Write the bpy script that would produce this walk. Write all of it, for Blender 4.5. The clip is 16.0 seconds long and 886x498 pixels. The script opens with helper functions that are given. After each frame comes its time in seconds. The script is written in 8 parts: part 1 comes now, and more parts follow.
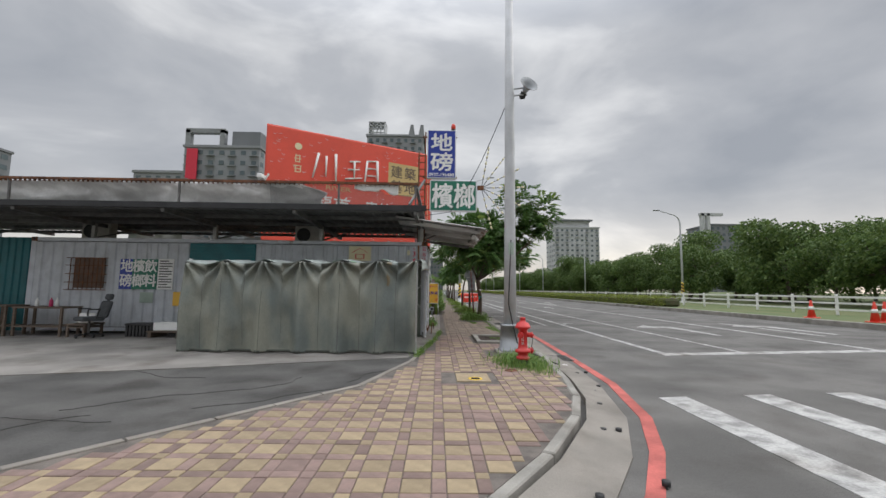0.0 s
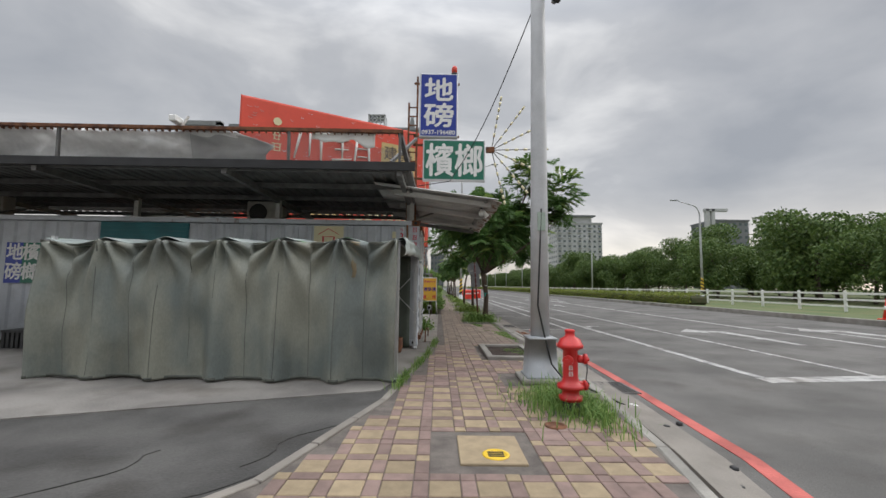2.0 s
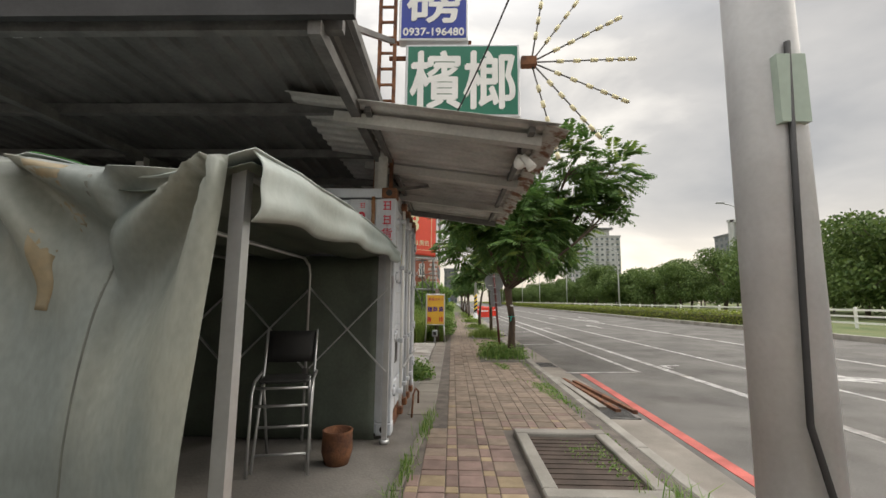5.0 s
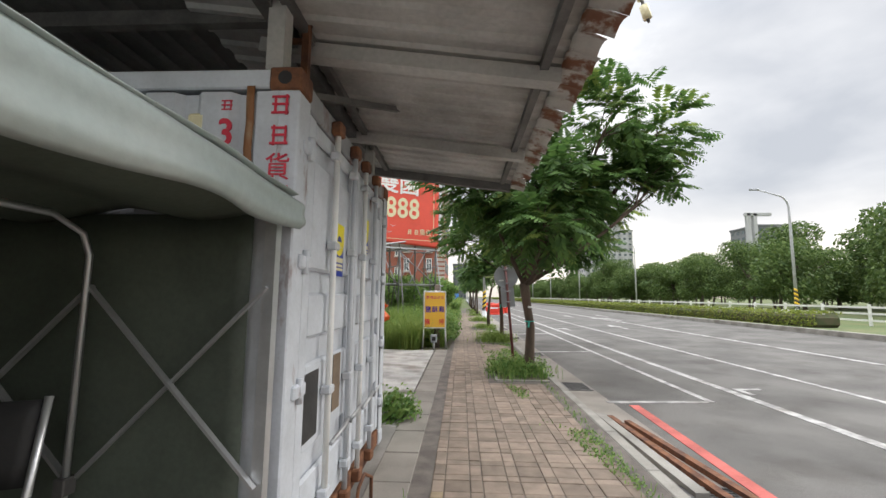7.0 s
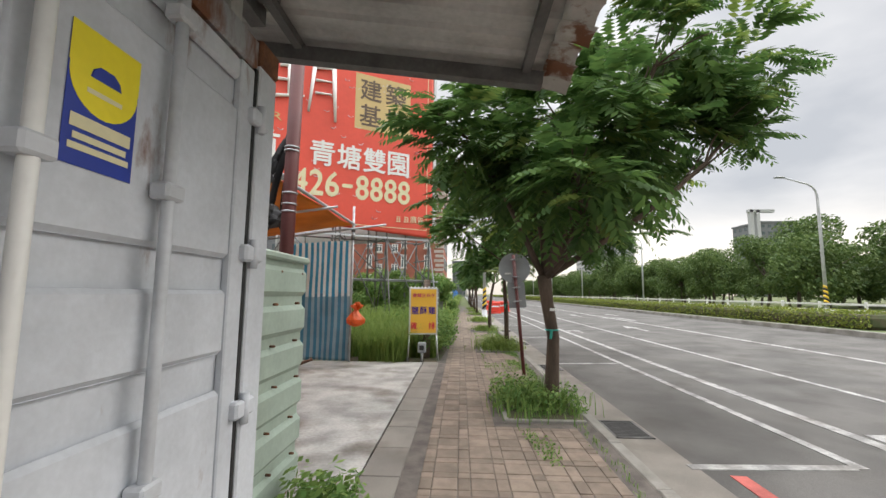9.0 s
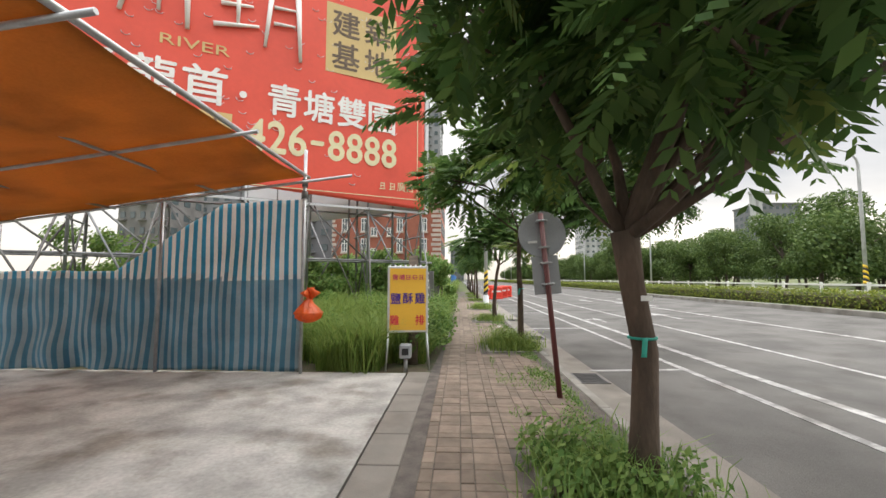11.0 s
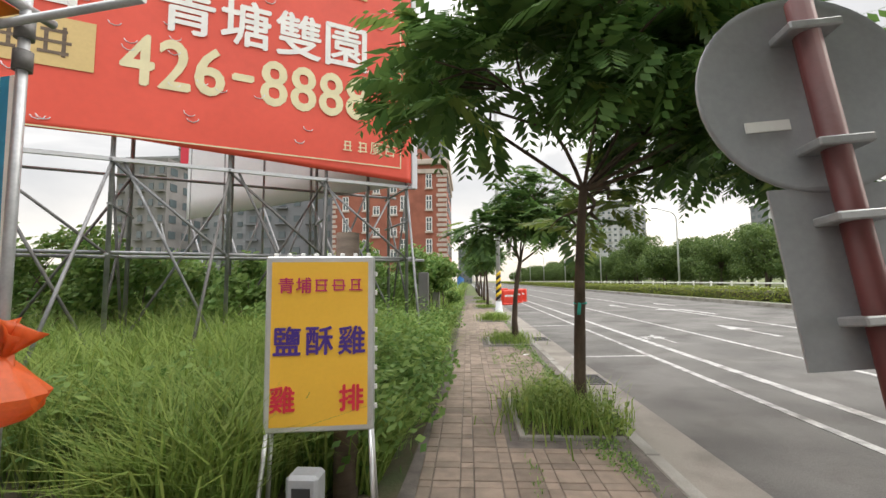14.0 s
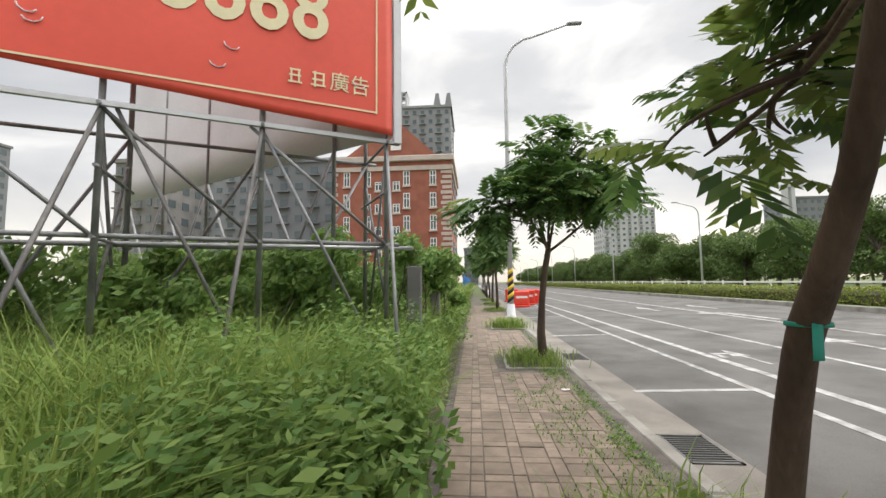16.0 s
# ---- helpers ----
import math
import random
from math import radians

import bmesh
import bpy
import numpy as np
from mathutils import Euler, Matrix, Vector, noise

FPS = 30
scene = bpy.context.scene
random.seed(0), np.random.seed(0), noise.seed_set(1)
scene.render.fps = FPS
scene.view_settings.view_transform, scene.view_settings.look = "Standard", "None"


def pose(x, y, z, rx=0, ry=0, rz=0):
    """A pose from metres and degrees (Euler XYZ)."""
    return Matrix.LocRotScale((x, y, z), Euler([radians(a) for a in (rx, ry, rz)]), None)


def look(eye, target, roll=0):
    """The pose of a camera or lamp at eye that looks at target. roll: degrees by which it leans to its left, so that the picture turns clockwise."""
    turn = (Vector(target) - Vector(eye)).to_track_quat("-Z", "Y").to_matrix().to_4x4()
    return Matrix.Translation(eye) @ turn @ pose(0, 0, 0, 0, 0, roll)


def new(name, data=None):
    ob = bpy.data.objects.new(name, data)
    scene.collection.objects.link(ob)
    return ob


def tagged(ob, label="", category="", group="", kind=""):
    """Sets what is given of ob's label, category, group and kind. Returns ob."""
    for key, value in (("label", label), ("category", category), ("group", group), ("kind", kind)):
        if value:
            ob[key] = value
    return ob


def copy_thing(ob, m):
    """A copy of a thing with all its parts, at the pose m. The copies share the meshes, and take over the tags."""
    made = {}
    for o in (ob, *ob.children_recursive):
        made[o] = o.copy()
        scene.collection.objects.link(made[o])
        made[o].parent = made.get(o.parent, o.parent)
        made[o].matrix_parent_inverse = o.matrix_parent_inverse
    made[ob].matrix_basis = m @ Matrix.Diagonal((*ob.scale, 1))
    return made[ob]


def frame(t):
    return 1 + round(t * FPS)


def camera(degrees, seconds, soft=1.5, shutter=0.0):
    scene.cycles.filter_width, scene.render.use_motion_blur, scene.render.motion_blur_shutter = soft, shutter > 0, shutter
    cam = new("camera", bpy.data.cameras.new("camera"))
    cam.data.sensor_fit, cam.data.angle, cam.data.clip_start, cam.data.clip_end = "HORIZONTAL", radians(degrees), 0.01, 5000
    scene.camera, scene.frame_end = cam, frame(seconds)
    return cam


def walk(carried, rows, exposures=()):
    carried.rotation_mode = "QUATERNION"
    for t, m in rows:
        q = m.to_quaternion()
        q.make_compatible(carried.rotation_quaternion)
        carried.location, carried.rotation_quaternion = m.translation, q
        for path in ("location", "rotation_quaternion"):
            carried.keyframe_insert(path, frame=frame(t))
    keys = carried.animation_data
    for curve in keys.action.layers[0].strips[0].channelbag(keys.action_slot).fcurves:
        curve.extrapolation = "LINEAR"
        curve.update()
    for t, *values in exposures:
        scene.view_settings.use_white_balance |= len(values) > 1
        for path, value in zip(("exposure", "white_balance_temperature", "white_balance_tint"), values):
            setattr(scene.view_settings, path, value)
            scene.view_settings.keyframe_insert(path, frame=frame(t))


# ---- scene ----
cam = camera(94.4, 16.0)
EXPOSURES = [(0.0, 0.26, 6400, 10), (2.0, 0.28, 6450, 10), (3.5, 0.36, 6700, 10), (4.5, 0.5, 7000, 10), (6.5, 1.04, 7300, 10), (6.8, 1.05, 6800, 10), (7.1, 1.05, 6500, 10), (8.0, 1.05, 6350, 10), (9.0, 0.98, 6650, 10), (9.5, 0.9, 6700, 10), (12.0, 1.12, 6800, 10), (14.5, 1.05, 6850, 10), (16.0, 0.95, 6800, 10)]
PATH = [
    (0, (0.668, 0.887, 1.275), (0.694, 2.877, 1.471), 0.7),
    (0.5, (0.713, 1.612, 1.246), (0.751, 3.602, 1.442), 0.6),
    (1, (0.752, 2.324, 1.248), (0.792, 4.314, 1.436), 0.7),
    (1.5, (0.776, 3.037, 1.235), (0.808, 5.028, 1.417), 0.7),
    (2, (0.786, 3.758, 1.243), (0.808, 5.75, 1.421), 0.8),
    (2.5, (0.767, 4.508, 1.256), (0.775, 6.499, 1.442), 0.8),
    (3, (0.792, 5.225, 1.274), (0.787, 7.214, 1.479), 0.8),
    (3.5, (0.824, 5.951, 1.298), (0.807, 7.938, 1.524), 0.8),
    (4, (0.888, 6.615, 1.324), (0.861, 8.599, 1.574), 0.8),
    (6.5, (1.117, 9.633, 1.448), (1.037, 11.617, 1.689), 0.5),
    (7, (1.172, 10.24, 1.461), (1.081, 12.225, 1.688), 0.6),
    (7.5, (1.198, 10.844, 1.454), (1.102, 12.829, 1.675), 0.5),
    (8, (1.222, 11.474, 1.459), (1.128, 13.46, 1.678), 0.5),
    (8.5, (1.225, 12.083, 1.473), (1.134, 14.069, 1.688), 0.6),
    (9, (1.264, 12.649, 1.465), (1.175, 14.635, 1.68), 0.6),
    (9.5, (1.235, 13.326, 1.474), (1.201, 15.324, 1.559), 0.7),
    (9.7, (1.236, 13.605, 1.455), (1.194, 15.603, 1.544), 0.6),
    (12, (1.241, 16.725, 1.388), (1.158, 18.716, 1.563), 0.1),
    (12.5, (1.269, 17.387, 1.412), (1.181, 19.377, 1.589), 0.0),
    (13, (1.293, 18.079, 1.428), (1.188, 20.068, 1.6), -0.6),
    (13.5, (1.324, 18.737, 1.424), (1.213, 20.727, 1.588), -0.4),
    (14, (1.32, 19.429, 1.433), (1.202, 21.419, 1.589), -0.5),
    (14.5, (1.351, 20.105, 1.439), (1.219, 22.095, 1.59), -0.5),
    (15, (1.329, 20.787, 1.411), (1.187, 22.776, 1.564), -0.5),
    (15.5, (1.296, 21.486, 1.38), (1.157, 23.475, 1.535), -0.6),
    (16, (1.298, 22.168, 1.359), (1.151, 24.156, 1.521), -0.7),
]
walk(cam, [(t, look(eye, target, roll)) for t, eye, target, roll in PATH], EXPOSURES)

# ---------------------------------------------------------------- light
world = bpy.data.worlds.new("sky")
scene.world = world
world.use_nodes = True
wn, wl = world.node_tree.nodes, world.node_tree.links
wn.clear()
w_out = wn.new("ShaderNodeOutputWorld")
w_bg = wn.new("ShaderNodeBackground")
w_sky = wn.new("ShaderNodeTexSky")
w_sky.sky_type = "NISHITA"
w_sky.sun_disc = False
w_sky.sun_elevation = radians(40)
w_sky.sun_rotation = radians(73)
w_sky.air_density, w_sky.dust_density = 1.2, 2.5
w_co = wn.new("ShaderNodeTexCoord")
w_map = wn.new("ShaderNodeMapping")
w_map.inputs["Scale"].default_value = (1.0, 1.0, 2.3)
w_n1 = wn.new("ShaderNodeTexNoise")
w_n1.inputs["Scale"].default_value, w_n1.inputs["Detail"].default_value, w_n1.inputs["Roughness"].default_value = 2.3, 7.0, 0.5
w_n1.inputs["Distortion"].default_value = 0.35
w_ramp = wn.new("ShaderNodeValToRGB")
cr = w_ramp.color_ramp
cr.elements[0].position, cr.elements[0].color = 0.28, (0.42, 0.445, 0.49, 1)
cr.elements[1].position, cr.elements[1].color = 0.68, (1.0, 1.0, 1.0, 1)
e = cr.elements.new(0.5)
e.color = (0.60, 0.615, 0.645, 1)
w_sep = wn.new("ShaderNodeSeparateXYZ")
w_hz = wn.new("ShaderNodeMapRange")
w_hz.inputs["From Min"].default_value, w_hz.inputs["From Max"].default_value = 0.0, 0.13
w_hz.inputs["To Min"].default_value, w_hz.inputs["To Max"].default_value = 0.62, 0.95
w_gain = wn.new("ShaderNodeMix")
w_gain.data_type, w_gain.blend_type = "RGBA", "MULTIPLY"
w_gain.inputs[0].default_value = 1.0
w_gain.inputs[7].default_value = (0.11, 0.11, 0.11, 1)
w_mix = wn.new("ShaderNodeMix")
w_mix.data_type = "RGBA"
wl.new(w_co.outputs["Generated"], w_map.inputs["Vector"])
wl.new(w_map.outputs["Vector"], w_n1.inputs["Vector"])
wl.new(w_n1.outputs["Fac"], w_ramp.inputs["Fac"])
wl.new(w_co.outputs["Generated"], w_sep.inputs[0])
wl.new(w_sep.outputs["Z"], w_hz.inputs["Value"])
wl.new(w_sky.outputs[0], w_gain.inputs[6])
wl.new(w_hz.outputs["Result"], w_mix.inputs[0])
wl.new(w_gain.outputs[2], w_mix.inputs[6])
wl.new(w_ramp.outputs["Color"], w_mix.inputs[7])
# an overcast sky is brightest overhead
w_zen = wn.new("ShaderNodeMapRange")
w_zen.interpolation_type = "SMOOTHSTEP"
w_zen.inputs["From Min"].default_value, w_zen.inputs["From Max"].default_value = 0.48, 0.98
w_zen.inputs["To Min"].default_value, w_zen.inputs["To Max"].default_value = 0.70, 3.0
wl.new(w_sep.outputs["Z"], w_zen.inputs["Value"])
w_mul = wn.new("ShaderNodeVectorMath")
w_mul.operation = "SCALE"
wl.new(w_mix.outputs[2], w_mul.inputs[0])
wl.new(w_zen.outputs[0], w_mul.inputs["Scale"])
# thin warm haze towards the horizon
w_low = wn.new("ShaderNodeMapRange")
w_low.interpolation_type = "SMOOTHSTEP"
w_low.inputs["From Min"].default_value, w_low.inputs["From Max"].default_value = 0.0, 0.24
w_low.inputs["To Min"].default_value, w_low.inputs["To Max"].default_value = 1.0, 0.0
wl.new(w_sep.outputs["Z"], w_low.inputs["Value"])
w_tint = wn.new("ShaderNodeMix")
w_tint.data_type = "RGBA"
w_tint.inputs[6].default_value, w_tint.inputs[7].default_value = (1, 1, 1, 1), (1.75, 1.62, 1.45, 1)
wl.new(w_low.outputs[0], w_tint.inputs[0])
w_warm = wn.new("ShaderNodeVectorMath")
w_warm.operation = "MULTIPLY"
wl.new(w_mul.outputs[0], w_warm.inputs[0])
wl.new(w_tint.outputs[2], w_warm.inputs[1])
wl.new(w_warm.outputs[0], w_bg.inputs["Color"])
w_bg.inputs["Strength"].default_value = 1.0
wl.new(w_bg.outputs[0], w_out.inputs[0])

sun = new("sun", bpy.data.lights.new("sun", "SUN"))
sun.data.energy, sun.data.angle, sun.data.color = 0.95, radians(45), (1.0, 0.96, 0.90)
sun.matrix_world = look((0, 0, 0), (-0.8, -0.25, -0.70))

# ---------------------------------------------------------------- materials
def mat(name, color, rough=0.8, var=0.25, scale=6.0, fine=60.0, bump=0.15, metal=0.0, color2=None, island=0.0, obj=0.0, stretch=(1, 1, 1), spec=0.5, stain=0.0):
    """Noise at two scales over a base colour; island and obj vary the tone piece by piece."""
    m = bpy.data.materials.new(name)
    m.use_nodes = True
    n, l = m.node_tree.nodes, m.node_tree.links
    b = n["Principled BSDF"]
    b.inputs["Roughness"].default_value, b.inputs["Metallic"].default_value = rough, metal
    b.inputs["Specular IOR Level"].default_value = spec
    tc = n.new("ShaderNodeTexCoord")
    mp = n.new("ShaderNodeMapping")
    mp.inputs["Scale"].default_value = stretch
    l.new(tc.outputs["Object"], mp.inputs["Vector"])
    big, small = n.new("ShaderNodeTexNoise"), n.new("ShaderNodeTexNoise")
    big.inputs["Scale"].default_value, big.inputs["Detail"].default_value = scale, 5
    small.inputs["Scale"].default_value, small.inputs["Detail"].default_value = fine, 3
    for t in (big, small):
        l.new(mp.outputs["Vector"], t.inputs["Vector"])
    c2 = color2 or tuple(c * (1 - var) for c in color)
    mix = n.new("ShaderNodeMix")
    mix.data_type = "RGBA"
    mix.inputs[6].default_value, mix.inputs[7].default_value = (*c2, 1), (*color, 1)
    rmp = n.new("ShaderNodeMapRange")
    rmp.inputs["From Min"].default_value, rmp.inputs["From Max"].default_value = 0.36, 0.62
    l.new(big.outputs["Fac"], rmp.inputs["Value"])
    l.new(rmp.outputs[0], mix.inputs[0])
    hsv = n.new("ShaderNodeHueSaturation")
    val = n.new("ShaderNodeMapRange")
    val.inputs["To Min"].default_value, val.inputs["To Max"].default_value = 1 - var * 0.7, 1 + var * 0.7
    l.new(small.outputs["Fac"], val.inputs["Value"])
    last = val.outputs[0]
    if island or obj:
        rnd = n.new("ShaderNodeNewGeometry") if island else n.new("ShaderNodeObjectInfo")
        r2 = n.new("ShaderNodeMapRange")
        amount = island or obj
        r2.inputs["To Min"].default_value, r2.inputs["To Max"].default_value = 1 - amount, 1 + amount
        l.new(rnd.outputs["Random Per Island" if island else "Random"], r2.inputs["Value"])
        mul = n.new("ShaderNodeMath")
        mul.operation = "MULTIPLY"
        l.new(last, mul.inputs[0])
        l.new(r2.outputs[0], mul.inputs[1])
        last = mul.outputs[0]
    l.new(last, hsv.inputs["Value"])
    l.new(mix.outputs[2], hsv.inputs["Color"])
    out = hsv.outputs[0]
    if stain:
        st = n.new("ShaderNodeTexNoise")
        st.inputs["Scale"].default_value, st.inputs["Detail"].default_value = 1.3, 8
        l.new(tc.outputs["Object"], st.inputs["Vector"])
        sr = n.new("ShaderNodeMapRange")
        sr.inputs["From Min"].default_value, sr.inputs["From Max"].default_value = 0.52, 0.68
        sr.inputs["To Max"].default_value = stain
        l.new(st.outputs["Fac"], sr.inputs["Value"])
        sm = n.new("ShaderNodeMix")
        sm.data_type, sm.blend_type = "RGBA", "MULTIPLY"
        sm.inputs[7].default_value = (0.5, 0.46, 0.42, 1)
        l.new(sr.outputs[0], sm.inputs[0])
        l.new(out, sm.inputs[6])
        out = sm.outputs[2]
    l.new(out, b.inputs["Base Color"])
    if bump:
        bp = n.new("ShaderNodeBump")
        bp.inputs["Strength"].default_value, bp.inputs["Distance"].default_value = bump, 0.01
        l.new(small.outputs["Fac"], bp.inputs["Height"])
        l.new(bp.outputs[0], b.inputs["Normal"])
    return m


def leaf_mat(name, color, color2, trans=0.35):
    """Leaf: tone differs leaf by leaf, part of the light comes through."""
    m = bpy.data.materials.new(name)
    m.use_nodes = True
    n, l = m.node_tree.nodes, m.node_tree.links
    b, o = n["Principled BSDF"], n["Material Output"]
    b.inputs["Roughness"].default_value = 0.55
    b.inputs["Specular IOR Level"].default_value = 0.3
    g = n.new("ShaderNodeNewGeometry")
    r = n.new("ShaderNodeMix")
    r.data_type = "RGBA"
    r.inputs[6].default_value, r.inputs[7].default_value = (*color, 1), (*color2, 1)
    l.new(g.outputs["Random Per Island"], r.inputs[0])
    l.new(r.outputs[2], b.inputs["Base Color"])
    t = n.new("ShaderNodeBsdfTranslucent")
    l.new(r.outputs[2], t.inputs["Color"])
    a = n.new("ShaderNodeMixShader")
    a.inputs[0].default_value = trans
    l.new(b.outputs[0], a.inputs[1])
    l.new(t.outputs[0], a.inputs[2])
    l.new(a.outputs[0], o.inputs[0])
    return m


def rusty(name, color, rust=(0.16, 0.06, 0.025), amount=0.5, rough=0.55, scale=3.0, stretch=(1, 1, 0.35), metal=0.0):
    """Painted steel with rust breaking through in patches and runs."""
    m = mat(name, color, rough, 0.15, 4.0, 50.0, 0.08, metal)
    n, l = m.node_tree.nodes, m.node_tree.links
    b = n["Principled BSDF"]
    src = b.inputs["Base Color"].links[0].from_socket
    tc = n.new("ShaderNodeTexCoord")
    mp = n.new("ShaderNodeMapping")
    mp.inputs["Scale"].default_value = stretch
    l.new(tc.outputs["Object"], mp.inputs["Vector"])
    t = n.new("ShaderNodeTexNoise")
    t.inputs["Scale"].default_value, t.inputs["Detail"].default_value, t.inputs["Roughness"].default_value = scale, 9, 0.65
    l.new(mp.outputs["Vector"], t.inputs["Vector"])
    r = n.new("ShaderNodeMapRange")
    lo = 0.75 - 0.35 * amount
    r.inputs["From Min"].default_value, r.inputs["From Max"].default_value = lo, lo + 0.09
    l.new(t.outputs["Fac"], r.inputs["Value"])
    x = n.new("ShaderNodeMix")
    x.data_type = "RGBA"
    x.inputs[7].default_value = (*rust, 1)
    l.new(r.outputs[0], x.inputs[0])
    l.new(src, x.inputs[6])
    l.new(x.outputs[2], b.inputs["Base Color"])
    return m


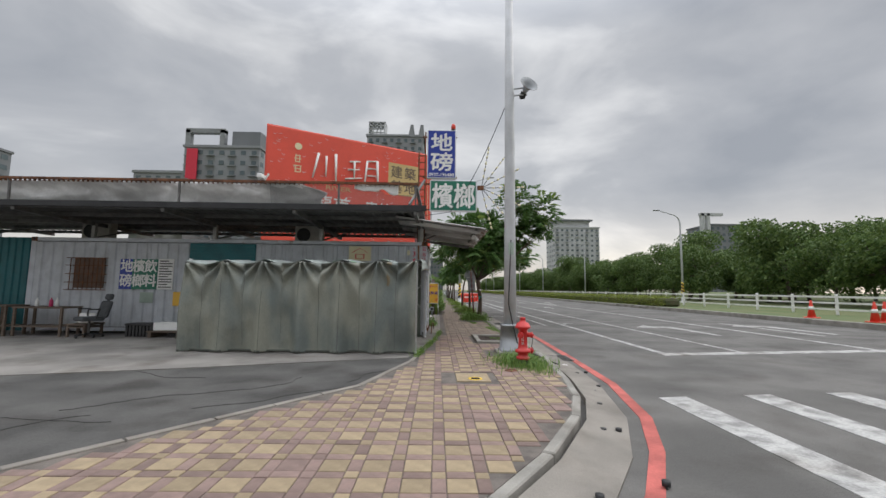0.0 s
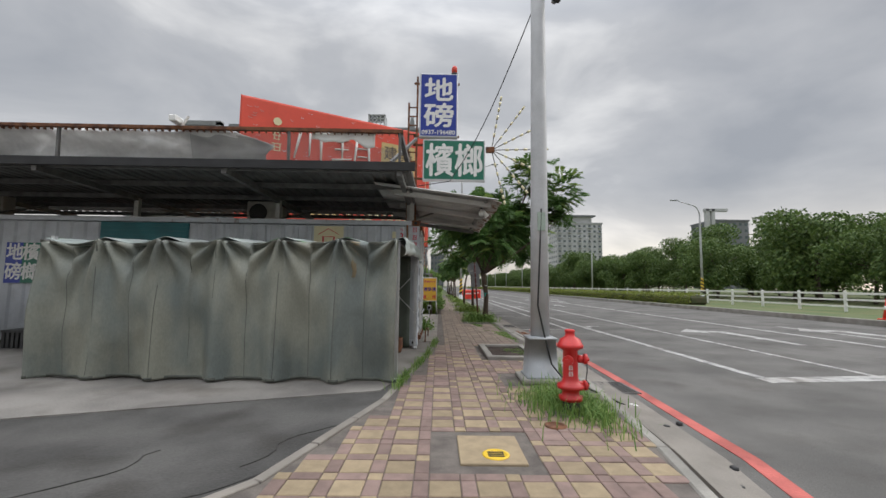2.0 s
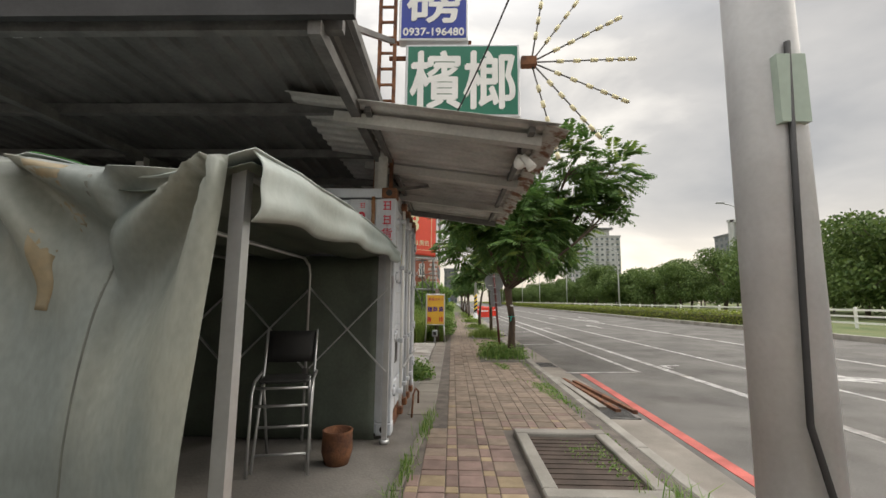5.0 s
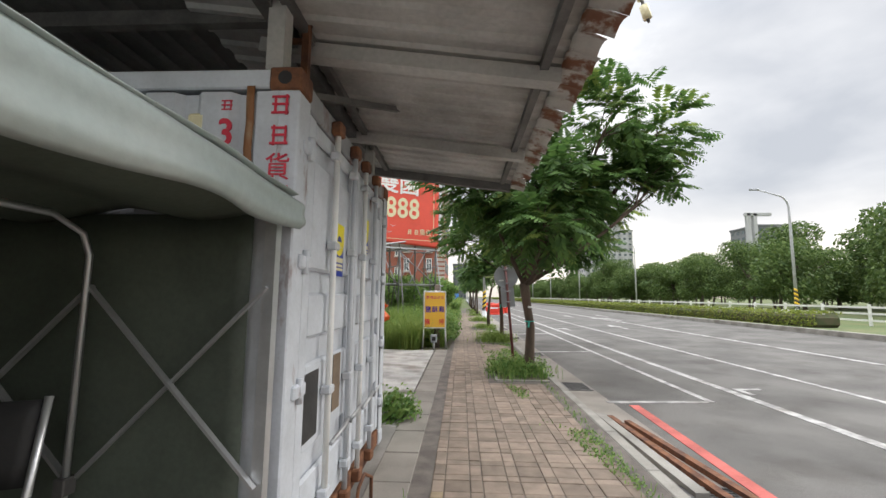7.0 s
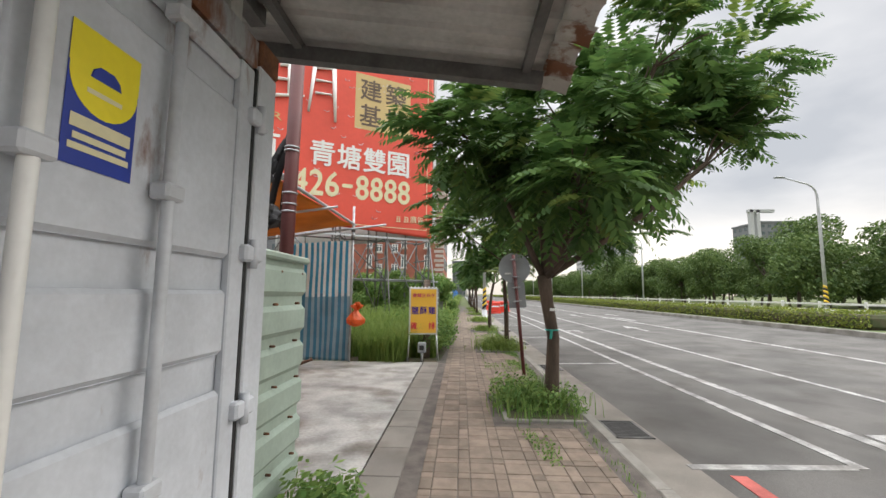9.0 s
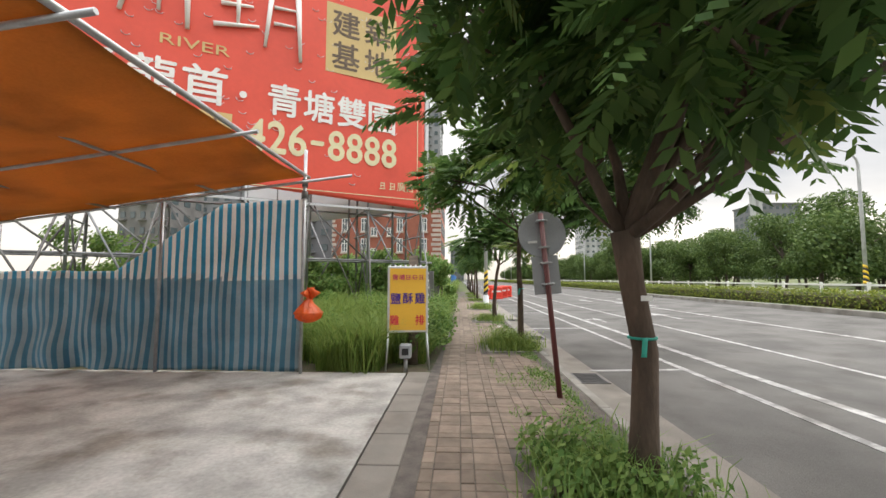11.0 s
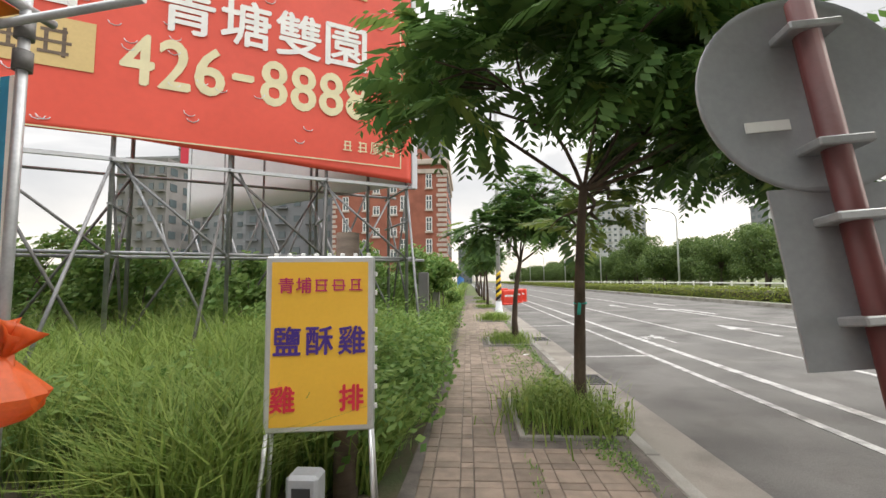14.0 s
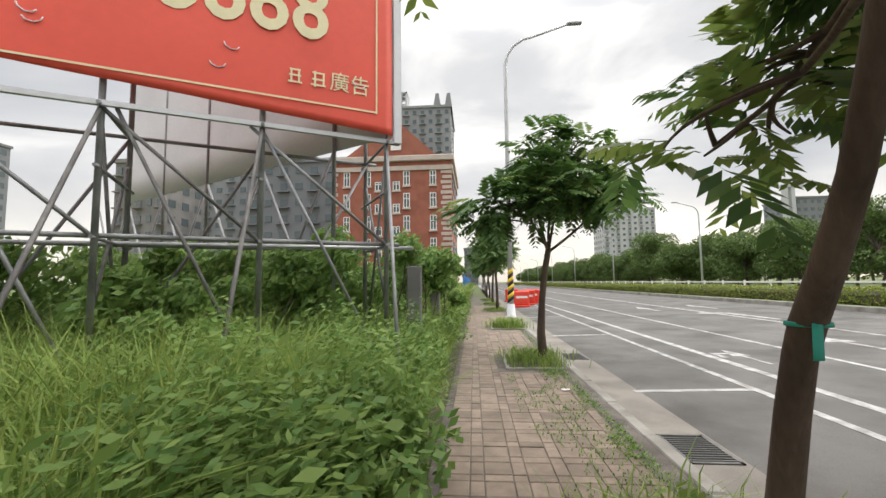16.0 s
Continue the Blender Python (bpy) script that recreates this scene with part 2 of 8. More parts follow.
M = dict(
    asphalt=mat("asphalt", (0.135, 0.129, 0.121), 0.9, 0.38, 0.8, 75, 0.5, stain=0.45),
    asphalt_lot=mat("asphalt_lot", (0.088, 0.085, 0.08), 0.92, 0.45, 1.2, 55, 0.6, stain=0.7),
    concrete=mat("concrete", (0.46, 0.445, 0.415), 0.9, 0.42, 2.0, 28, 0.45, stain=0.95),
    apron=mat("apron_concrete", (0.25, 0.235, 0.215), 0.9, 0.35, 0.9, 45, 0.4, color2=(0.15, 0.14, 0.13), stain=0.7),
    gutter=mat("gutter_concrete", (0.25, 0.228, 0.20), 0.9, 0.25, 1.5, 90, 0.3, stain=0.5),
    kerb=mat("kerb_concrete", (0.31, 0.295, 0.265), 0.9, 0.3, 2.5, 80, 0.3, stain=0.6),
    joint=mat("joint_sand", (0.15, 0.13, 0.115), 0.95, 0.4, 5, 120, 0.3),
    paver_red=mat("paver_red", (0.228, 0.159, 0.138), 0.88, 0.22, 9, 160, 0.25, island=0.2),
    paver_red_o=mat("paver_red_piece", (0.228, 0.159, 0.138), 0.88, 0.22, 9, 160, 0.25, obj=0.2),
    paver_yel=mat("paver_yellow", (0.314, 0.245, 0.155), 0.88, 0.2, 9, 160, 0.25, island=0.16),
    paver_yel_o=mat("paver_yellow_piece", (0.314, 0.245, 0.155), 0.88, 0.2, 9, 160, 0.25, obj=0.16),
    paver_brown=mat("paver_brown", (0.235, 0.185, 0.145), 0.9, 0.25, 7, 160, 0.25, island=0.22),
    paver_brown_o=mat("paver_brown_piece", (0.235, 0.185, 0.145), 0.9, 0.25, 7, 160, 0.25, obj=0.22),
    white_line=mat("road_paint_white", (0.44, 0.435, 0.42), 0.85, 0.5, 5, 40, 0.25, stain=0.75),
    red_line=mat("road_paint_red", (0.52, 0.13, 0.11), 0.85, 0.35, 3, 60, 0.3, stain=0.55),
    cont=rusty("container_paint", (0.56, 0.59, 0.635), amount=0.42),
    cont_b=rusty("container_paint_clean", (0.53, 0.555, 0.59), amount=0.2),
    rust=mat("rust", (0.20, 0.085, 0.04), 0.9, 0.5, 8, 60, 0.4, color2=(0.09, 0.04, 0.025)),
    iron_brown=mat("iron_brown", (0.085, 0.062, 0.05), 0.75, 0.4, 4, 60, 0.3, 0.2),
    steel=mat("galvanised_steel", (0.45, 0.46, 0.47), 0.45, 0.2, 7, 60, 0.05, 0.55),
    steel_dark=mat("old_steel", (0.16, 0.155, 0.15), 0.6, 0.35, 6, 50, 0.15, 0.3),
    zinc=mat("zinc_roof", (0.50, 0.49, 0.47), 0.6, 0.3, 1.6, 30, 0.1, 0.15, stain=0.5),
    roof_dark=mat("roof_sheet_dark", (0.14, 0.136, 0.13), 0.7, 0.35, 2, 30, 0.1, 0.1),
    rust_edge=rusty("roof_edge", (0.45, 0.43, 0.40), amount=0.75, scale=5, stretch=(1, 1, 1)),
    tarp_top=mat("pale_tarp", (0.40, 0.44, 0.42), 0.42, 0.2, 1.4, 30, 0.12, color2=(0.31, 0.36, 0.345), stain=0.35),
    tarp=mat("green_grey_tarp", (0.28, 0.285, 0.235), 0.5, 0.3, 1.6, 40, 0.15, color2=(0.165, 0.19, 0.178), stain=0.45, stretch=(1.5, 1, 0.6)),
    # rear and side tarpaulin; also the added shade sheet under the tent roof
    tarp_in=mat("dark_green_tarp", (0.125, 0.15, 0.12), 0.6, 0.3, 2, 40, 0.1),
    silver_tarp=mat("silver_tarp", (0.74, 0.74, 0.74), 0.45, 0.2, 1.0, 15, 0.3, 0.05, color2=(0.42, 0.42, 0.42)),
    black_net=mat("black_tarp", (0.03, 0.03, 0.032), 0.7, 0.4, 3, 40, 0.1),
    pole_grey=mat("pole_grey_paint", (0.52, 0.53, 0.545), 0.5, 0.15, 3, 50, 0.05, 0.2, stain=0.3),
    black=mat("black_rubber", (0.02, 0.02, 0.021), 0.6, 0.3, 8, 60, 0.1),
    hyd=mat("hydrant_red", (0.60, 0.03, 0.03), 0.35, 0.2, 5, 60, 0.06, stain=0.3),
    hyd_dark=mat("cast_iron", (0.05, 0.05, 0.05), 0.6, 0.3, 8, 60, 0.2, 0.3),
    red_plastic=mat("red_plastic", (0.75, 0.055, 0.03), 0.45, 0.15, 5, 40, 0.03),
    blue_sign=mat("sign_blue", (0.02, 0.045, 0.32), 0.35, 0.15, 2, 40, 0.0),
    green_sign=mat("sign_green", (0.015, 0.16, 0.10), 0.35, 0.15, 2, 40, 0.0),
    white=mat("white_paint", (0.78, 0.78, 0.76), 0.5, 0.1, 3, 40, 0.0),
    cream=mat("cream_paint", (0.72, 0.66, 0.42), 0.5, 0.1, 3, 40, 0.0),
    yellow=mat("sign_yellow", (0.78, 0.45, 0.045), 0.4, 0.08, 2, 40, 0.0),
    magenta=mat("sign_magenta", (0.50, 0.03, 0.12), 0.5, 0.1, 3, 40, 0.0),
    violet=mat("sign_violet", (0.06, 0.02, 0.22), 0.5, 0.1, 3, 40, 0.0),
    scarlet=mat("sign_scarlet", (0.60, 0.02, 0.05), 0.5, 0.1, 3, 40, 0.0),
    bill=mat("billboard_red", (0.72, 0.085, 0.05), 0.5, 0.10, 0.35, 8, 0.05, stain=0.12),
    bill_gold=mat("billboard_gold", (0.62, 0.46, 0.20), 0.5, 0.12, 0.5, 20, 0.0),
    bill_back=mat("billboard_back", (0.66, 0.67, 0.70), 0.6, 0.12, 0.5, 20, 0.05),
    alum=mat("aluminium", (0.60, 0.61, 0.62), 0.35, 0.12, 6, 50, 0.03, 0.7),
    maroon=rusty("maroon_paint", (0.12, 0.03, 0.028), amount=0.45),
    disc=mat("sign_back_grey", (0.33, 0.345, 0.36), 0.55, 0.15, 3, 50, 0.05, 0.2),
    bark=mat("bark", (0.115, 0.082, 0.06), 0.95, 0.45, 5, 45, 0.7, stretch=(1, 1, 0.3)),
    bark_far=mat("bark_far", (0.12, 0.095, 0.075), 0.95, 0.3, 3, 20, 0.3),
    leaf=leaf_mat("leaf_green", (0.05, 0.112, 0.03), (0.12, 0.21, 0.055), 0.42),
    leaf_lt=leaf_mat("leaf_young_backlit", (0.12, 0.20, 0.045), (0.22, 0.28, 0.07), 0.45),
    leaf_far=leaf_mat("leaf_far", (0.055, 0.105, 0.03), (0.15, 0.215, 0.06), 0.3),
    leaf_hedge=leaf_mat("leaf_hedge", (0.11, 0.17, 0.03), (0.30, 0.33, 0.06), 0.3),
    grass=leaf_mat("grass_blade", (0.12, 0.21, 0.042), (0.29, 0.37, 0.095), 0.42),
    weed=leaf_mat("weed_leaf", (0.10, 0.205, 0.05), (0.24, 0.345, 0.095), 0.4),
    soil=mat("soil", (0.10, 0.08, 0.05), 0.95, 0.4, 3, 60, 0.5, color2=(0.06, 0.075, 0.03)),
    lawn=mat("lawn", (0.08, 0.12, 0.038), 0.95, 0.4, 0.6, 30, 0.4, color2=(0.13, 0.135, 0.055)),
    brick=mat("red_brick", (0.33, 0.115, 0.075), 0.85, 0.22, 0.6, 6, 0.1),
    stone_trim=mat("stone_trim", (0.50, 0.43, 0.38), 0.85, 0.15, 1, 10, 0.1),
    pane=mat("window_pane", (0.10, 0.13, 0.14), 0.12, 0.2, 0.3, 5, 0.0),
    tower_w=mat("tower_white", (0.46, 0.47, 0.48), 0.8, 0.12, 0.1, 2, 0.0),
    tower_g=mat("tower_grey", (0.25, 0.26, 0.27), 0.8, 0.15, 0.1, 2, 0.0),
    tower_d=mat("tower_dark", (0.17, 0.18, 0.195), 0.7, 0.15, 0.1, 2, 0.0),
    raw_conc=mat("raw_concrete", (0.22, 0.215, 0.21), 0.9, 0.3, 0.3, 6, 0.2),
    orange=mat("orange_canvas", (0.52, 0.23, 0.05), 0.7, 0.2, 1.5, 40, 0.08, stain=0.4),
    stripe_b=mat("stripe_blue", (0.09, 0.42, 0.62), 0.6, 0.2, 2, 40, 0.1, stain=0.3),
    stripe_w=mat("stripe_white", (0.84, 0.84, 0.81), 0.6, 0.1, 2, 40, 0.1, stain=0.1),
    stripe_s=mat("stripe_worn", (0.13, 0.24, 0.32), 0.65, 0.3, 2, 40, 0.1, stain=0.6),
    green_panel=mat("green_panel", (0.36, 0.44, 0.375), 0.5, 0.2, 2, 30, 0.05, stain=0.4),
    bag=mat("orange_bag", (0.85, 0.17, 0.04), 0.3, 0.2, 8, 40, 0.2),
    blue_bin=mat("blue_plastic", (0.02, 0.17, 0.50), 0.45, 0.15, 4, 40, 0.03),
    wood=mat("old_wood", (0.16, 0.12, 0.09), 0.8, 0.35, 4, 40, 0.2, stretch=(1, 1, 6)),
    teal=mat("teal_shutter", (0.01, 0.14, 0.16), 0.5, 0.2, 3, 40, 0.05),
    stripe_yb_y=mat("hazard_yellow", (0.75, 0.50, 0.03), 0.5, 0.1, 4, 40, 0.0),
    crack=mat("crack_dirt", (0.045, 0.043, 0.04), 0.95, 0.4, 8, 60, 0.2),
    tarp_seam=mat("tarp_seam", (0.11, 0.118, 0.10), 0.7, 0.4, 6, 40, 0.1),
    scaffold=mat("scaffold_pipe", (0.27, 0.275, 0.285), 0.5, 0.35, 3, 40, 0.1, 0.3, stain=0.4),
    rust_soft=mat("rust_stain", (0.22, 0.175, 0.105), 0.8, 0.35, 5, 40, 0.1, color2=(0.23, 0.215, 0.165)),
    green_fresh=mat("fresh_green_tape", (0.14, 0.50, 0.12), 0.5, 0.2, 5, 40, 0.05),
    ac_white=mat("ac_casing", (0.45, 0.43, 0.39), 0.5, 0.25, 4, 40, 0.05, stain=0.6),
)

def see_through(m, amount):
    """Thin cloth: part of the light shines through."""
    n, l = m.node_tree.nodes, m.node_tree.links
    b, o = n["Principled BSDF"], n["Material Output"]
    t, a = n.new("ShaderNodeBsdfTranslucent"), n.new("ShaderNodeMixShader")
    a.inputs[0].default_value = amount
    l.new(b.inputs["Base Color"].links[0].from_socket, t.inputs["Color"])
    l.new(b.outputs[0], a.inputs[1])
    l.new(t.outputs[0], a.inputs[2])
    l.new(a.outputs[0], o.inputs[0])


def cloudy(m, amount):
    """Clear plastic film: most of what lies behind it shows through."""
    n, l = m.node_tree.nodes, m.node_tree.links
    b, o = n["Principled BSDF"], n["Material Output"]
    t, a = n.new("ShaderNodeBsdfTransparent"), n.new("ShaderNodeMixShader")
    t.inputs["Color"].default_value = (0.82, 0.82, 0.82, 1)
    a.inputs[0].default_value = amount
    l.new(b.outputs[0], a.inputs[1])
    l.new(t.outputs[0], a.inputs[2])
    l.new(a.outputs[0], o.inputs[0])


M["film"] = mat("clear_film", (0.5, 0.5, 0.5), 0.35, 0.2, 3, 30, 0.2)
cloudy(M["film"], 0.78)
for key, amount in (("orange", 0.5), ("stripe_b", 0.35), ("stripe_w", 0.4), ("tarp", 0.15), ("tarp_in", 0.15), ("bag", 0.4)):
    see_through(M[key], amount)

# ---------------------------------------------------------------- mesh helpers
def quad(bm, a, b, c, d):
    return bm.faces.new([bm.verts.new(p) for p in (a, b, c, d)])


def box(bm, x0, x1, y0, y1, z0, z1, bevel=0.0, m=None):
    c = [Vector((x, y, z)) for z in (z0, z1) for x, y in ((x0, y0), (x1, y0), (x1, y1), (x0, y1))]
    if m:
        c = [m @ p for p in c]
    v = [bm.verts.new(p) for p in c]
    fs = [bm.faces.new([v[i] for i in f]) for f in ((3, 2, 1, 0), (4, 5, 6, 7), (0, 1, 5, 4), (1, 2, 6, 5), (2, 3, 7, 6), (3, 0, 4, 7))]
    if bevel:
        es = list({e for f in fs for e in f.edges})
        bmesh.ops.bevel(bm, geom=es, offset=bevel, segments=1, affect="EDGES")
    return fs


def tube(bm, p, q, r0, r1=None, n=8, caps=True):
    p, q = Vector(p), Vector(q)
    r1 = r0 if r1 is None else r1
    d = (q - p).normalized()
    a = d.orthogonal().normalized()
    b = d.cross(a)
    rings = []
    for c, r in ((p, r0), (q, r1)):
        rings.append([bm.verts.new(c + (a * math.cos(2 * math.pi * i / n) + b * math.sin(2 * math.pi * i / n)) * r) for i in range(n)])
    for i in range(n):
        f = bm.faces.new((rings[0][i], rings[0][(i + 1) % n], rings[1][(i + 1) % n], rings[1][i]))
        f.smooth = n > 5
    if caps:
        bm.faces.new(rings[0][::-1])
        bm.faces.new(rings[1])


def bar(bm, p, q, w, h):
    """Square bar from p to q."""
    p, q = Vector(p), Vector(q)
    d = q - p
    m = Matrix.Translation(p) @ d.to_track_quat("Z", "Y").to_matrix().to_4x4()
    box(bm, -w / 2, w / 2, -h / 2, h / 2, 0, d.length, m=m)


def pipe(bm, pts, r, n=6):
    """A bent pipe through points, r a number or one per point."""
    pts = [Vector(p) for p in pts]
    rs = r if isinstance(r, (list, tuple)) else [r] * len(pts)
    ref, last = None, None
    for i, p in enumerate(pts):
        d = (pts[min(i + 1, len(pts) - 1)] - pts[max(i - 1, 0)]).normalized()
        a = d.orthogonal().normalized() if ref is None else (ref - d * ref.dot(d)).normalized()
        ref = a
        b = d.cross(a)
        ring = [bm.verts.new(p + (a * math.cos(2 * math.pi * k / n) + b * math.sin(2 * math.pi * k / n)) * rs[i]) for k in range(n)]
        if last:
            for k in range(n):
                f = bm.faces.new((last[k], last[(k + 1) % n], ring[(k + 1) % n], ring[k]))
                f.smooth = True
        else:
            bm.faces.new(ring[::-1])
        last = ring
    bm.faces.new(last)


def lathe(bm, profile, n=20, at=(0, 0, 0)):
    """Turned shape: profile of (radius, height)."""
    last = None
    at = Vector(at)
    for r, z in profile:
        ring = [bm.verts.new(at + Vector((r * math.cos(2 * math.pi * k / n), r * math.sin(2 * math.pi * k / n), z))) for k in range(n)]
        if last:
            for k in range(n):
                f = bm.faces.new((last[k], last[(k + 1) % n], ring[(k + 1) % n], ring[k]))
                f.smooth = True
        else:
            bm.faces.new(ring[::-1])
        last = ring
    bm.faces.new(last)


def sheet(bm, f, nu, nv, thick=0.0, smooth=True):
    """A surface f(u, v) over the unit square."""
    g = [[bm.verts.new(f(i / nu, j / nv)) for j in range(nv + 1)] for i in range(nu + 1)]
    fs = []
    for i in range(nu):
        for j in range(nv):
            q = bm.faces.new((g[i][j], g[i + 1][j], g[i + 1][j + 1], g[i][j + 1]))
            q.smooth = smooth
            fs.append(q)
    if thick:
        bmesh.ops.recalc_face_normals(bm, faces=fs)
        bm.normal_update()
        bmesh.ops.solidify(bm, geom=fs, thickness=thick)


def rib(s, pitch, depth):
    """Trapezoid corrugation."""
    u = (s / pitch) % 1.0
    return depth * min(1.0, max(0.0, 3.0 - abs(u - 0.5) * 8.0))


def corrugated(bm, o, u, v, n, lu, lv, pitch, depth, thick=0.004):
    """A sheet from o, lu along u and lv along v, ribs running along v, raised along n."""
    o, u, v, n = Vector(o), Vector(u).normalized(), Vector(v).normalized(), Vector(n).normalized()
    cuts = []
    k = 0
    while k * pitch < lu:
        cuts += [k * pitch + pitch * c for c in (0.0, 0.125, 0.25, 0.75, 0.875) if k * pitch + pitch * c < lu]
        k += 1
    cuts.append(lu)
    rows = [[bm.verts.new(o + u * c + n * rib(c, pitch, depth) + v * w) for w in (0, lv)] for c in cuts]
    fs = [bm.faces.new((rows[i][0], rows[i + 1][0], rows[i + 1][1], rows[i][1])) for i in range(len(rows) - 1)]
    if thick:
        bmesh.ops.recalc_face_normals(bm, faces=fs)
        bm.normal_update()
        bmesh.ops.solidify(bm, geom=fs, thickness=thick)


def finish(name, bm, material, recalc=True):
    if recalc:
        bmesh.ops.recalc_face_normals(bm, faces=bm.faces)
    me = bpy.data.meshes.new(name)
    bm.to_mesh(me)
    bm.free()
    for m in (material if isinstance(material, (list, tuple)) else [material]):
        me.materials.append(m)
    return me


def part(name, bm, material, parent, label=""):
    ob = new(name, finish(name, bm, material))
    ob.parent = parent
    if label:
        tagged(ob, label)
    return ob


def thing(name, at, label, category, group="", rz=0):
    ob = new(name)
    ob.empty_display_size = 0.2
    ob.matrix_basis = pose(*at, 0, 0, rz)
    return tagged(ob, label, category, group)


def solid(name, bm, material, label, category, kind="", group=""):
    return tagged(new(name, finish(name, bm, material)), label, category, group, kind)


def B():
    return bmesh.new()


def text_mesh(body, size, depth=0.004):
    """Flat letters in the xy plane, centred, size high."""
    cu = bpy.data.curves.new("text", "FONT")
    cu.body, cu.size, cu.extrude = body, size, depth
    cu.align_x, cu.align_y = "CENTER", "CENTER"
    cu.resolution_u = 3
    ob = bpy.data.objects.new("text", cu)
    scene.collection.objects.link(ob)
    bpy.context.view_layer.update()
    me = bpy.data.meshes.new_from_object(ob.evaluated_get(bpy.context.evaluated_depsgraph_get()))
    bpy.data.objects.remove(ob)
    return me


def letters(name, body, size, material, parent, m, wide=1.0, bold=0.0, label="", fit=None):
    """Letters in a plane; bold thickens the strokes; fit: width and height to fill."""
    me = text_mesh(body, size, 0.003)
    co = np.empty(len(me.vertices) * 3, dtype=np.float32)
    me.vertices.foreach_get("co", co)
    co = co.reshape(-1, 3)
    if fit:
        lo, hi = co.min(0), co.max(0)
        co[:, 0] = (co[:, 0] - (lo[0] + hi[0]) / 2) * fit[0] / (hi[0] - lo[0])
        co[:, 1] = (co[:, 1] - (lo[1] + hi[1]) / 2) * fit[1] / (hi[1] - lo[1])
    faces = [tuple(p.vertices) for p in me.polygons]
    vs, fs = [], []
    for k, (dx, dy) in enumerate(((0, 0), (bold, 0.3 * bold), (-bold, -0.3 * bold), (0.3 * bold, bold), (-0.3 * bold, -bold)) if bold else ((0, 0),)):
        n0 = len(vs)
        vs += (co + np.array((dx, dy, 0.0004 * k), dtype=np.float32)).tolist()
        fs += [tuple(n0 + i for i in f) for f in faces]
    me = bpy.data.meshes.new(name)
    me.from_pydata(vs, [], fs)
    me.materials.clear()
    me.materials.append(material)
    ob = new(name, me)
    ob.parent = parent
    ob.matrix_basis = m @ Matrix.Diagonal((wide, 1, 1, 1))
    return tagged(ob, label)


def glyphs(bm, m, count, size, step, seed, vertical=False):
    """Plain bars in the size of written characters."""
    r = random.Random(seed)
    for i in range(count):
        ox, oy = (0, -i * step) if vertical else (i * step, 0)
        for k in range(3):
            y = oy + size * (k - 1) * 0.36 + r.uniform(-0.03, 0.03) * size
            w = size * r.uniform(0.28, 0.46)
            box(bm, ox - w, ox + w, y - size * 0.05, y + size * 0.05, 0, 0.004, m=m)
        for k in range(2):
            x = ox + size * (k - 0.5) * r.uniform(0.35, 0.7)
            h = size * r.uniform(0.3, 0.5)
            box(bm, x - size * 0.05, x + size * 0.05, oy - h, oy + h, 0, 0.0045, m=m)

# ---------------------------------------------------------------- ground, road, pavement
def flat(name, pts, z, material, label, category, thick=0.1):
    bm = B()
    top = [bm.verts.new((x, y, z(x, y) if callable(z) else z)) for x, y in pts]
    low = [bm.verts.new((v.co.x, v.co.y, v.co.z - thick)) for v in top]
    bm.faces.new(top)
    bm.faces.new(low[::-1])
    for i in range(len(pts)):
        bm.faces.new((top[i - 1], top[i], low[i], low[i - 1]))
    return solid(name, bm, material, label, category, "structure")


def road_z(x, y=0):
    return -0.10 + 0.02 * max(0.0, x - 2.75)


flat("ground", [(-700, -400), (900, -400), (900, 1200), (-700, 1200)], -0.3, M["lawn"], "flat grassy ground reaching to the horizon", "ground")

bm = B()
ys = [-60, -20, 0, 10, 20, 30, 40, 60, 90, 140, 200, 300, 420]
for y0, y1 in zip(ys, ys[1:]):
    for x0, x1 in ((-60, 2.75), (2.75, 10.4), (10.4, 14.95)):
        if x0 < 0 and y0 >= 10:
            continue
        quad(bm, (x0, y0, road_z(x0)), (x1, y0, road_z(x1)), (x1, y1, road_z(x1)), (x0, y1, road_z(x0)))
bmesh.ops.remove_doubles(bm, verts=bm.verts, dist=0.001)
road = solid("road", bm, M["asphalt"], "wide grey asphalt road with worn white markings", "road", "structure")

LEFT_EDGE = [(-40, 1.5), (-8, 1.7), (-4.5, 2.5), (-2.31, 3.87), (-1.43, 5.0), (-0.3, 6.45), (0.25, 8.31), (0.62, 11.0), (0.78, 13.0), (0.80, 21.6), (0.95, 24.9), (1.0, 30), (1.1, 60)]
RIGHT_EDGE = [(-40, 0.6), (-6, 0.9), (-2, 1.7), (0.1, 2.7), (0.99, 3.56), (1.52, 4.28), (2.06, 5.25), (2.34, 6.05), (2.52, 7.09), (2.70, 8.8), (2.75, 10.5), (2.75, 60)]


def edge_x(line, y):
    for (x0, y0), (x1, y1) in zip(line, line[1:]):
        if y0 <= y <= y1:
            return x0 + (x1 - x0) * (y - y0) / (y1 - y0)
    return line[-1][0]


flat("forecourt", [(-40, 1.5), (-8, 1.7), (-4.5, 2.5), (-2.31, 3.87), (-1.43, 5.0), (-0.3, 6.45), (0.25, 8.31), (0.5, 10), (-40, 10)], -0.012, M["asphalt_lot"], "patched grey asphalt forecourt with cracks", "forecourt")
flat("concrete_apron", [(-30, 3.2), (-7.0, 6.4), (-3.4, 7.5), (0.12, 8.75), (0.62, 11.0), (0.78, 13.0), (0.78, 15.0), (-30, 15.0)], 0.0, M["apron"], "stained grey concrete apron under the tent", "apron")
flat("concrete_slab", [(-14, 15.004), (0.45, 15.004), (0.45, 21.55), (-14, 21.55)], 0.0, M["concrete"], "cracked pale concrete slab beside the pavement", "slab")
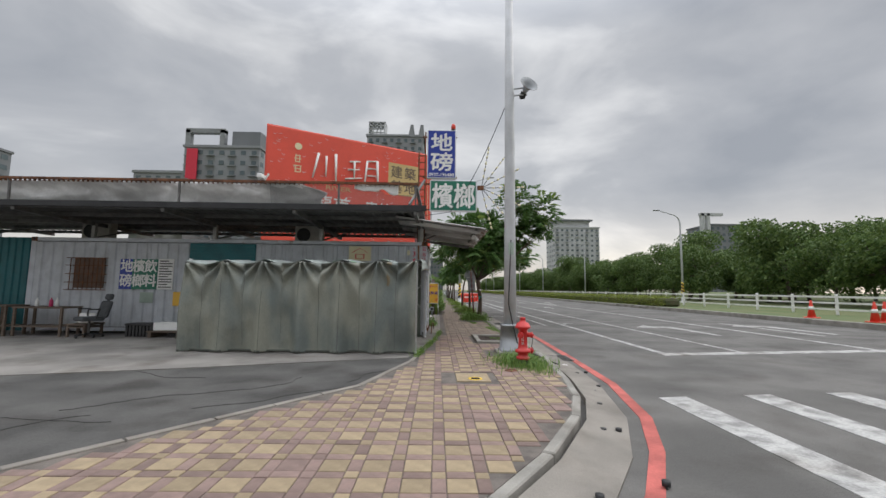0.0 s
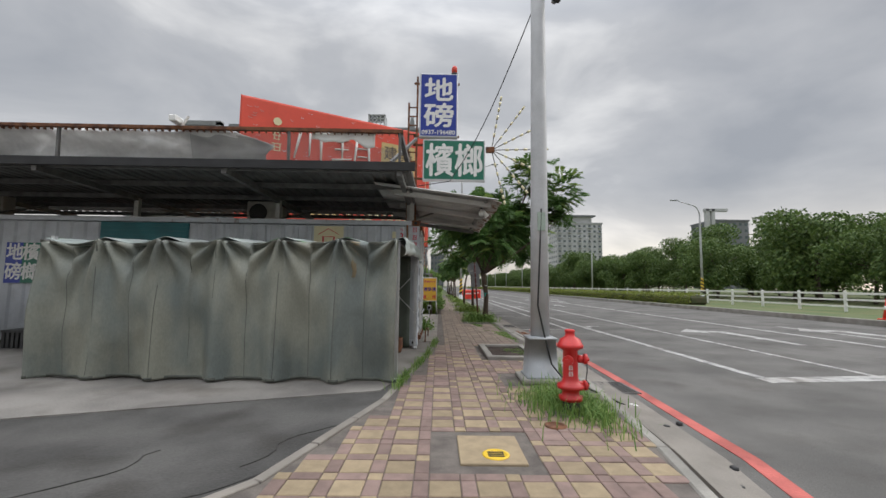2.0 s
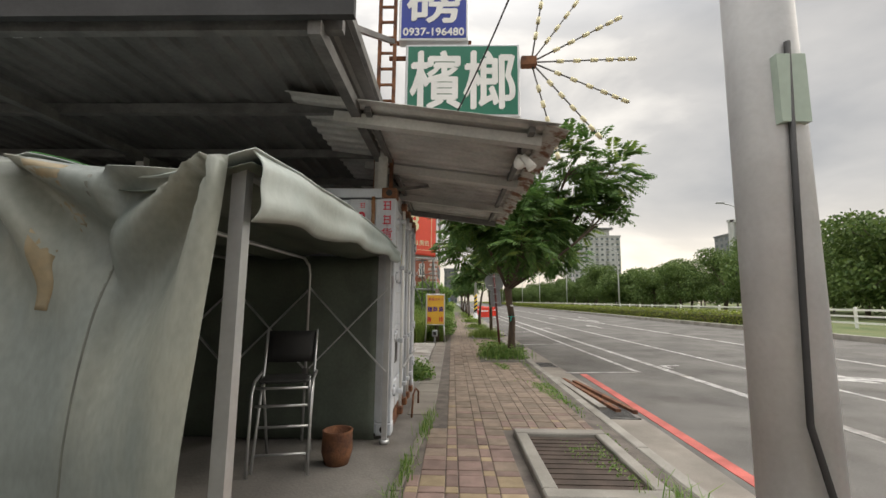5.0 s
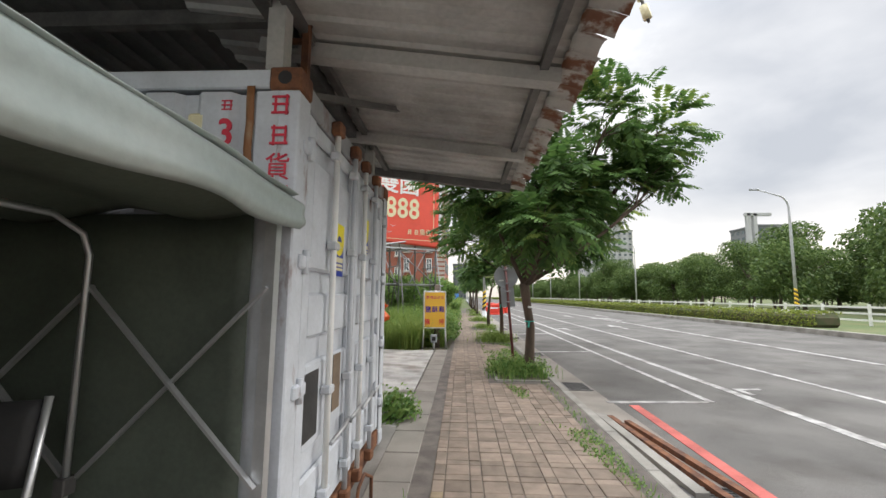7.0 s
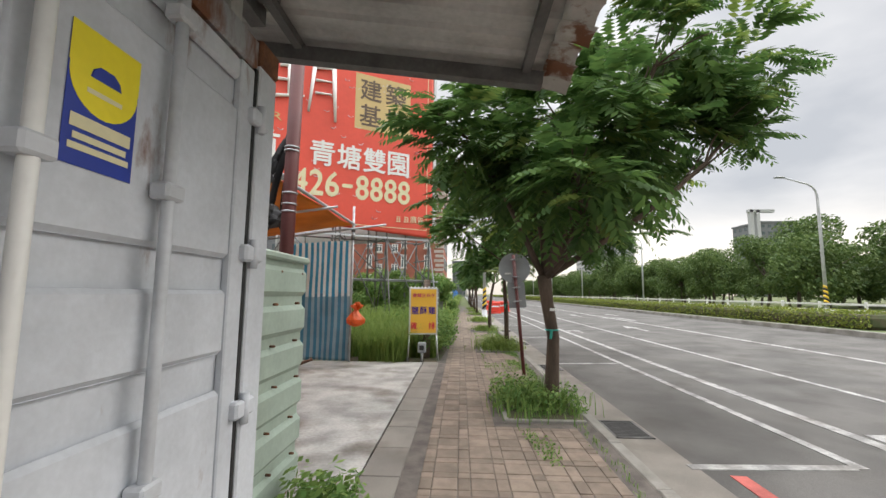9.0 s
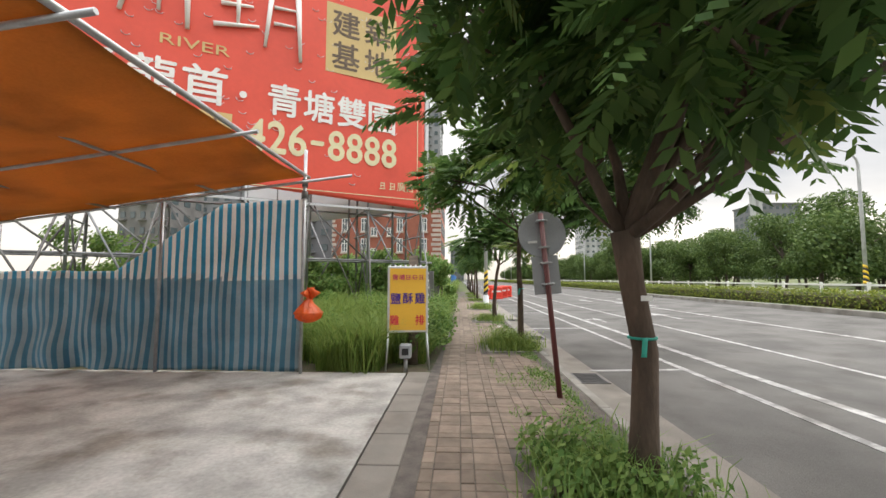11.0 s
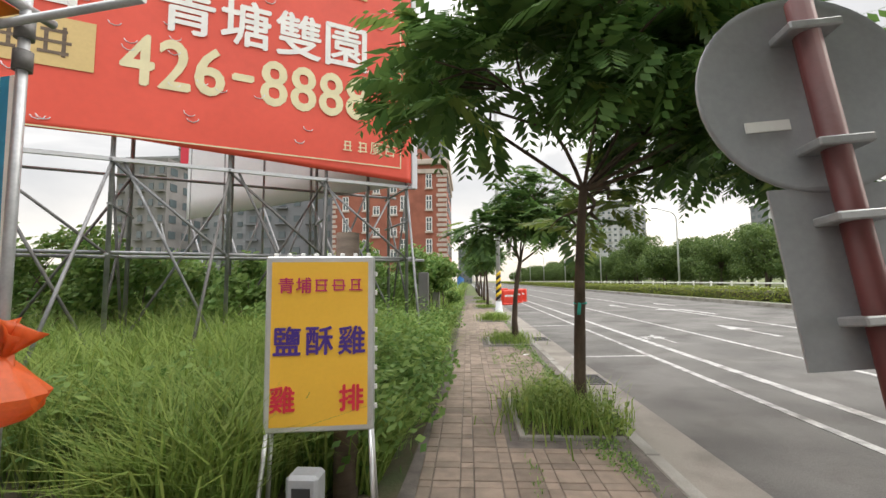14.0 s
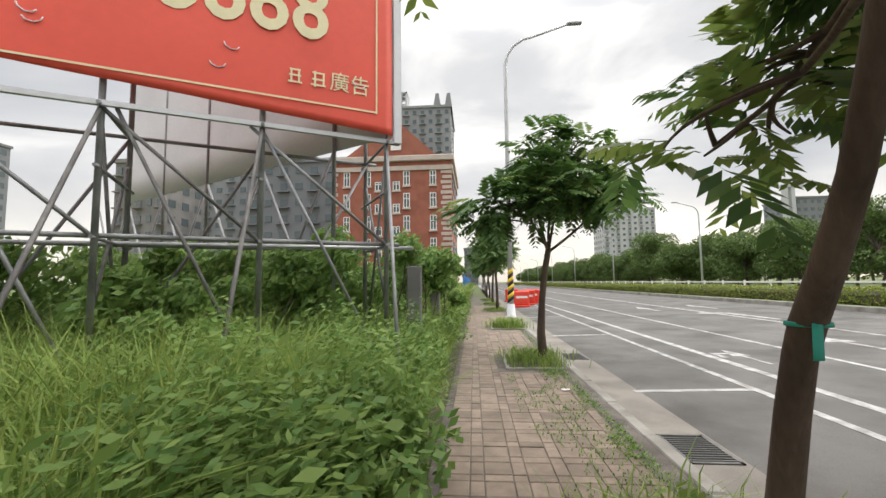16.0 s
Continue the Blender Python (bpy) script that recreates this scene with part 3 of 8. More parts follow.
flat("lot_soil", [(-60, 21.56), (0.82, 21.56), (0.95, 24.9), (1.0, 30), (1.1, 60), (1.3, 140), (-60, 140)], -0.02, M["soil"], "bare soil under the tall grass", "soil")

bed = flat("pavement", LEFT_EDGE + RIGHT_EDGE[::-1], -0.004, M["joint"], "pavement of red and yellow interlocking concrete blocks", "pavement")

# edging band along the left side of the pavement
bm = B()
for (x0, y0), (x1, y1) in zip(LEFT_EDGE[2:], LEFT_EDGE[3:]):
    if y1 > 21.7:
        break
    n = max(1, round(math.dist((x0, y0), (x1, y1)) / 0.62))
    d = Vector((x1 - x0, y1 - y0, 0))
    for i in range(n):
        p = Vector((x0, y0, 0)) + d * (i / n)
        m = Matrix.Translation(p) @ Matrix.Rotation(math.atan2(d.y, d.x), 4, "Z")
        w = 0.32 if y0 > 12.9 else 0.08
        box(bm, 0.008, d.length / n - 0.008, 0.0, w, -0.09, 0.008 + random.uniform(0, 0.006), 0.006, m)
solid("edging", bm, M["gutter"], "grey concrete edging stones along the pavement", "edging", "structure")

# kerb along the road, in stones
bm = B()
pts = RIGHT_EDGE[2:-1] + [(2.75, y) for y in range(12, 61)]
for (x0, y0), (x1, y1) in zip(pts, pts[1:]):
    d = Vector((x1 - x0, y1 - y0, 0))
    m = Matrix.Translation((x0, y0, 0)) @ Matrix.Rotation(math.atan2(d.y, d.x), 4, "Z")
    box(bm, 0.003, d.length - 0.003, -0.13 if y0 > 8 else -0.10, 0.0, -0.2, 0.006 + random.uniform(-0.004, 0.006), 0.012, m)
solid("kerb", bm, M["kerb"], "worn grey concrete kerb stones", "kerb", "structure")

# gutter slab: wide apron round the corner, narrow along the road
bm = B()
inner = [(1.08, 3.45), (1.64, 4.18), (2.2, 5.17), (2.49, 6.0), (2.68, 7.08), (2.86, 8.8), (2.91, 10.5)] + [(2.91, y) for y in range(12, 62, 2)]
outer = [(1.6, 3.3), (2.3, 4.4), (2.74, 5.45), (3.08, 7.1), (3.2, 8.8), (3.27, 10.3), (3.34, 11.5)] + [(3.42, y) for y in range(13, 63, 2)]
inner = [(-3, 0.6), (-0.2, 2.35)] + inner
outer = [(-3, 0.0), (0.6, 2.3)] + outer
for i in range(len(inner) - 1):
    za, zb = (-0.02 - 0.065 * min(1, max(0, (inner[i + j][1] - 6.5) / 3.0)) for j in (0, 1))
    q = [(*inner[i], za), (*outer[i], -0.086), (*outer[i + 1], -0.086), (*inner[i + 1], zb)]
    v = [bm.verts.new(p) for p in q] + [bm.verts.new((p[0], p[1], -0.2)) for p in q]
    bm.faces.new(v[:4])
    for k in range(4):
        bm.faces.new((v[k], v[(k + 1) % 4], v[4 + (k + 1) % 4], v[4 + k]))
bmesh.ops.remove_doubles(bm, verts=bm.verts, dist=0.0005)
solid("gutter", bm, M["gutter"], "stained concrete gutter slab along the kerb", "gutter", "structure")


def marking(name, quads, material, label):
    bm = B()
    for pts in quads:
        top = [bm.verts.new((x, y, road_z(x) + 0.006)) for x, y in pts]
        low = [bm.verts.new((v.co.x, v.co.y, v.co.z - 0.012)) for v in top]
        bm.faces.new(top)
        for i in range(len(pts)):
            bm.faces.new((top[i - 1], top[i], low[i], low[i - 1]))
    return solid(name, bm, material, label, "road marking", "structure")


def strip(x0, x1, y0, y1):
    return [(x0, y0), (x1, y0), (x1, y1), (x0, y1)]


marking("parking_line", [strip(4.80, 4.91, 16.65, 120)] + [strip(3.35, 4.80, y, y + 0.11) for y in (16.62, 22.18, 27.76, 33.3, 38.9, 44.5, 50)], M["white_line"], "thin white lines of kerbside parking bays")
marking("lane_line", [strip(5.48, 5.63, 9.9, 160)], M["white_line"], "solid white lane line")
marking("thin_lane_line", [strip(7.25, 7.36, 9.9, 160)], M["white_line"], "thin white lane line")
marking("far_lane_line", [strip(10.35, 10.5, 9.9, 160)], M["white_line"], "far white lane line")
marking("stop_line", [[(5.45, 9.55), (14.7, 9.84), (14.7, 10.16), (5.45, 9.87)]], M["white_line"], "white stop line at the crossing")
marking("crossing", [[(3.54 + 1.15 * k, 6.3 + 0.06 * k), (3.92 + 1.15 * k, 6.33 + 0.06 * k), (3.94 + 1.15 * k, 1.2), (3.56 + 1.15 * k, 1.14)] for k in range(10)], M["white_line"], "worn white zebra crossing bars")


def arrow(x, y, k=1.0):
    return [strip(x - 0.09 * k, x + 0.09 * k, y, y + 1.9 * k), [(x - 0.4 * k, y + 1.9 * k), (x + 0.4 * k, y + 1.9 * k), (x, y + 3.6 * k)]]


marking("second_far_lane_line", [strip(11.66, 11.78, 12.6, 17.0)], M["white_line"], "short white lane line near the crossing")
marking("bay_mark", [strip(5.70, 6.14, y, y + 0.10) for y in (17.45, 30.3)] + [strip(5.70, 5.80, y - 0.35, y) for y in (17.45, 30.3)], M["white_line"], "short white marks beside the lane line")
for x, y in ((8.9, 30), (6.1, 29.3), (9.2, 40.5), (11.8, 41)):
    marking("arrow", arrow(x, y, 0.4 if x < 7 else 0.75), M["white_line"], "worn white direction arrow on the asphalt")
for x, y in ((8.95, 13.0), (12.4, 12.95), (10.9, 36)):
    marking("turn_arrow", [[(x - 0.04, y), (x + 0.10, y), (x + 0.17, y + 2.1), (x - 0.17, y + 2.1)], [(x - 0.17, y + 2.1), (x + 0.17, y + 2.1), (x + 0.12, y + 2.75), (x - 0.45, y + 3.05), (x - 0.45, y + 2.65), (x - 0.17, y + 2.5)], [(x - 0.45, y + 2.4), (x - 0.45, y + 3.55), (x - 1.1, y + 2.75)]], M["white_line"], "worn white turning arrow on the asphalt")

red = [(1.78, 3.35), (2.1, 3.8), (2.52, 4.56), (2.9, 5.5), (3.21, 7.1), (3.36, 9.75), (3.48, 12.76), (3.6, 16.5)]
marking("no_stopping_line", [[(x0, y0), (x0 + 0.13, y0 - 0.02), (x1 + 0.13, y1 - 0.02), (x1, y1)] for (x0, y0), (x1, y1) in zip(red, red[1:])], M["red_line"], "red no-stopping line along the gutter")

# median with kerb, grass, hedge
bm = B()
box(bm, 14.8, 15.0, -60, 300, -0.2, 0.34, 0.02)
solid("median_kerb", bm, M["kerb"], "concrete kerb of the central strip", "kerb", "structure")
flat("median_grass", [(15.0, -60), (26, -60), (26, 300), (15.0, 300)], 0.32, M["lawn"], "rough grass of the central strip", "grass strip", 0.5)
flat("park_ground", [(26.001, -60), (130, -60), (130, 320), (26.001, 320)], lambda x, y: 0.32 + (x - 26) * 0.012, M["lawn"], "lawn under the park trees", "lawn", 0.9)

# ---------------------------------------------------------------- manholes and grates
t = thing("manhole_cover", (1.2, 7.0, 0.0), "square pale concrete manhole cover with a yellow disc", "manhole cover")
bm = B(); box(bm, -0.24, 0.24, -0.27, 0.27, -0.05, 0.014, 0.006); part("slab", bm, M["paver_yel"], t)
bm = B(); lathe(bm, [(0.10, 0.012), (0.10, 0.020), (0.075, 0.021), (0.075, 0.016)], 20, (0.03, -0.12, 0)); part("disc", bm, M["stripe_yb_y"], t, "worn yellow disc")
bm = B()
for k in range(3):
    box(bm, -0.03, 0.09, -0.16 + 0.035 * k, -0.145 + 0.035 * k, 0.016, 0.021)
part("mark", bm, M["hyd_dark"], t)
t = thing("manhole_cover", (2.1, 11.6, 0.0), "large dark iron manhole cover in a raised concrete frame", "manhole cover")
bm = B()
for a in ((-0.46, 0.46, -0.76, -0.62), (-0.46, 0.46, 0.62, 0.76), (-0.46, -0.34, -0.62, 0.62), (0.34, 0.46, -0.62, 0.62)):
    box(bm, *a, -0.05, 0.06, 0.012)
part("frame", bm, M["kerb"], t, "chipped concrete frame")
bm = B(); box(bm, -0.34, 0.34, -0.62, 0.62, -0.05, 0.02); cover = part("cover", bm, M["iron_brown"], t, "dark brown ribbed iron cover")
for k in range(12):
    bm = B(); box(bm, -0.33, 0.33, -0.58 + k * 0.1, -0.55 + k * 0.1, 0.02, 0.026); part("rib", bm, M["iron_brown"], cover)
lid = thing("valve_lid", (1.86, 7.55, 0.0), "small round rusty valve lid in the pavement", "valve lid")
bm = B(); lathe(bm, [(0.10, -0.03), (0.10, 0.012), (0.07, 0.016), (0.07, 0.010), (0.02, 0.012)], 18); part("lid", bm, M["rust"], lid)


def grate(x, y, w=0.42, l=0.62):
    t = thing("drain_grate", (x, y, -0.086), "rusty steel drain grate in the gutter", "drain grate", "gutter grates")
    bm = B()
    for a in ((-w / 2, w / 2, -l / 2, -l / 2 + 0.03), (-w / 2, w / 2, l / 2 - 0.03, l / 2), (-w / 2, -w / 2 + 0.03, -l / 2, l / 2), (w / 2 - 0.03, w / 2, -l / 2, l / 2)):
        box(bm, *a, 0, 0.012)
    part("frame", bm, M["steel_dark"], t)
    bm = B(); box(bm, -w / 2 + 0.03, w / 2 - 0.03, -l / 2 + 0.03, l / 2 - 0.03, 0.0005, 0.002); part("pit", bm, M["black"], t, "dark pit below")
    one = None
    for k in range(11):
        bm = B(); box(bm, -w / 2 + 0.03, w / 2 - 0.03, 0, 0.014, 0.002, 0.011)
        b = part("bar", bm, M["steel_dark"], t) if one is None else new("bar", one)
        one = b.data
        b.parent = t
        b.location = (0, -l / 2 + 0.05 + k * (l - 0.1) / 11, 0)
    return t


for y in (9.35, 13.6, 17.7, 21.7, 25.95, 30.3):
    grate(3.17, y)

# weep holes of the gutter slab
for x, y in ((2.3, 3.9), (1.75, 3.7), (2.45, 5.0), (2.62, 5.9), (2.3, 5.0), (2.82, 6.6), (3.0, 6.9), (3.0, 7.8), (3.18, 7.9)):
    bm = B(); lathe(bm, [(0.03, -0.03), (0.03, 0.006), (0.01, 0.0062)], 10)
    h = solid("weep_hole", bm, M["black"], "small dark drain hole in the gutter slab", "drain hole", group="drain holes")
    h.location = (x, y, -0.052 if y < 6.5 else -0.068)

# scrap bars lying in the gutter
for k, (a, b) in enumerate((((2.98, 15.9), (3.05, 13.7)), ((3.08, 15.8), (3.22, 13.6)), ((3.22, 15.6), (3.42, 13.55)))):
    bm = B(); bar(bm, (*a, -0.06), (*b, -0.062), 0.07 if k else 0.11, 0.05)
    solid("scrap_bar", bm, M["rust"] if k else M["kerb"], "rusty steel bar lying in the gutter" if k else "grey stone bar lying in the gutter", "scrap bar", group="scrap in the gutter")

# ---------------------------------------------------------------- street pole with horn, hydrant
t = thing("utility_pole", (2.17, 9.35, 0.0), "tall grey tapered steel pole on a flared base", "pole")
bm = B(); lathe(bm, [(0.40, 0.0), (0.40, 0.055), (0.37, 0.065)], 4); part("footing", bm, M["kerb"], t, "broken concrete footing").rotation_euler = (0, 0, radians(45))
bm = B(); lathe(bm, [(0.31, 0.06), (0.31, 0.085), (0.275, 0.095), (0.235, 0.55), (0.262, 0.555), (0.262, 0.58), (0.14, 0.595)], 4); part("base", bm, M["disc"], t, "flared square sheet-metal base").rotation_euler = (0, 0, radians(45))
bm = B(); lathe(bm, [(0.125, 0.55), (0.115, 2.4), (0.10, 5.0), (0.07, 9.0)], 24); part("shaft", bm, M["pole_grey"], t)
for z in (2.05, 5.45, 6.0):
    bm = B(); lathe(bm, [(0.122 - z * 0.005, z), (0.122 - z * 0.005, z + 0.03)], 24); part("clamp_band", bm, M["steel"], t, "steel clamp band")
bm = B(); pipe(bm, [(0.0, -0.125, 2.3), (-0.03, -0.13, 1.6), (-0.06, -0.14, 1.0), (0.02, -0.15, 0.62), (0.10, -0.21, 0.25), (0.22, -0.24, 0.10), (0.45, -0.5, 0.03), (0.75, -0.9, -0.07)], 0.011); part("cable", bm, M["black"], t, "loose black cable")
bm = B(); box(bm, -0.05, 0.05, -0.135, -0.105, 2.0, 2.25); part("tag", bm, M["green_panel"], t, "small greenish tag")
t2 = thing("horn_speaker", (2.17, 9.35, 5.5), "grey horn loudspeaker bracketed to the pole", "loudspeaker")
for z in (-0.05, 0.10):
    bm = B(); bar(bm, (0.09, 0, z), (0.30, -0.02, z + 0.02), 0.03, 0.02); part("bracket", bm, M["steel"], t2)
bm = B(); lathe(bm, [(0.035, -0.26), (0.05, -0.18), (0.045, -0.10), (0.07, 0.0), (0.12, 0.08), (0.19, 0.13), (0.205, 0.135), (0.20, 0.14), (0.10, 0.07), (0.02, 0.0)], 24)
h = part("horn", bm, M["disc"], t2); h.matrix_basis = pose(0.36, -0.03, 0.10, 65, 0, 20)
bm = B(); lathe(bm, [(0.07, -0.1), (0.075, 0.0), (0.02, 0.03)], 16); h = part("driver", bm, M["hyd_dark"], t2); h.matrix_basis = pose(0.33, 0.06, 0.04, 65, 0, 20)

t = thing("fire_hydrant", (2.15, 8.02, 0.0), "red cast-iron fire hydrant with a dark base", "fire hydrant")
bm = B(); lathe(bm, [(0.10, -0.02), (0.10, 0.05), (0.085, 0.07), (0.085, 0.11)], 20); part("base", bm, M["hyd_dark"], t, "dark iron base")
bm = B(); lathe(bm, [(0.115, 0.11), (0.115, 0.15), (0.085, 0.16), (0.085, 0.22), (0.13, 0.225), (0.135, 0.245), (0.13, 0.265), (0.09, 0.28), (0.075, 0.33), (0.073, 0.60), (0.10, 0.62), (0.10, 0.63)], 24); part("barrel", bm, M["hyd"], t)
bm = B(); lathe(bm, [(0.13, 0.63), (0.13, 0.66), (0.12, 0.67), (0.10, 0.715), (0.05, 0.745), (0.045, 0.79), (0.055, 0.795), (0.04, 0.815)], 24); part("bonnet", bm, M["hyd"], t)
for at, d in (((0, 0, 0.52), (1, -0.2, 0)), ((0, 0, 0.255), (1, 0, 0)), ((0, 0, 0.52), (-0.5, -1, 0))):
    d = Vector(d).normalized()
    bm = B(); a = Vector(at); tube(bm, a + d * 0.06, a + d * 0.13, 0.04, n=14); tube(bm, a + d * 0.13, a + d * 0.165, 0.052, n=8); tube(bm, a + d * 0.165, a + d * 0.185, 0.018, n=5); part("outlet", bm, M["hyd"], t)
bm = B(); pipe(bm, [(0.16, -0.03, 0.50), (0.15, -0.06, 0.40), (0.13, -0.08, 0.33), (0.17, -0.05, 0.28)], 0.006); part("chain", bm, M["hyd_dark"], t)
bm = B(); glyphs(bm, pose(-0.02, -0.0755, 0.50, 90, 0, 0), 3, 0.05, 0.06, 3, True); part("lettering", bm, M["white"], t, "small white lettering")

# ---------------------------------------------------------------- tent shed
TX0, TX1, TY0, TY1, TZ = -4.34, 0.25, 9.2, 12.06, 1.86
TXR = 0.34  # the rear post stands a little further out
t = thing("tent_shed", (0, 0, 0), "retractable tent shed of grey-green tarpaulin on a steel frame", "tent")
HANG = 7


def curtain(u, v):
    x = TX0 + (TX1 - TX0) * u
    s = u * (HANG - 1)
    k = abs(math.sin(math.pi * s))
    top = TZ - 0.10 + 0.08 * u
    fold = 0.5 + 0.5 * math.cos(2 * math.pi * s)
    deep = 0.17 * fold ** 3 * (0.35 + 0.65 * v)
    swag = 0.05 * k * max(0, 0.95 - v) * math.sin(v * 13 + 1.4 * math.sin(s * 2.1)) * (0.4 + 0.6 * (1 - v))
    wr = 0.06 * noise.noise((x * 1.5, v * 1.6, 3.1)) + 0.035 * noise.noise((x * 4.3, v * 1.5, 7.7))
    diag = 0.045 * math.sin((x * 3.4 + (1 - v) * 3.0 * (1 if math.sin(math.pi * s) > 0 else -1)) * 1.6) * v * (1 - 0.3 * v)
    near = s - round(s)
    dx, dz = near * (TX1 - TX0) / (HANG - 1), v * 1.8 + 0.05
    fan = 0.075 * math.exp(-(dx * dx + dz * dz) / 0.45) * math.sin(math.atan2(dx, dz) * 9.0)
    y = TY0 - 0.04 - deep + swag + wr + diag + fan - 0.03 * (1 - abs(2 * v - 1))
    z = (top - 0.035 * k) * (1 - v) + (0.02 + 0.01 * noise.noise((x * 2, 0, 1))) * v
    return Vector((x, y, z))


bm = B(); sheet(bm, curtain, 260, 60, 0.004); part("front_curtain", bm, M["tarp"], t, "creased grey-green front curtain hanging in folds")


for k in range(1, 2 * HANG - 2):
    u0 = k / (2 * HANG - 2) + 0.006 * math.sin(k * 5)
    bm = B(); sheet(bm, lambda u, v: curtain(u0 + 0.0016 * (u - 0.5), 0.02 + 0.97 * v) - Vector((0, 0.004, 0)), 1, 60, 0.001); part("seam", bm, M["tarp_seam"], t, "dark stitched seam")
bm = B(); sheet(bm, lambda u, v: curtain(u, 0.978 + 0.02 * v) - Vector((0, 0.004, 0)), 260, 1, 0.001); part("hem", bm, M["tarp_seam"], t, "dirty dark hem")


def roof_tarp(u, v):
    x = TX0 - 0.02 + (TX1 + 0.10 + (TXR - TX1) * v - TX0) * u
    s = u * (HANG - 1)
    y = TY0 - 0.05 + (TY1 + 0.05 - TY0) * v
    z = TZ - 0.08 + 0.08 * u + 0.04 * v + 0.05 * math.sin(math.pi * v) - 0.05 * abs(math.sin(math.pi * s)) * (1 - 0.5 * v) + 0.015 * noise.noise((x * 3, y * 3, 2)) + 0.02 * math.cos(2 * math.pi * s)
    return Vector((x, y, z))


bm = B(); sheet(bm, roof_tarp, 120, 30, 0.005); part("roof_tarp", bm, M["tarp_top"], t, "sagging pale tarpaulin top")
# dark sheet added so the underside of the translucent roof looks shaded
bm = B(); sheet(bm, lambda u, v: roof_tarp(u, v) - Vector((0.01, 0, 0.05)), 120, 30, 0.003); part("roof_lining", bm, M["tarp_in"], t, "added dark green sheet that shades the underside of the tent roof")


def flap(u, v):
    y = TY0 - 0.04 + (TY1 + 0.06 - TY0) * u
    w = 0.04 * math.sin(u * 19) * v + 0.02 * noise.noise((y * 3, v, 5))
    return Vector((TX1 + (TXR - TX1) * u + 0.06 + 0.055 * math.sin(v * 2.8) + 0.012 * math.sin(v * 9) + w * 0.5, y, TZ + 0.02 + 0.02 * u + 0.06 * math.sin(math.pi * u) - (0.25 - 0.11 * u * u) * v + w * 0.3))


bm = B(); sheet(bm, flap, 90, 14, 0.005); part("side_flap", bm, M["tarp_top"], t, "rolled side flap over the open end")
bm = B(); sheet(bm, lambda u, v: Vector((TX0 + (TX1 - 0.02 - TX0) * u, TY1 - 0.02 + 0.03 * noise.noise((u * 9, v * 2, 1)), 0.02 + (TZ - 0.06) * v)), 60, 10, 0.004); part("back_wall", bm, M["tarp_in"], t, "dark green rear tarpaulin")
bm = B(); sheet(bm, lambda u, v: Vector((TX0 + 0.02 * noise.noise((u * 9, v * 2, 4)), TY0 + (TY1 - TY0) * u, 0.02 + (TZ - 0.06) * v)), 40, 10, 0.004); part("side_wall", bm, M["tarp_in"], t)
for x, y in ((TX0 + 0.03, TY0 + 0.03), (TX1, TY0 + 0.03), (TX0 + 0.03, TY1 - 0.08), (TXR, TY1 - 0.06)):
    bm = B(); bar(bm, (x, y, 0.0), (x, y, TZ - 0.03), 0.05, 0.05); tube(bm, (x, y, 0.0), (x, y, 0.04), 0.05, n=10); part("post", bm, M["alum"], t)
step = (TXR - TX0) / 6
for k in range(6):
    xa, xb = TXR - step * k, TXR - step * (k + 1)
    for za, zb, y in ((1.49, 0.68, TY1 - 0.09), (0.68, 1.49, TY1 - 0.105)):
        bm = B(); bar(bm, (xa, y, za), (xb, y, zb), 0.028, 0.012); part("scissor_brace", bm, M["alum"], t)
    if k:
        bm = B(); pipe(bm, [(xa, TY1 - 0.12, 0.03), (xa, TY1 - 0.12, 1.62), (xa, TY1 - 0.16, 1.71), (xa, TY1 - 0.30, 1.77), (xa, TY0 + 0.1, 1.77)], 0.014); part("hoop", bm, M["alum"], t)
        bm = B(); box(bm, xa - 0.025, xa + 0.025, TY1 - 0.15, TY1 - 0.09, 0.64, 0.71, 0.005); part("slider", bm, M["steel_dark"], t)
bm = B(); sheet(bm, lambda u, v: curtain(0.872 + (0.022 - 0.012 * v) * u + 0.0015 * math.sin(v * 17), 0.005 + 0.26 * v) - Vector((0, 0.004, 0)), 4, 24, 0.001); part("rust_streak", bm, M["rust_soft"], t, "brown rust streak")
for u0, w in ((0.62, 0.03), (0.70, 0.02), (0.83, 0.03)):
    bm = B(); sheet(bm, lambda u, v: roof_tarp(u0 + w * u, 0.005 + 0.03 * v) + Vector((0, -0.004, 0.006)), 6, 3, 0.001); part("green_patch", bm, M["green_fresh"], t, "bright green tape patch")
bm = B(); bar(bm, (TX1, TY0 + 0.03, TZ - 0.03), (TXR, TY1 - 0.06, TZ - 0.01), 0.04, 0.04); part("top_rail", bm, M["alum"], t)

# folding chair and pot inside the tent
t = thing("folding_chair", (-0.43, 11.5, 0.004), "folding aluminium chair with a dark backrest, standing in the tent", "chair", rz=12)
for x in (-0.21, 0.21):
    bm = B(); pipe(bm, [(x, -0.22, 0.0), (x, -0.05, 0.5), (x, 0.05, 0.80), (x, 0.10, 1.10)], 0.013); part("rear_post", bm, M["alum"], t)
    bm = B(); pipe(bm, [(x * 0.88, 0.22, 0.0), (x * 0.88, 0.02, 0.45), (x * 0.88, -0.10, 0.72)], 0.013); part("leg", bm, M["alum"], t)
    bm = B(); pipe(bm, [(x * 1.08, -0.30, 0.0), (x * 1.08, -0.28, 0.62), (x * 1.08, -0.20, 0.70), (x * 1.08, 0.05, 0.74)], 0.013); part("armrest", bm, M["alum"], t)
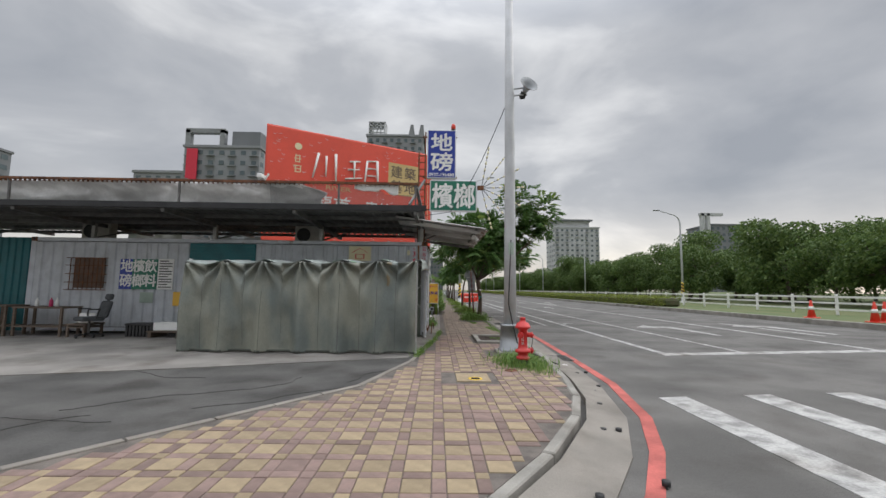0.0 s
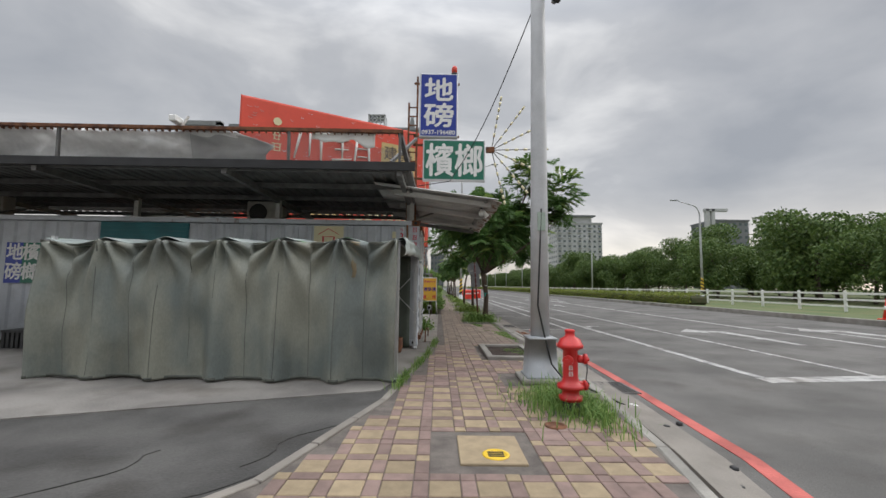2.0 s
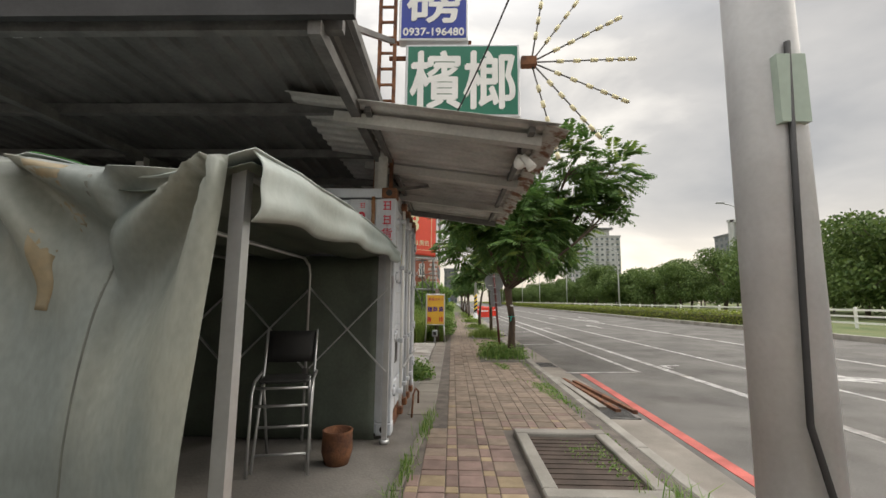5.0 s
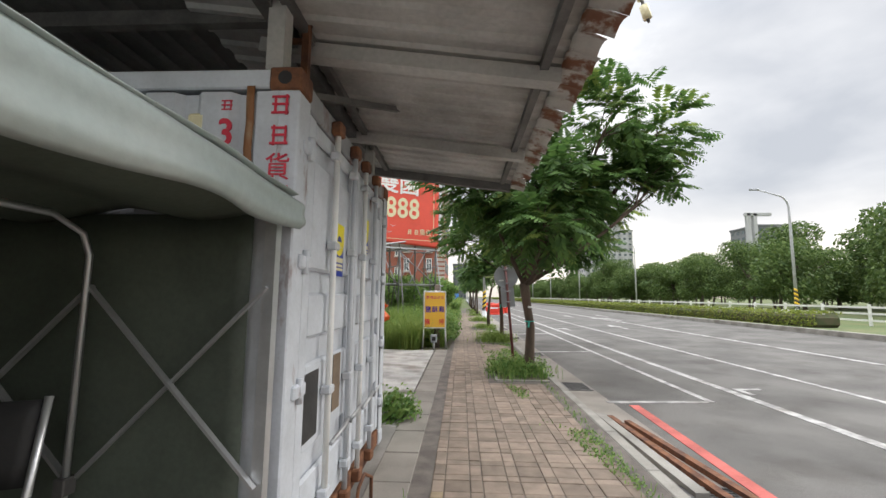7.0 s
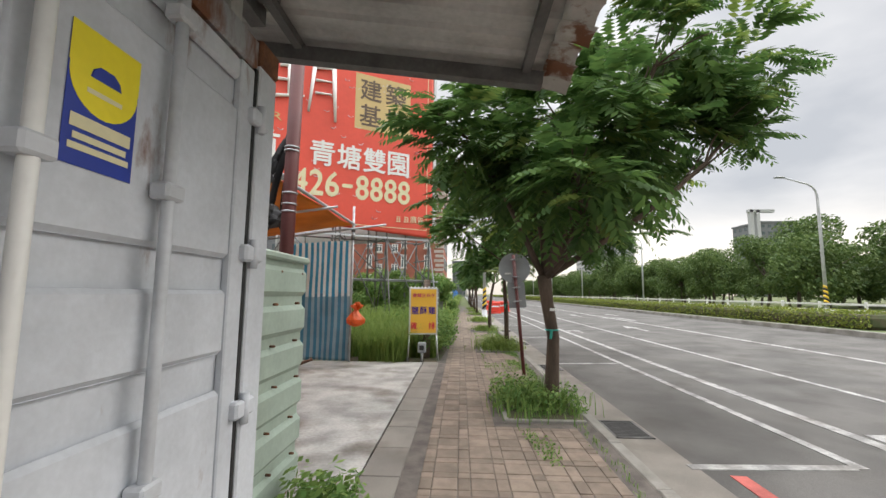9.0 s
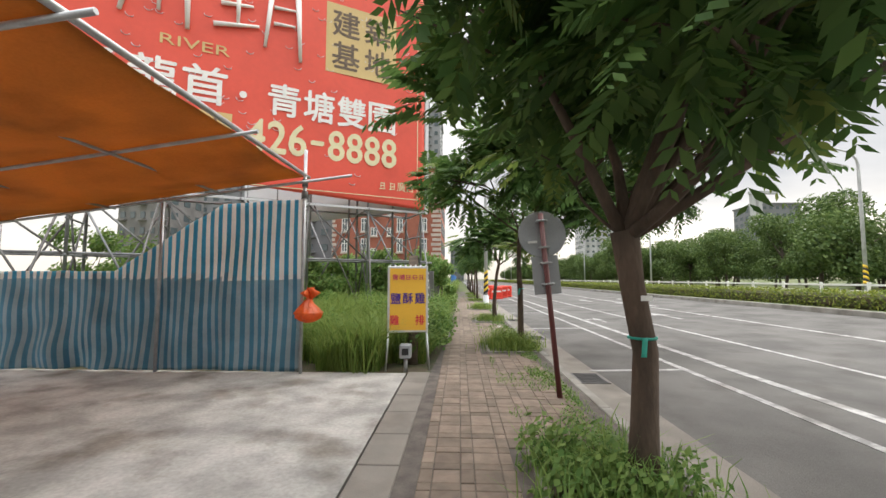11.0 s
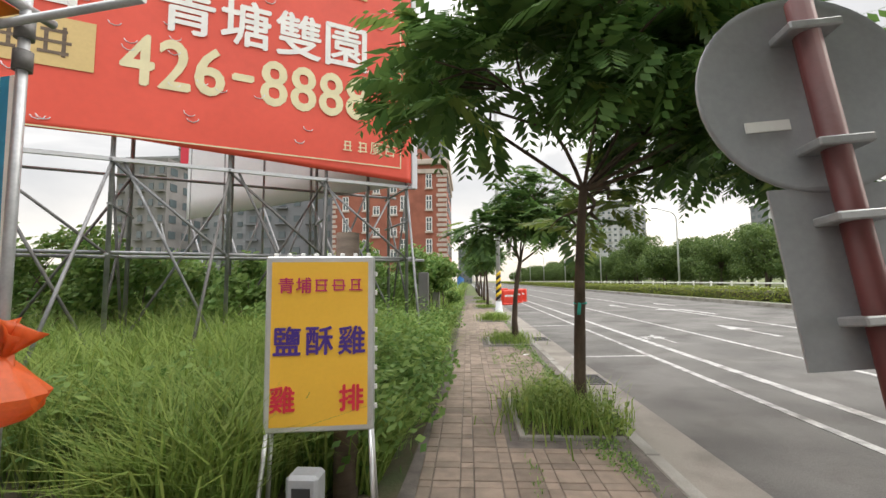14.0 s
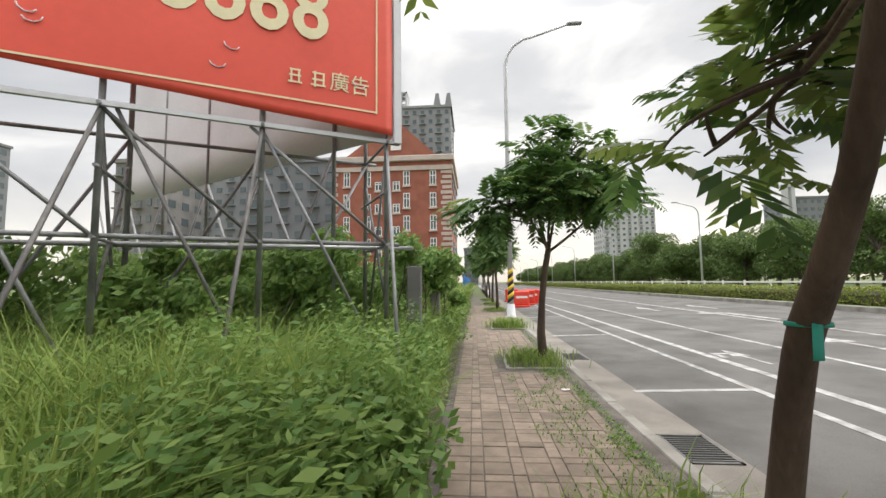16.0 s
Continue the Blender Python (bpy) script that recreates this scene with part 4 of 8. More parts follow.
bm = B(); sheet(bm, lambda u, v: Vector((-0.2 + 0.4 * u, 0.06 + 0.035 * v - 0.03 * math.sin(math.pi * u), 0.82 + 0.27 * v)), 8, 4, 0.012); part("backrest", bm, M["black"], t, "dark fabric backrest")
bm = B(); box(bm, -0.19, 0.19, -0.24, 0.04, 0.69, 0.72, 0.01); part("seat", bm, M["hyd_dark"], t)
for y, z in ((-0.18, 0.12), (-0.12, 0.32), (-0.26, 0.52), (0.12, 0.25), (-0.27, 0.66)):
    bm = B(); tube(bm, (-0.2, y, z), (0.2, y, z), 0.011, n=8); part("cross_bar", bm, M["alum"], t)
bm = B(); lathe(bm, [(0.10, 0), (0.13, 0.1), (0.125, 0.25), (0.13, 0.27), (0.11, 0.27), (0.10, 0.2)], 18)
p = solid("clay_pot", bm, M["rust"], "brown-red pot standing in the tent entrance", "pot"); p.location = (0.02, 11.5, 0.004)

# ---------------------------------------------------------------- container
CX, CY0, CY1, CZ0, CZ1, CXL = 0.385, 12.10, 14.46, 0.06, 2.56, -10.35
t = thing("container", (0, 0, 0), "old pale grey shipping container with rust stains and lock rods", "container")
bm = B()
corrugated(bm, (CXL + 0.1, CY0 + 0.03, CZ0 + 0.12), (1, 0, 0), (0, 0, 1), (0, -1, 0), CX - CXL - 0.2, CZ1 - CZ0 - 0.24, 0.28, 0.034)
part("front_wall", bm, M["cont_b"], t, "corrugated steel long wall")
bm = B(); corrugated(bm, (CXL + 0.1, CY1 - 0.03, CZ0 + 0.12), (1, 0, 0), (0, 0, 1), (0, 1, 0), CX - CXL - 0.2, CZ1 - CZ0 - 0.24, 0.28, 0.034); part("rear_wall", bm, M["cont"], t)
bm = B(); box(bm, CXL + 0.05, CX - 0.06, CY0 + 0.06, CY1 - 0.06, CZ1 - 0.06, CZ1 - 0.03); part("roof", bm, M["cont"], t)
bm = B(); box(bm, CXL, CXL + 0.06, CY0 + 0.05, CY1 - 0.05, CZ0 + 0.1, CZ1 - 0.06); part("end_wall", bm, M["cont"], t)
bm = B(); box(bm, CXL + 0.05, CX - 0.06, CY0 + 0.06, CY1 - 0.06, CZ0, CZ0 + 0.12); part("floor_frame", bm, M["steel_dark"], t)
for y in (CY0, CY1 - 0.06):
    for z in (CZ0, CZ1 - 0.10):
        bm = B(); box(bm, CXL + 0.15, CX - 0.15, y, y + 0.06, z, z + 0.10, 0.008); part("side_rail", bm, M["cont"], t)
for x in (CXL, CX - 0.15):
    for y in (CY0 - 0.003, CY1 - 0.147):
        bm = B(); box(bm, x, x + 0.15, y, y + 0.15, CZ0 + 0.1, CZ1 - 0.11, 0.008); part("corner_post", bm, M["cont"], t)
        for z in (CZ0 - 0.02, CZ1 - 0.11):
            bm = B(); box(bm, x - 0.004, x + 0.156, y - 0.006, y + 0.156, z, z + 0.118, 0.01); c = part("corner_casting", bm, M["rust"] if z > 1 else M["cont"], t)
            bm = B(); tube(bm, (x + 0.075, y - 0.008, z + 0.06), (x + 0.075, y + 0.01, z + 0.06), 0.035, n=12); part("casting_hole", bm, M["black"], c)
bm = B(); box(bm, CX - 0.12, CX - 0.01, CY0 + 0.15, CY1 - 0.15, CZ1 - 0.14, CZ1 - 0.005, 0.01); part("door_header", bm, rusty("door_header_paint", (0.33, 0.34, 0.36), amount=0.6), t, "rust-stained door header")
bm = B(); box(bm, CX - 0.14, CX - 0.005, CY0 + 0.15, CY1 - 0.15, CZ0 - 0.01, CZ0 + 0.13, 0.01); part("door_sill", bm, M["rust"], t, "rusty door sill")
for k, (y0, y1) in enumerate(((CY0 + 0.17, 13.225), (13.255, CY1 - 0.17))):
    bm = B(); box(bm, CX - 0.09, CX - 0.045, y0, y1, CZ0 + 0.15, CZ1 - 0.15)
    d = part("door", bm, M["cont"], t, "pale grey container door leaf with pressed panels")
    for y in (y0, y1 - 0.10):
        bm = B(); box(bm, CX - 0.045, CX - 0.012, y, y + 0.10, CZ0 + 0.15, CZ1 - 0.15, 0.006); part("stile", bm, M["cont"], d)
    for z0, z1 in ((CZ0 + 0.15, 0.52), (0.65, 1.10), (1.23, 1.47), (1.59, 2.20), (2.31, CZ1 - 0.15)):
        bm = B(); box(bm, CX - 0.045, CX - 0.016, y0 + 0.098, y1 - 0.098, z0, z1, 0.016); part("pressed_panel", bm, M["cont"], d)
    for y in ((y1 - 0.004,) if k == 0 else (y0 - 0.014, y1 - 0.004)):
        bm = B(); box(bm, CX - 0.06, CX - 0.008, y, y + 0.018, CZ0 + 0.14, CZ1 - 0.14); part("gasket", bm, M["black"], d, "black rubber seal")
    for fy, y in ((0.26, (12.65, 13.40)[k]), (0.76, (13.07, 13.79)[k])):
        bm = B(); tube(bm, (CX + 0.022, y, CZ0 + 0.06), (CX + 0.022, y, CZ1 - 0.06), 0.018, n=12); r = part("lock_rod", bm, M["white"] if fy < 0.5 else M["cont_b"], d, "white painted lock rod")
        for z in (0.36, 0.92, 1.75, 2.30):
            bm = B(); box(bm, CX - 0.012, CX + 0.048, y - 0.04, y + 0.04, z - 0.025, z + 0.025, 0.008); part("rod_bracket", bm, M["cont_b"], r)
        for z in (CZ0 + 0.05, CZ1 - 0.13):
            bm = B(); box(bm, CX - 0.01, CX + 0.055, y - 0.05, y + 0.05, z, z + 0.085, 0.01); part("cam", bm, M["rust"], r, "rusty cam")
        z = 0.62
        bm = B(); pipe(bm, [(CX + 0.05, y, z), (CX + 0.065, y + (0.20 if fy < 0.5 else -0.02), z + 0.03), (CX + 0.06, y + (0.32 if fy < 0.5 else 0.24), z + 0.045)], 0.013); part("handle", bm, M["steel"], r)
    for z in (0.45, 1.0, 1.62, 2.2):
        y = y0 - 0.03 if k == 0 else y1 + 0.03
        bm = B(); box(bm, CX - 0.03, CX + 0.02, y - 0.07, y + 0.07, z - 0.035, z + 0.035, 0.01); tube(bm, (CX + 0.012, y, z - 0.06), (CX + 0.012, y, z + 0.06), 0.018, n=8); part("hinge", bm, M["cont"], d)
# stickers and lettering on the container
def sticker(y, z):
    s = thing("sticker", (CX - 0.0145, y, z), "yellow and blue notice sticker on the container door", "sticker", "door stickers")
    bm = B(); box(bm, 0, 0.0015, -0.10, 0.10, -0.17, 0.17); part("backing", bm, M["blue_sign"], s)
    bm = B(); box(bm, 0.0015, 0.0025, -0.10, 0.10, 0.07, 0.17); tube(bm, (0.0012, 0, 0.06), (0.0028, 0, 0.06), 0.098, n=28); part("yellow_disc", bm, mat("sticker_yellow", (0.85, 0.72, 0.02), 0.4, 0.08, 3, 40, 0), s, "yellow disc")
    bm = B(); lathe(bm, [(0.045, 0), (0.04, 0.02), (0.02, 0.035)], 12, (0, 0, 0))
    o = part("emblem", bm, M["blue_sign"], s, "dark emblem"); o.matrix_basis = pose(0.003, 0, 0.055) @ Matrix.Diagonal((0.01, 1, 1, 1))
    bm = B()
    for z0, w, h in ((-0.065, 0.085, 0.016), (-0.10, 0.075, 0.008), (-0.125, 0.085, 0.008), (0.02, 0.05, 0.006)):
        box(bm, 0.0028, 0.0036, -w, w, z0 - h, z0 + h)
    part("lettering", bm, M["cream"], s, "pale lettering bars")
    return s


sticker(12.87, 1.75); sticker(13.59, 1.92)
bm = B(); box(bm, CX - 0.015, CX - 0.0135, 12.37, 12.58, 0.70, 1.05)
solid("dark_patch", bm, M["hyd_dark"], "dark worn plate on the container door", "plate")
bm = B(); box(bm, CX - 0.015, CX - 0.011, 12.84, 12.99, 0.74, 1.085)
solid("wood_patch", bm, mat("patch_brown", (0.22, 0.16, 0.11), 0.8, 0.4, 6, 40, 0.1), "brown taped patch on the container door", "patch")
for k, c in enumerate("貨櫃"):
    red = letters("red_lettering", c, 0.15, M["scarlet"], None, pose(0.295, CY0 - 0.009, 2.064 - 0.153 * k, 90, 0, 0), 1, 0.0, fit=(0.115, 0.13))
    tagged(red, "red painted character on the container post", "lettering", "red lettering")
for k in range(2):
    bm = B(); glyphs(bm, pose(0.295, CY0 - 0.009, 2.37 - 0.153 * k, 90, 0, 0), 1, 0.11, 0.135, 11 + k)
    solid("red_lettering", bm, M["scarlet"], "red painted character on the container post", "lettering", group="red lettering")
for x0, x1, z0, z1 in ((0.125, 0.165, 1.45, 2.47), (0.22, 0.232, 1.9, 2.44)):
    bm = B(); sheet(bm, lambda u, v: Vector((x0 + (x1 - x0) * u + 0.008 * noise.noise((0, v * 9, x0)), CY0 - 0.0055, z0 + (z1 - z0) * v)), 2, 16, 0.001)
    solid("rust_run", bm, rusty("rust_run_paint", (0.40, 0.27, 0.16), (0.24, 0.10, 0.035), 0.85), "brown rust run down the container wall", "rust stain", group="rust runs")
bm = B(); glyphs(bm, pose(0.03, CY0 - 0.008, 2.37, 90, 0, 0), 1, 0.06, 0.16, 5, True)
l0 = solid("small_red_lettering", bm, M["scarlet"], "small red painted character on the container wall", "lettering")
n38 = letters("container_number", "3\n8", 0.19, M["scarlet"], None, pose(0.03, CY0 - 0.008, 2.13, 90, 0, 0), 0.9, 0.004)
tagged(n38, "red painted number on the container wall", "number")
bm = B(); box(bm, -0.04, 0.04, -0.012, 0.0, -0.07, 0.07, 0.01)
tagn = solid("beige_box", bm, M["cream"], "small beige box screwed to the container", "box"); tagn.location = (-0.12, CY0 + 0.002, 2.26)

# ---------------------------------------------------------------- shed roof over the container
RX0, RX1, RY0, RY1 = -16.0, 0.30, 10.1, 14.7
t = thing("shed_roof", (0, 0, 0), "dark corrugated metal shed roof on steel beams above the container", "roof")
bm = B(); corrugated(bm, (RX0, RY0, 3.14), (1, 0, 0), (0, 1, -0.01), (0, 0, 1), RX1 - RX0, RY1 - RY0, 0.19, 0.03); part("roof_sheet", bm, M["roof_dark"], t, "dark corrugated roofing")
for k in range(5):
    y = RY0 + 0.1 + k * 1.1
    bm = B(); bar(bm, (RX0, y, 3.07 - 0.011 * k), (RX1, y, 3.07 - 0.011 * k), 0.06, 0.09); part("purlin", bm, M["steel_dark"], t)
for x in (-15, -12.2, -8.9, -5.55, -2.6, 0.15):
    bm = B(); bar(bm, (x, RY0, 3.0), (x, RY1, 2.95), 0.08, 0.10); part("rafter", bm, M["steel_dark"], t)
    bm = B(); bar(bm, (x, 12.35, 2.53), (x, 12.35, 2.98), 0.09, 0.09); part("post", bm, M["zinc"], t)
    bm = B(); bar(bm, (x, 12.4, 2.6), (x + 0.5, 13.4, 2.96), 0.04, 0.04); part("brace", bm, M["steel_dark"], t)
for x in (-15, -12.2):
    bm = B(); bar(bm, (x, 10.3, 0.0), (x, 10.3, 3.0), 0.10, 0.10); part("tall_post", bm, M["zinc"], t)
bm = B(); bar(bm, (RX0, RY0 - 0.02, 3.68), (RX1 - 0.1, RY0 - 0.02, 3.66), 0.07, 0.05)
for k in range(150):
    x = RX0 + 0.1 + k * 0.108
    box(bm, x, x + 0.012, RY0 - 0.05, RY0, 3.60, 3.66)
part("top_rail", bm, M["rust"], t, "rusty top rail with hooks")
bm = B(); bar(bm, (RX0, RY0 - 0.03, 3.10), (RX1 + 0.1, RY0 - 0.03, 3.10), 0.05, 0.13); part("eave_trim", bm, M["black_net"], t, "black eave trim")
for x in (-13, -9, -5.2, -1.6, 0.15):
    bm = B(); bar(bm, (x, RY0, 3.1), (x, RY0 - 0.02, 3.68), 0.04, 0.04); part("rail_post", bm, M["steel_dark"], t)
bm = B(); bar(bm, (0.15, RY0, 3.64), (0.28, 12.3, 3.2), 0.07, 0.09); bar(bm, (0.0, RY0 + 0.1, 3.2), (0.28, 12.25, 4.35), 0.05, 0.05); part("end_brace", bm, M["steel_dark"], t, "dark steel brace at the roof end")


def torn(u, v):
    x = RX0 + (-1.75 - 0.6 * v + 0.3 * noise.noise((v * 2.5, 0, 9)) - RX0) * u
    z = 3.16 + (0.50 - 0.02 * math.sin(x * 1.3)) * v
    return Vector((x, RY0 + 0.30 - 0.25 * v + 0.09 * noise.noise((x * 1.2, v * 2, 4)) + 0.05 * noise.noise((x * 5, v * 4, 1)), z))


bm = B(); sheet(bm, torn, 200, 10, 0.003); part("torn_tarp", bm, M["silver_tarp"], t, "torn silver tarpaulin along the roof edge")
bm = B(); sheet(bm, lambda u, v: Vector((-1.25 + 1.0 * u, RY0 + 0.02 + 0.04 * noise.noise((u * 3, v, 5)), 3.66 - (0.13 + 0.12 * noise.noise((u * 4, 0, 2)) + 0.10 * u) * v - 0.02 * math.sin(u * 7))), 18, 4, 0.003); part("torn_sheet", bm, M["white"], t, "torn white plastic hanging from the rail")

def film(u, v):
    x = -3.2 + 3.25 * u
    low = 3.17
    top = 3.64 if u < 0.74 else 3.64 - 0.22 * min(1, (u - 0.74) / 0.08) + 0.02 * noise.noise((u * 40, 0, 3))
    return Vector((x, RY0 + 0.16 - 0.10 * v + 0.03 * noise.noise((x * 2, v * 3, 8)), low + (top - low) * v))


bm = B(); sheet(bm, film, 70, 8, 0.0); part("clear_film", bm, M["film"], t, "thin cloudy plastic film below the rail")

cctv = thing("security_camera", (-3.35, 10.08, 3.70), "small white security camera on the rusty rail", "camera")
bm = B(); box(bm, -0.06, 0.06, -0.16, 0.08, 0.02, 0.12, 0.015); part("body", bm, M["white"], cctv)
bm = B(); bar(bm, (0.05, 0.02, 0), (0.14, 0.02, 0.16), 0.03, 0.03); part("arm", bm, M["white"], cctv)
ac = thing("air_conditioner", (-3.15, 13.1, 2.53), "grimy outdoor air-conditioner unit on the container roof", "air conditioner")
bm = B(); box(bm, -0.40, 0.40, -0.15, 0.15, 0.04, 0.56, 0.02); part("casing", bm, M["ac_white"], ac)
bm = B(); lathe(bm, [(0.2, 0), (0.2, 0.012), (0.17, 0.014), (0.05, 0.006)], 24); o = part("fan_grille", bm, M["black"], ac); o.matrix_basis = pose(-0.14, -0.15, 0.30, 90, 0, 0)
for x in (-0.3, 0.3):
    bm = B(); box(bm, x - 0.03, x + 0.03, -0.15, 0.15, 0, 0.04); part("foot", bm, M["steel_dark"], ac)
ac2 = copy_thing(ac, pose(-9.2, 12.9, 2.53))

# awning over the pavement
t = thing("awning", (0, 0, 0), "corrugated zinc awning over the container doors with a rusty ragged edge", "awning")
A0, A1 = Vector((0.05, 0, 3.02)), Vector((1.86, 0, 2.79))
au = (A1 - A0).normalized()
bm = B()
corrugated(bm, (A0.x - 0.45, 11.0, A0.z + 0.06), (0, 1, 0), au, (0.13, 0, 1), 4.1, (A1 - A0).length + 0.45, 0.17, 0.022, 0.003)
part("sheet", bm, M["zinc"], t, "stained corrugated zinc sheet")
bm = B()
for k in range(25):
    y = 11.0 + k * 0.167
    l = 0.16 + 0.05 * random.random()
    p = A1 + au * 0.0
    m = Matrix.Translation((p.x - 0.12, y, p.z - 0.012))
    sheet(bm, lambda u, v: m @ Vector((l * u * 0.9, 0.165 * v, 0.022 * math.sin(math.pi * v) - 0.035 * u * u - 0.1 * 0.13 * u)), 3, 4, 0.003)
part("ragged_edge", bm, M["rust_edge"], t, "rusty ragged sheet edge")
for y in (11.25, 12.55, 13.9, 15.0):
    bm = B(); bar(bm, A0 + Vector((-0.1, y, -0.06)), A1 + Vector((-0.12, y, -0.06)), 0.10 if y < 13 else 0.07, 0.09); part("rafter", bm, M["zinc"] if y < 14 else M["steel_dark"], t)
for f in (0.12, 0.88):
    p = A0.lerp(A1, f)
    bm = B(); bar(bm, (p.x, 11.1, p.z - 0.03), (p.x, 15.05, p.z - 0.03), 0.05, 0.05); part("purlin", bm, M["steel_dark"], t)
for y in (12.2, 14.3):
    bm = B(); bar(bm, (0.22, y, 2.5), (0.22, y, 3.1), 0.09, 0.09); part("post", bm, M["zinc"], t)
lampc = thing("bulb_lamp", (1.59, 11.45, 2.765), "white floodlight hanging under the awning", "lamp")
bm = B(); tube(bm, (0, 0, 0), (0, 0, -0.07), 0.02); part("holder", bm, M["black"], lampc)
bm = B(); lathe(bm, [(0.02, -0.07), (0.04, -0.10), (0.055, -0.14), (0.05, -0.18), (0.02, -0.2)], 14); tube(bm, (0.02, -0.05, -0.1), (0.1, -0.08, -0.22), 0.03, 0.045, 10); part("bulb", bm, M["white"], lampc)

# ---------------------------------------------------------------- sign tower
SY = 12.35
t = thing("sign_tower", (0, 0, 0), "rusty angle-steel ladder frame that carries the shop signs", "sign frame")
for x, y in ((0.10, SY + 0.05), (0.28, SY + 0.05)):
    bm = B(); bar(bm, (x, y, 2.56), (x, y, 5.2 if x < 0.2 else 5.8), 0.04, 0.04); part("upright", bm, M["rust"], t)
for k in range(12):
    z = 2.9 + k * 0.2
    bm = B(); bar(bm, (0.10, SY + 0.05, z), (0.28, SY + 0.05, z), 0.025, 0.025); part("rung", bm, M["rust"], t)
for z in (3.55, 4.3, 4.5, 5.7):
    bm = B(); bar(bm, (0.2, SY + 0.16, z), (1.2, SY + 0.16, z), 0.04, 0.04); part("cross_bar", bm, M["rust"], t)


def sign_box(name, x0, x1, z0, z1, colour, label):
    s = thing(name, (0, SY, 0), label, "sign")
    bm = B(); box(bm, x0, x1, 0.0, 0.14, z0, z1, 0.01); part("box", bm, M["alum"], s)
    bm = B(); box(bm, x0 + 0.03, x1 - 0.03, -0.006, 0.0, z0 + 0.03, z1 - 0.03); part("face", bm, colour, s)
    return s


s = sign_box("blue_sign", 0.33, 1.16, 4.43, 5.86, M["blue_sign"], "blue light-box sign with white characters and a phone number")
letters("lettering", "地", 0.62, M["white"], s, pose(0.745, -0.009, 5.50, 90, 0, 0), 1, 0.014, fit=(0.60, 0.50))
letters("lettering", "磅", 0.62, M["white"], s, pose(0.745, -0.009, 4.92, 90, 0, 0), 1, 0.014, fit=(0.62, 0.52))
letters("phone_number", "0937-196480", 0.135, M["white"], s, pose(0.745, -0.009, 4.535, 90, 0, 0), 1, 0.003, fit=(0.72, 0.095))
s = sign_box("green_sign", 0.42, 1.76, 3.48, 4.38, M["green_sign"], "green light-box sign with white characters")
letters("lettering", "檳榔", 0.68, M["white"], s, pose(1.09, -0.009, 3.93, 90, 0, 0), 1, 0.014, fit=(1.2, 0.70))
b = thing("beacon", (1.08, SY + 0.07, 5.86), "red warning beacon on top of the blue sign", "beacon")
bm = B(); lathe(bm, [(0.07, 0), (0.07, 0.04)], 14); part("base", bm, M["hyd_dark"], b)
bm = B(); lathe(bm, [(0.06, 0.04), (0.065, 0.15), (0.04, 0.2), (0.01, 0.21)], 14); part("dome", bm, M["red_plastic"], b)
st = thing("star_lamp", (1.90, SY + 0.05, 4.18), "burst of thin rods with bulbs beside the green sign", "neon star")
bm = B(); box(bm, -0.12, 0.06, -0.05, 0.05, -0.06, 0.06, 0.01); part("hub", bm, M["rust"], st)
for k in range(7):
    a = radians(80 - k * 26)
    d = Vector((math.cos(a), 0, math.sin(a)))
    bm = B(); tube(bm, d * 0.05, d * 1.24, 0.010, 0.008, 6); r = part("rod", bm, M["steel_dark"], st)
    for q in (0.3, 0.5, 0.7, 0.88, 1.02, 1.14):
        bm = B(); tube(bm, d * q, d * (q + 0.08), 0.024, n=6); part("bulb", bm, M["cream"], r, "pale bulb")
cab = B(); pipe(cab, [Vector((2.12, 9.4, 5.3)).lerp(Vector((1.0, 12.3, 3.45)), k / 12) - Vector((0, 0, 0.25 * math.sin(math.pi * k / 12))) for k in range(13)], 0.008)
pipe(cab, [Vector((1.0, 12.3, 3.45)).lerp(Vector((0.25, 12.4, 3.35)), k / 4) for k in range(5)], 0.008)
solid("overhead_cable", cab, M["black"], "thin black cable from the pole to the sign tower", "cable")

# ---------------------------------------------------------------- things before the container wall
WY = CY0 - 0.012
sh = thing("roller_shutter", (0, 0, 0), "teal roller shutter in the container wall", "shutter")
bm = B(); box(bm, -6.05, -4.28, WY - 0.02, WY + 0.03, 1.2, 2.44); part("backing", bm, M["teal"], sh)
for k in range(14):
    bm = B(); box(bm, -6.03, -4.30, WY - 0.035, WY - 0.02, 1.25 + k * 0.085, 1.30 + k * 0.085); part("slat", bm, M["teal"], sh)


def notice(name, x0, x1, z0, z1, m, label):
    s = thing(name, (0, 0, 0), label, "sign")
    bm = B(); box(bm, x0, x1, WY - 0.025, WY - 0.01, z0, z1, 0.004); part("board", bm, m, s)
    return s


s = notice("wall_sign", -7.88, -6.88, 1.18, 1.99, M["green_sign"], "blue and green wall sign with white characters")
bm = B(); box(bm, -7.88, -7.55, WY - 0.0265, WY - 0.025, 1.18, 1.99); part("blue_half", bm, M["blue_sign"], s, "blue half")
for k, c in enumerate("地檳飲磅榔料"):
    letters("lettering", c, 0.36, M["white"], s, pose(-7.70 + 0.32 * (k % 3), WY - 0.028, 1.78 - 0.39 * (k // 3), 90, 0, 0), 0.95, 0.008)
s = notice("price_list", -6.87, -6.45, 1.18, 2.0, M["white"], "white notice board with small print")
bm = B()
for k in range(11):
    box(bm, -6.83, -6.49 - 0.1 * (k % 3 == 1), WY - 0.027, WY - 0.025, 1.23 + k * 0.07, 1.26 + k * 0.07)
part("print", bm, M["hyd_dark"], s, "lines of small dark print")
s = notice("orange_sign", -6.42, -6.22, 0.75, 1.12, M["yellow"], "small orange notice on the container")
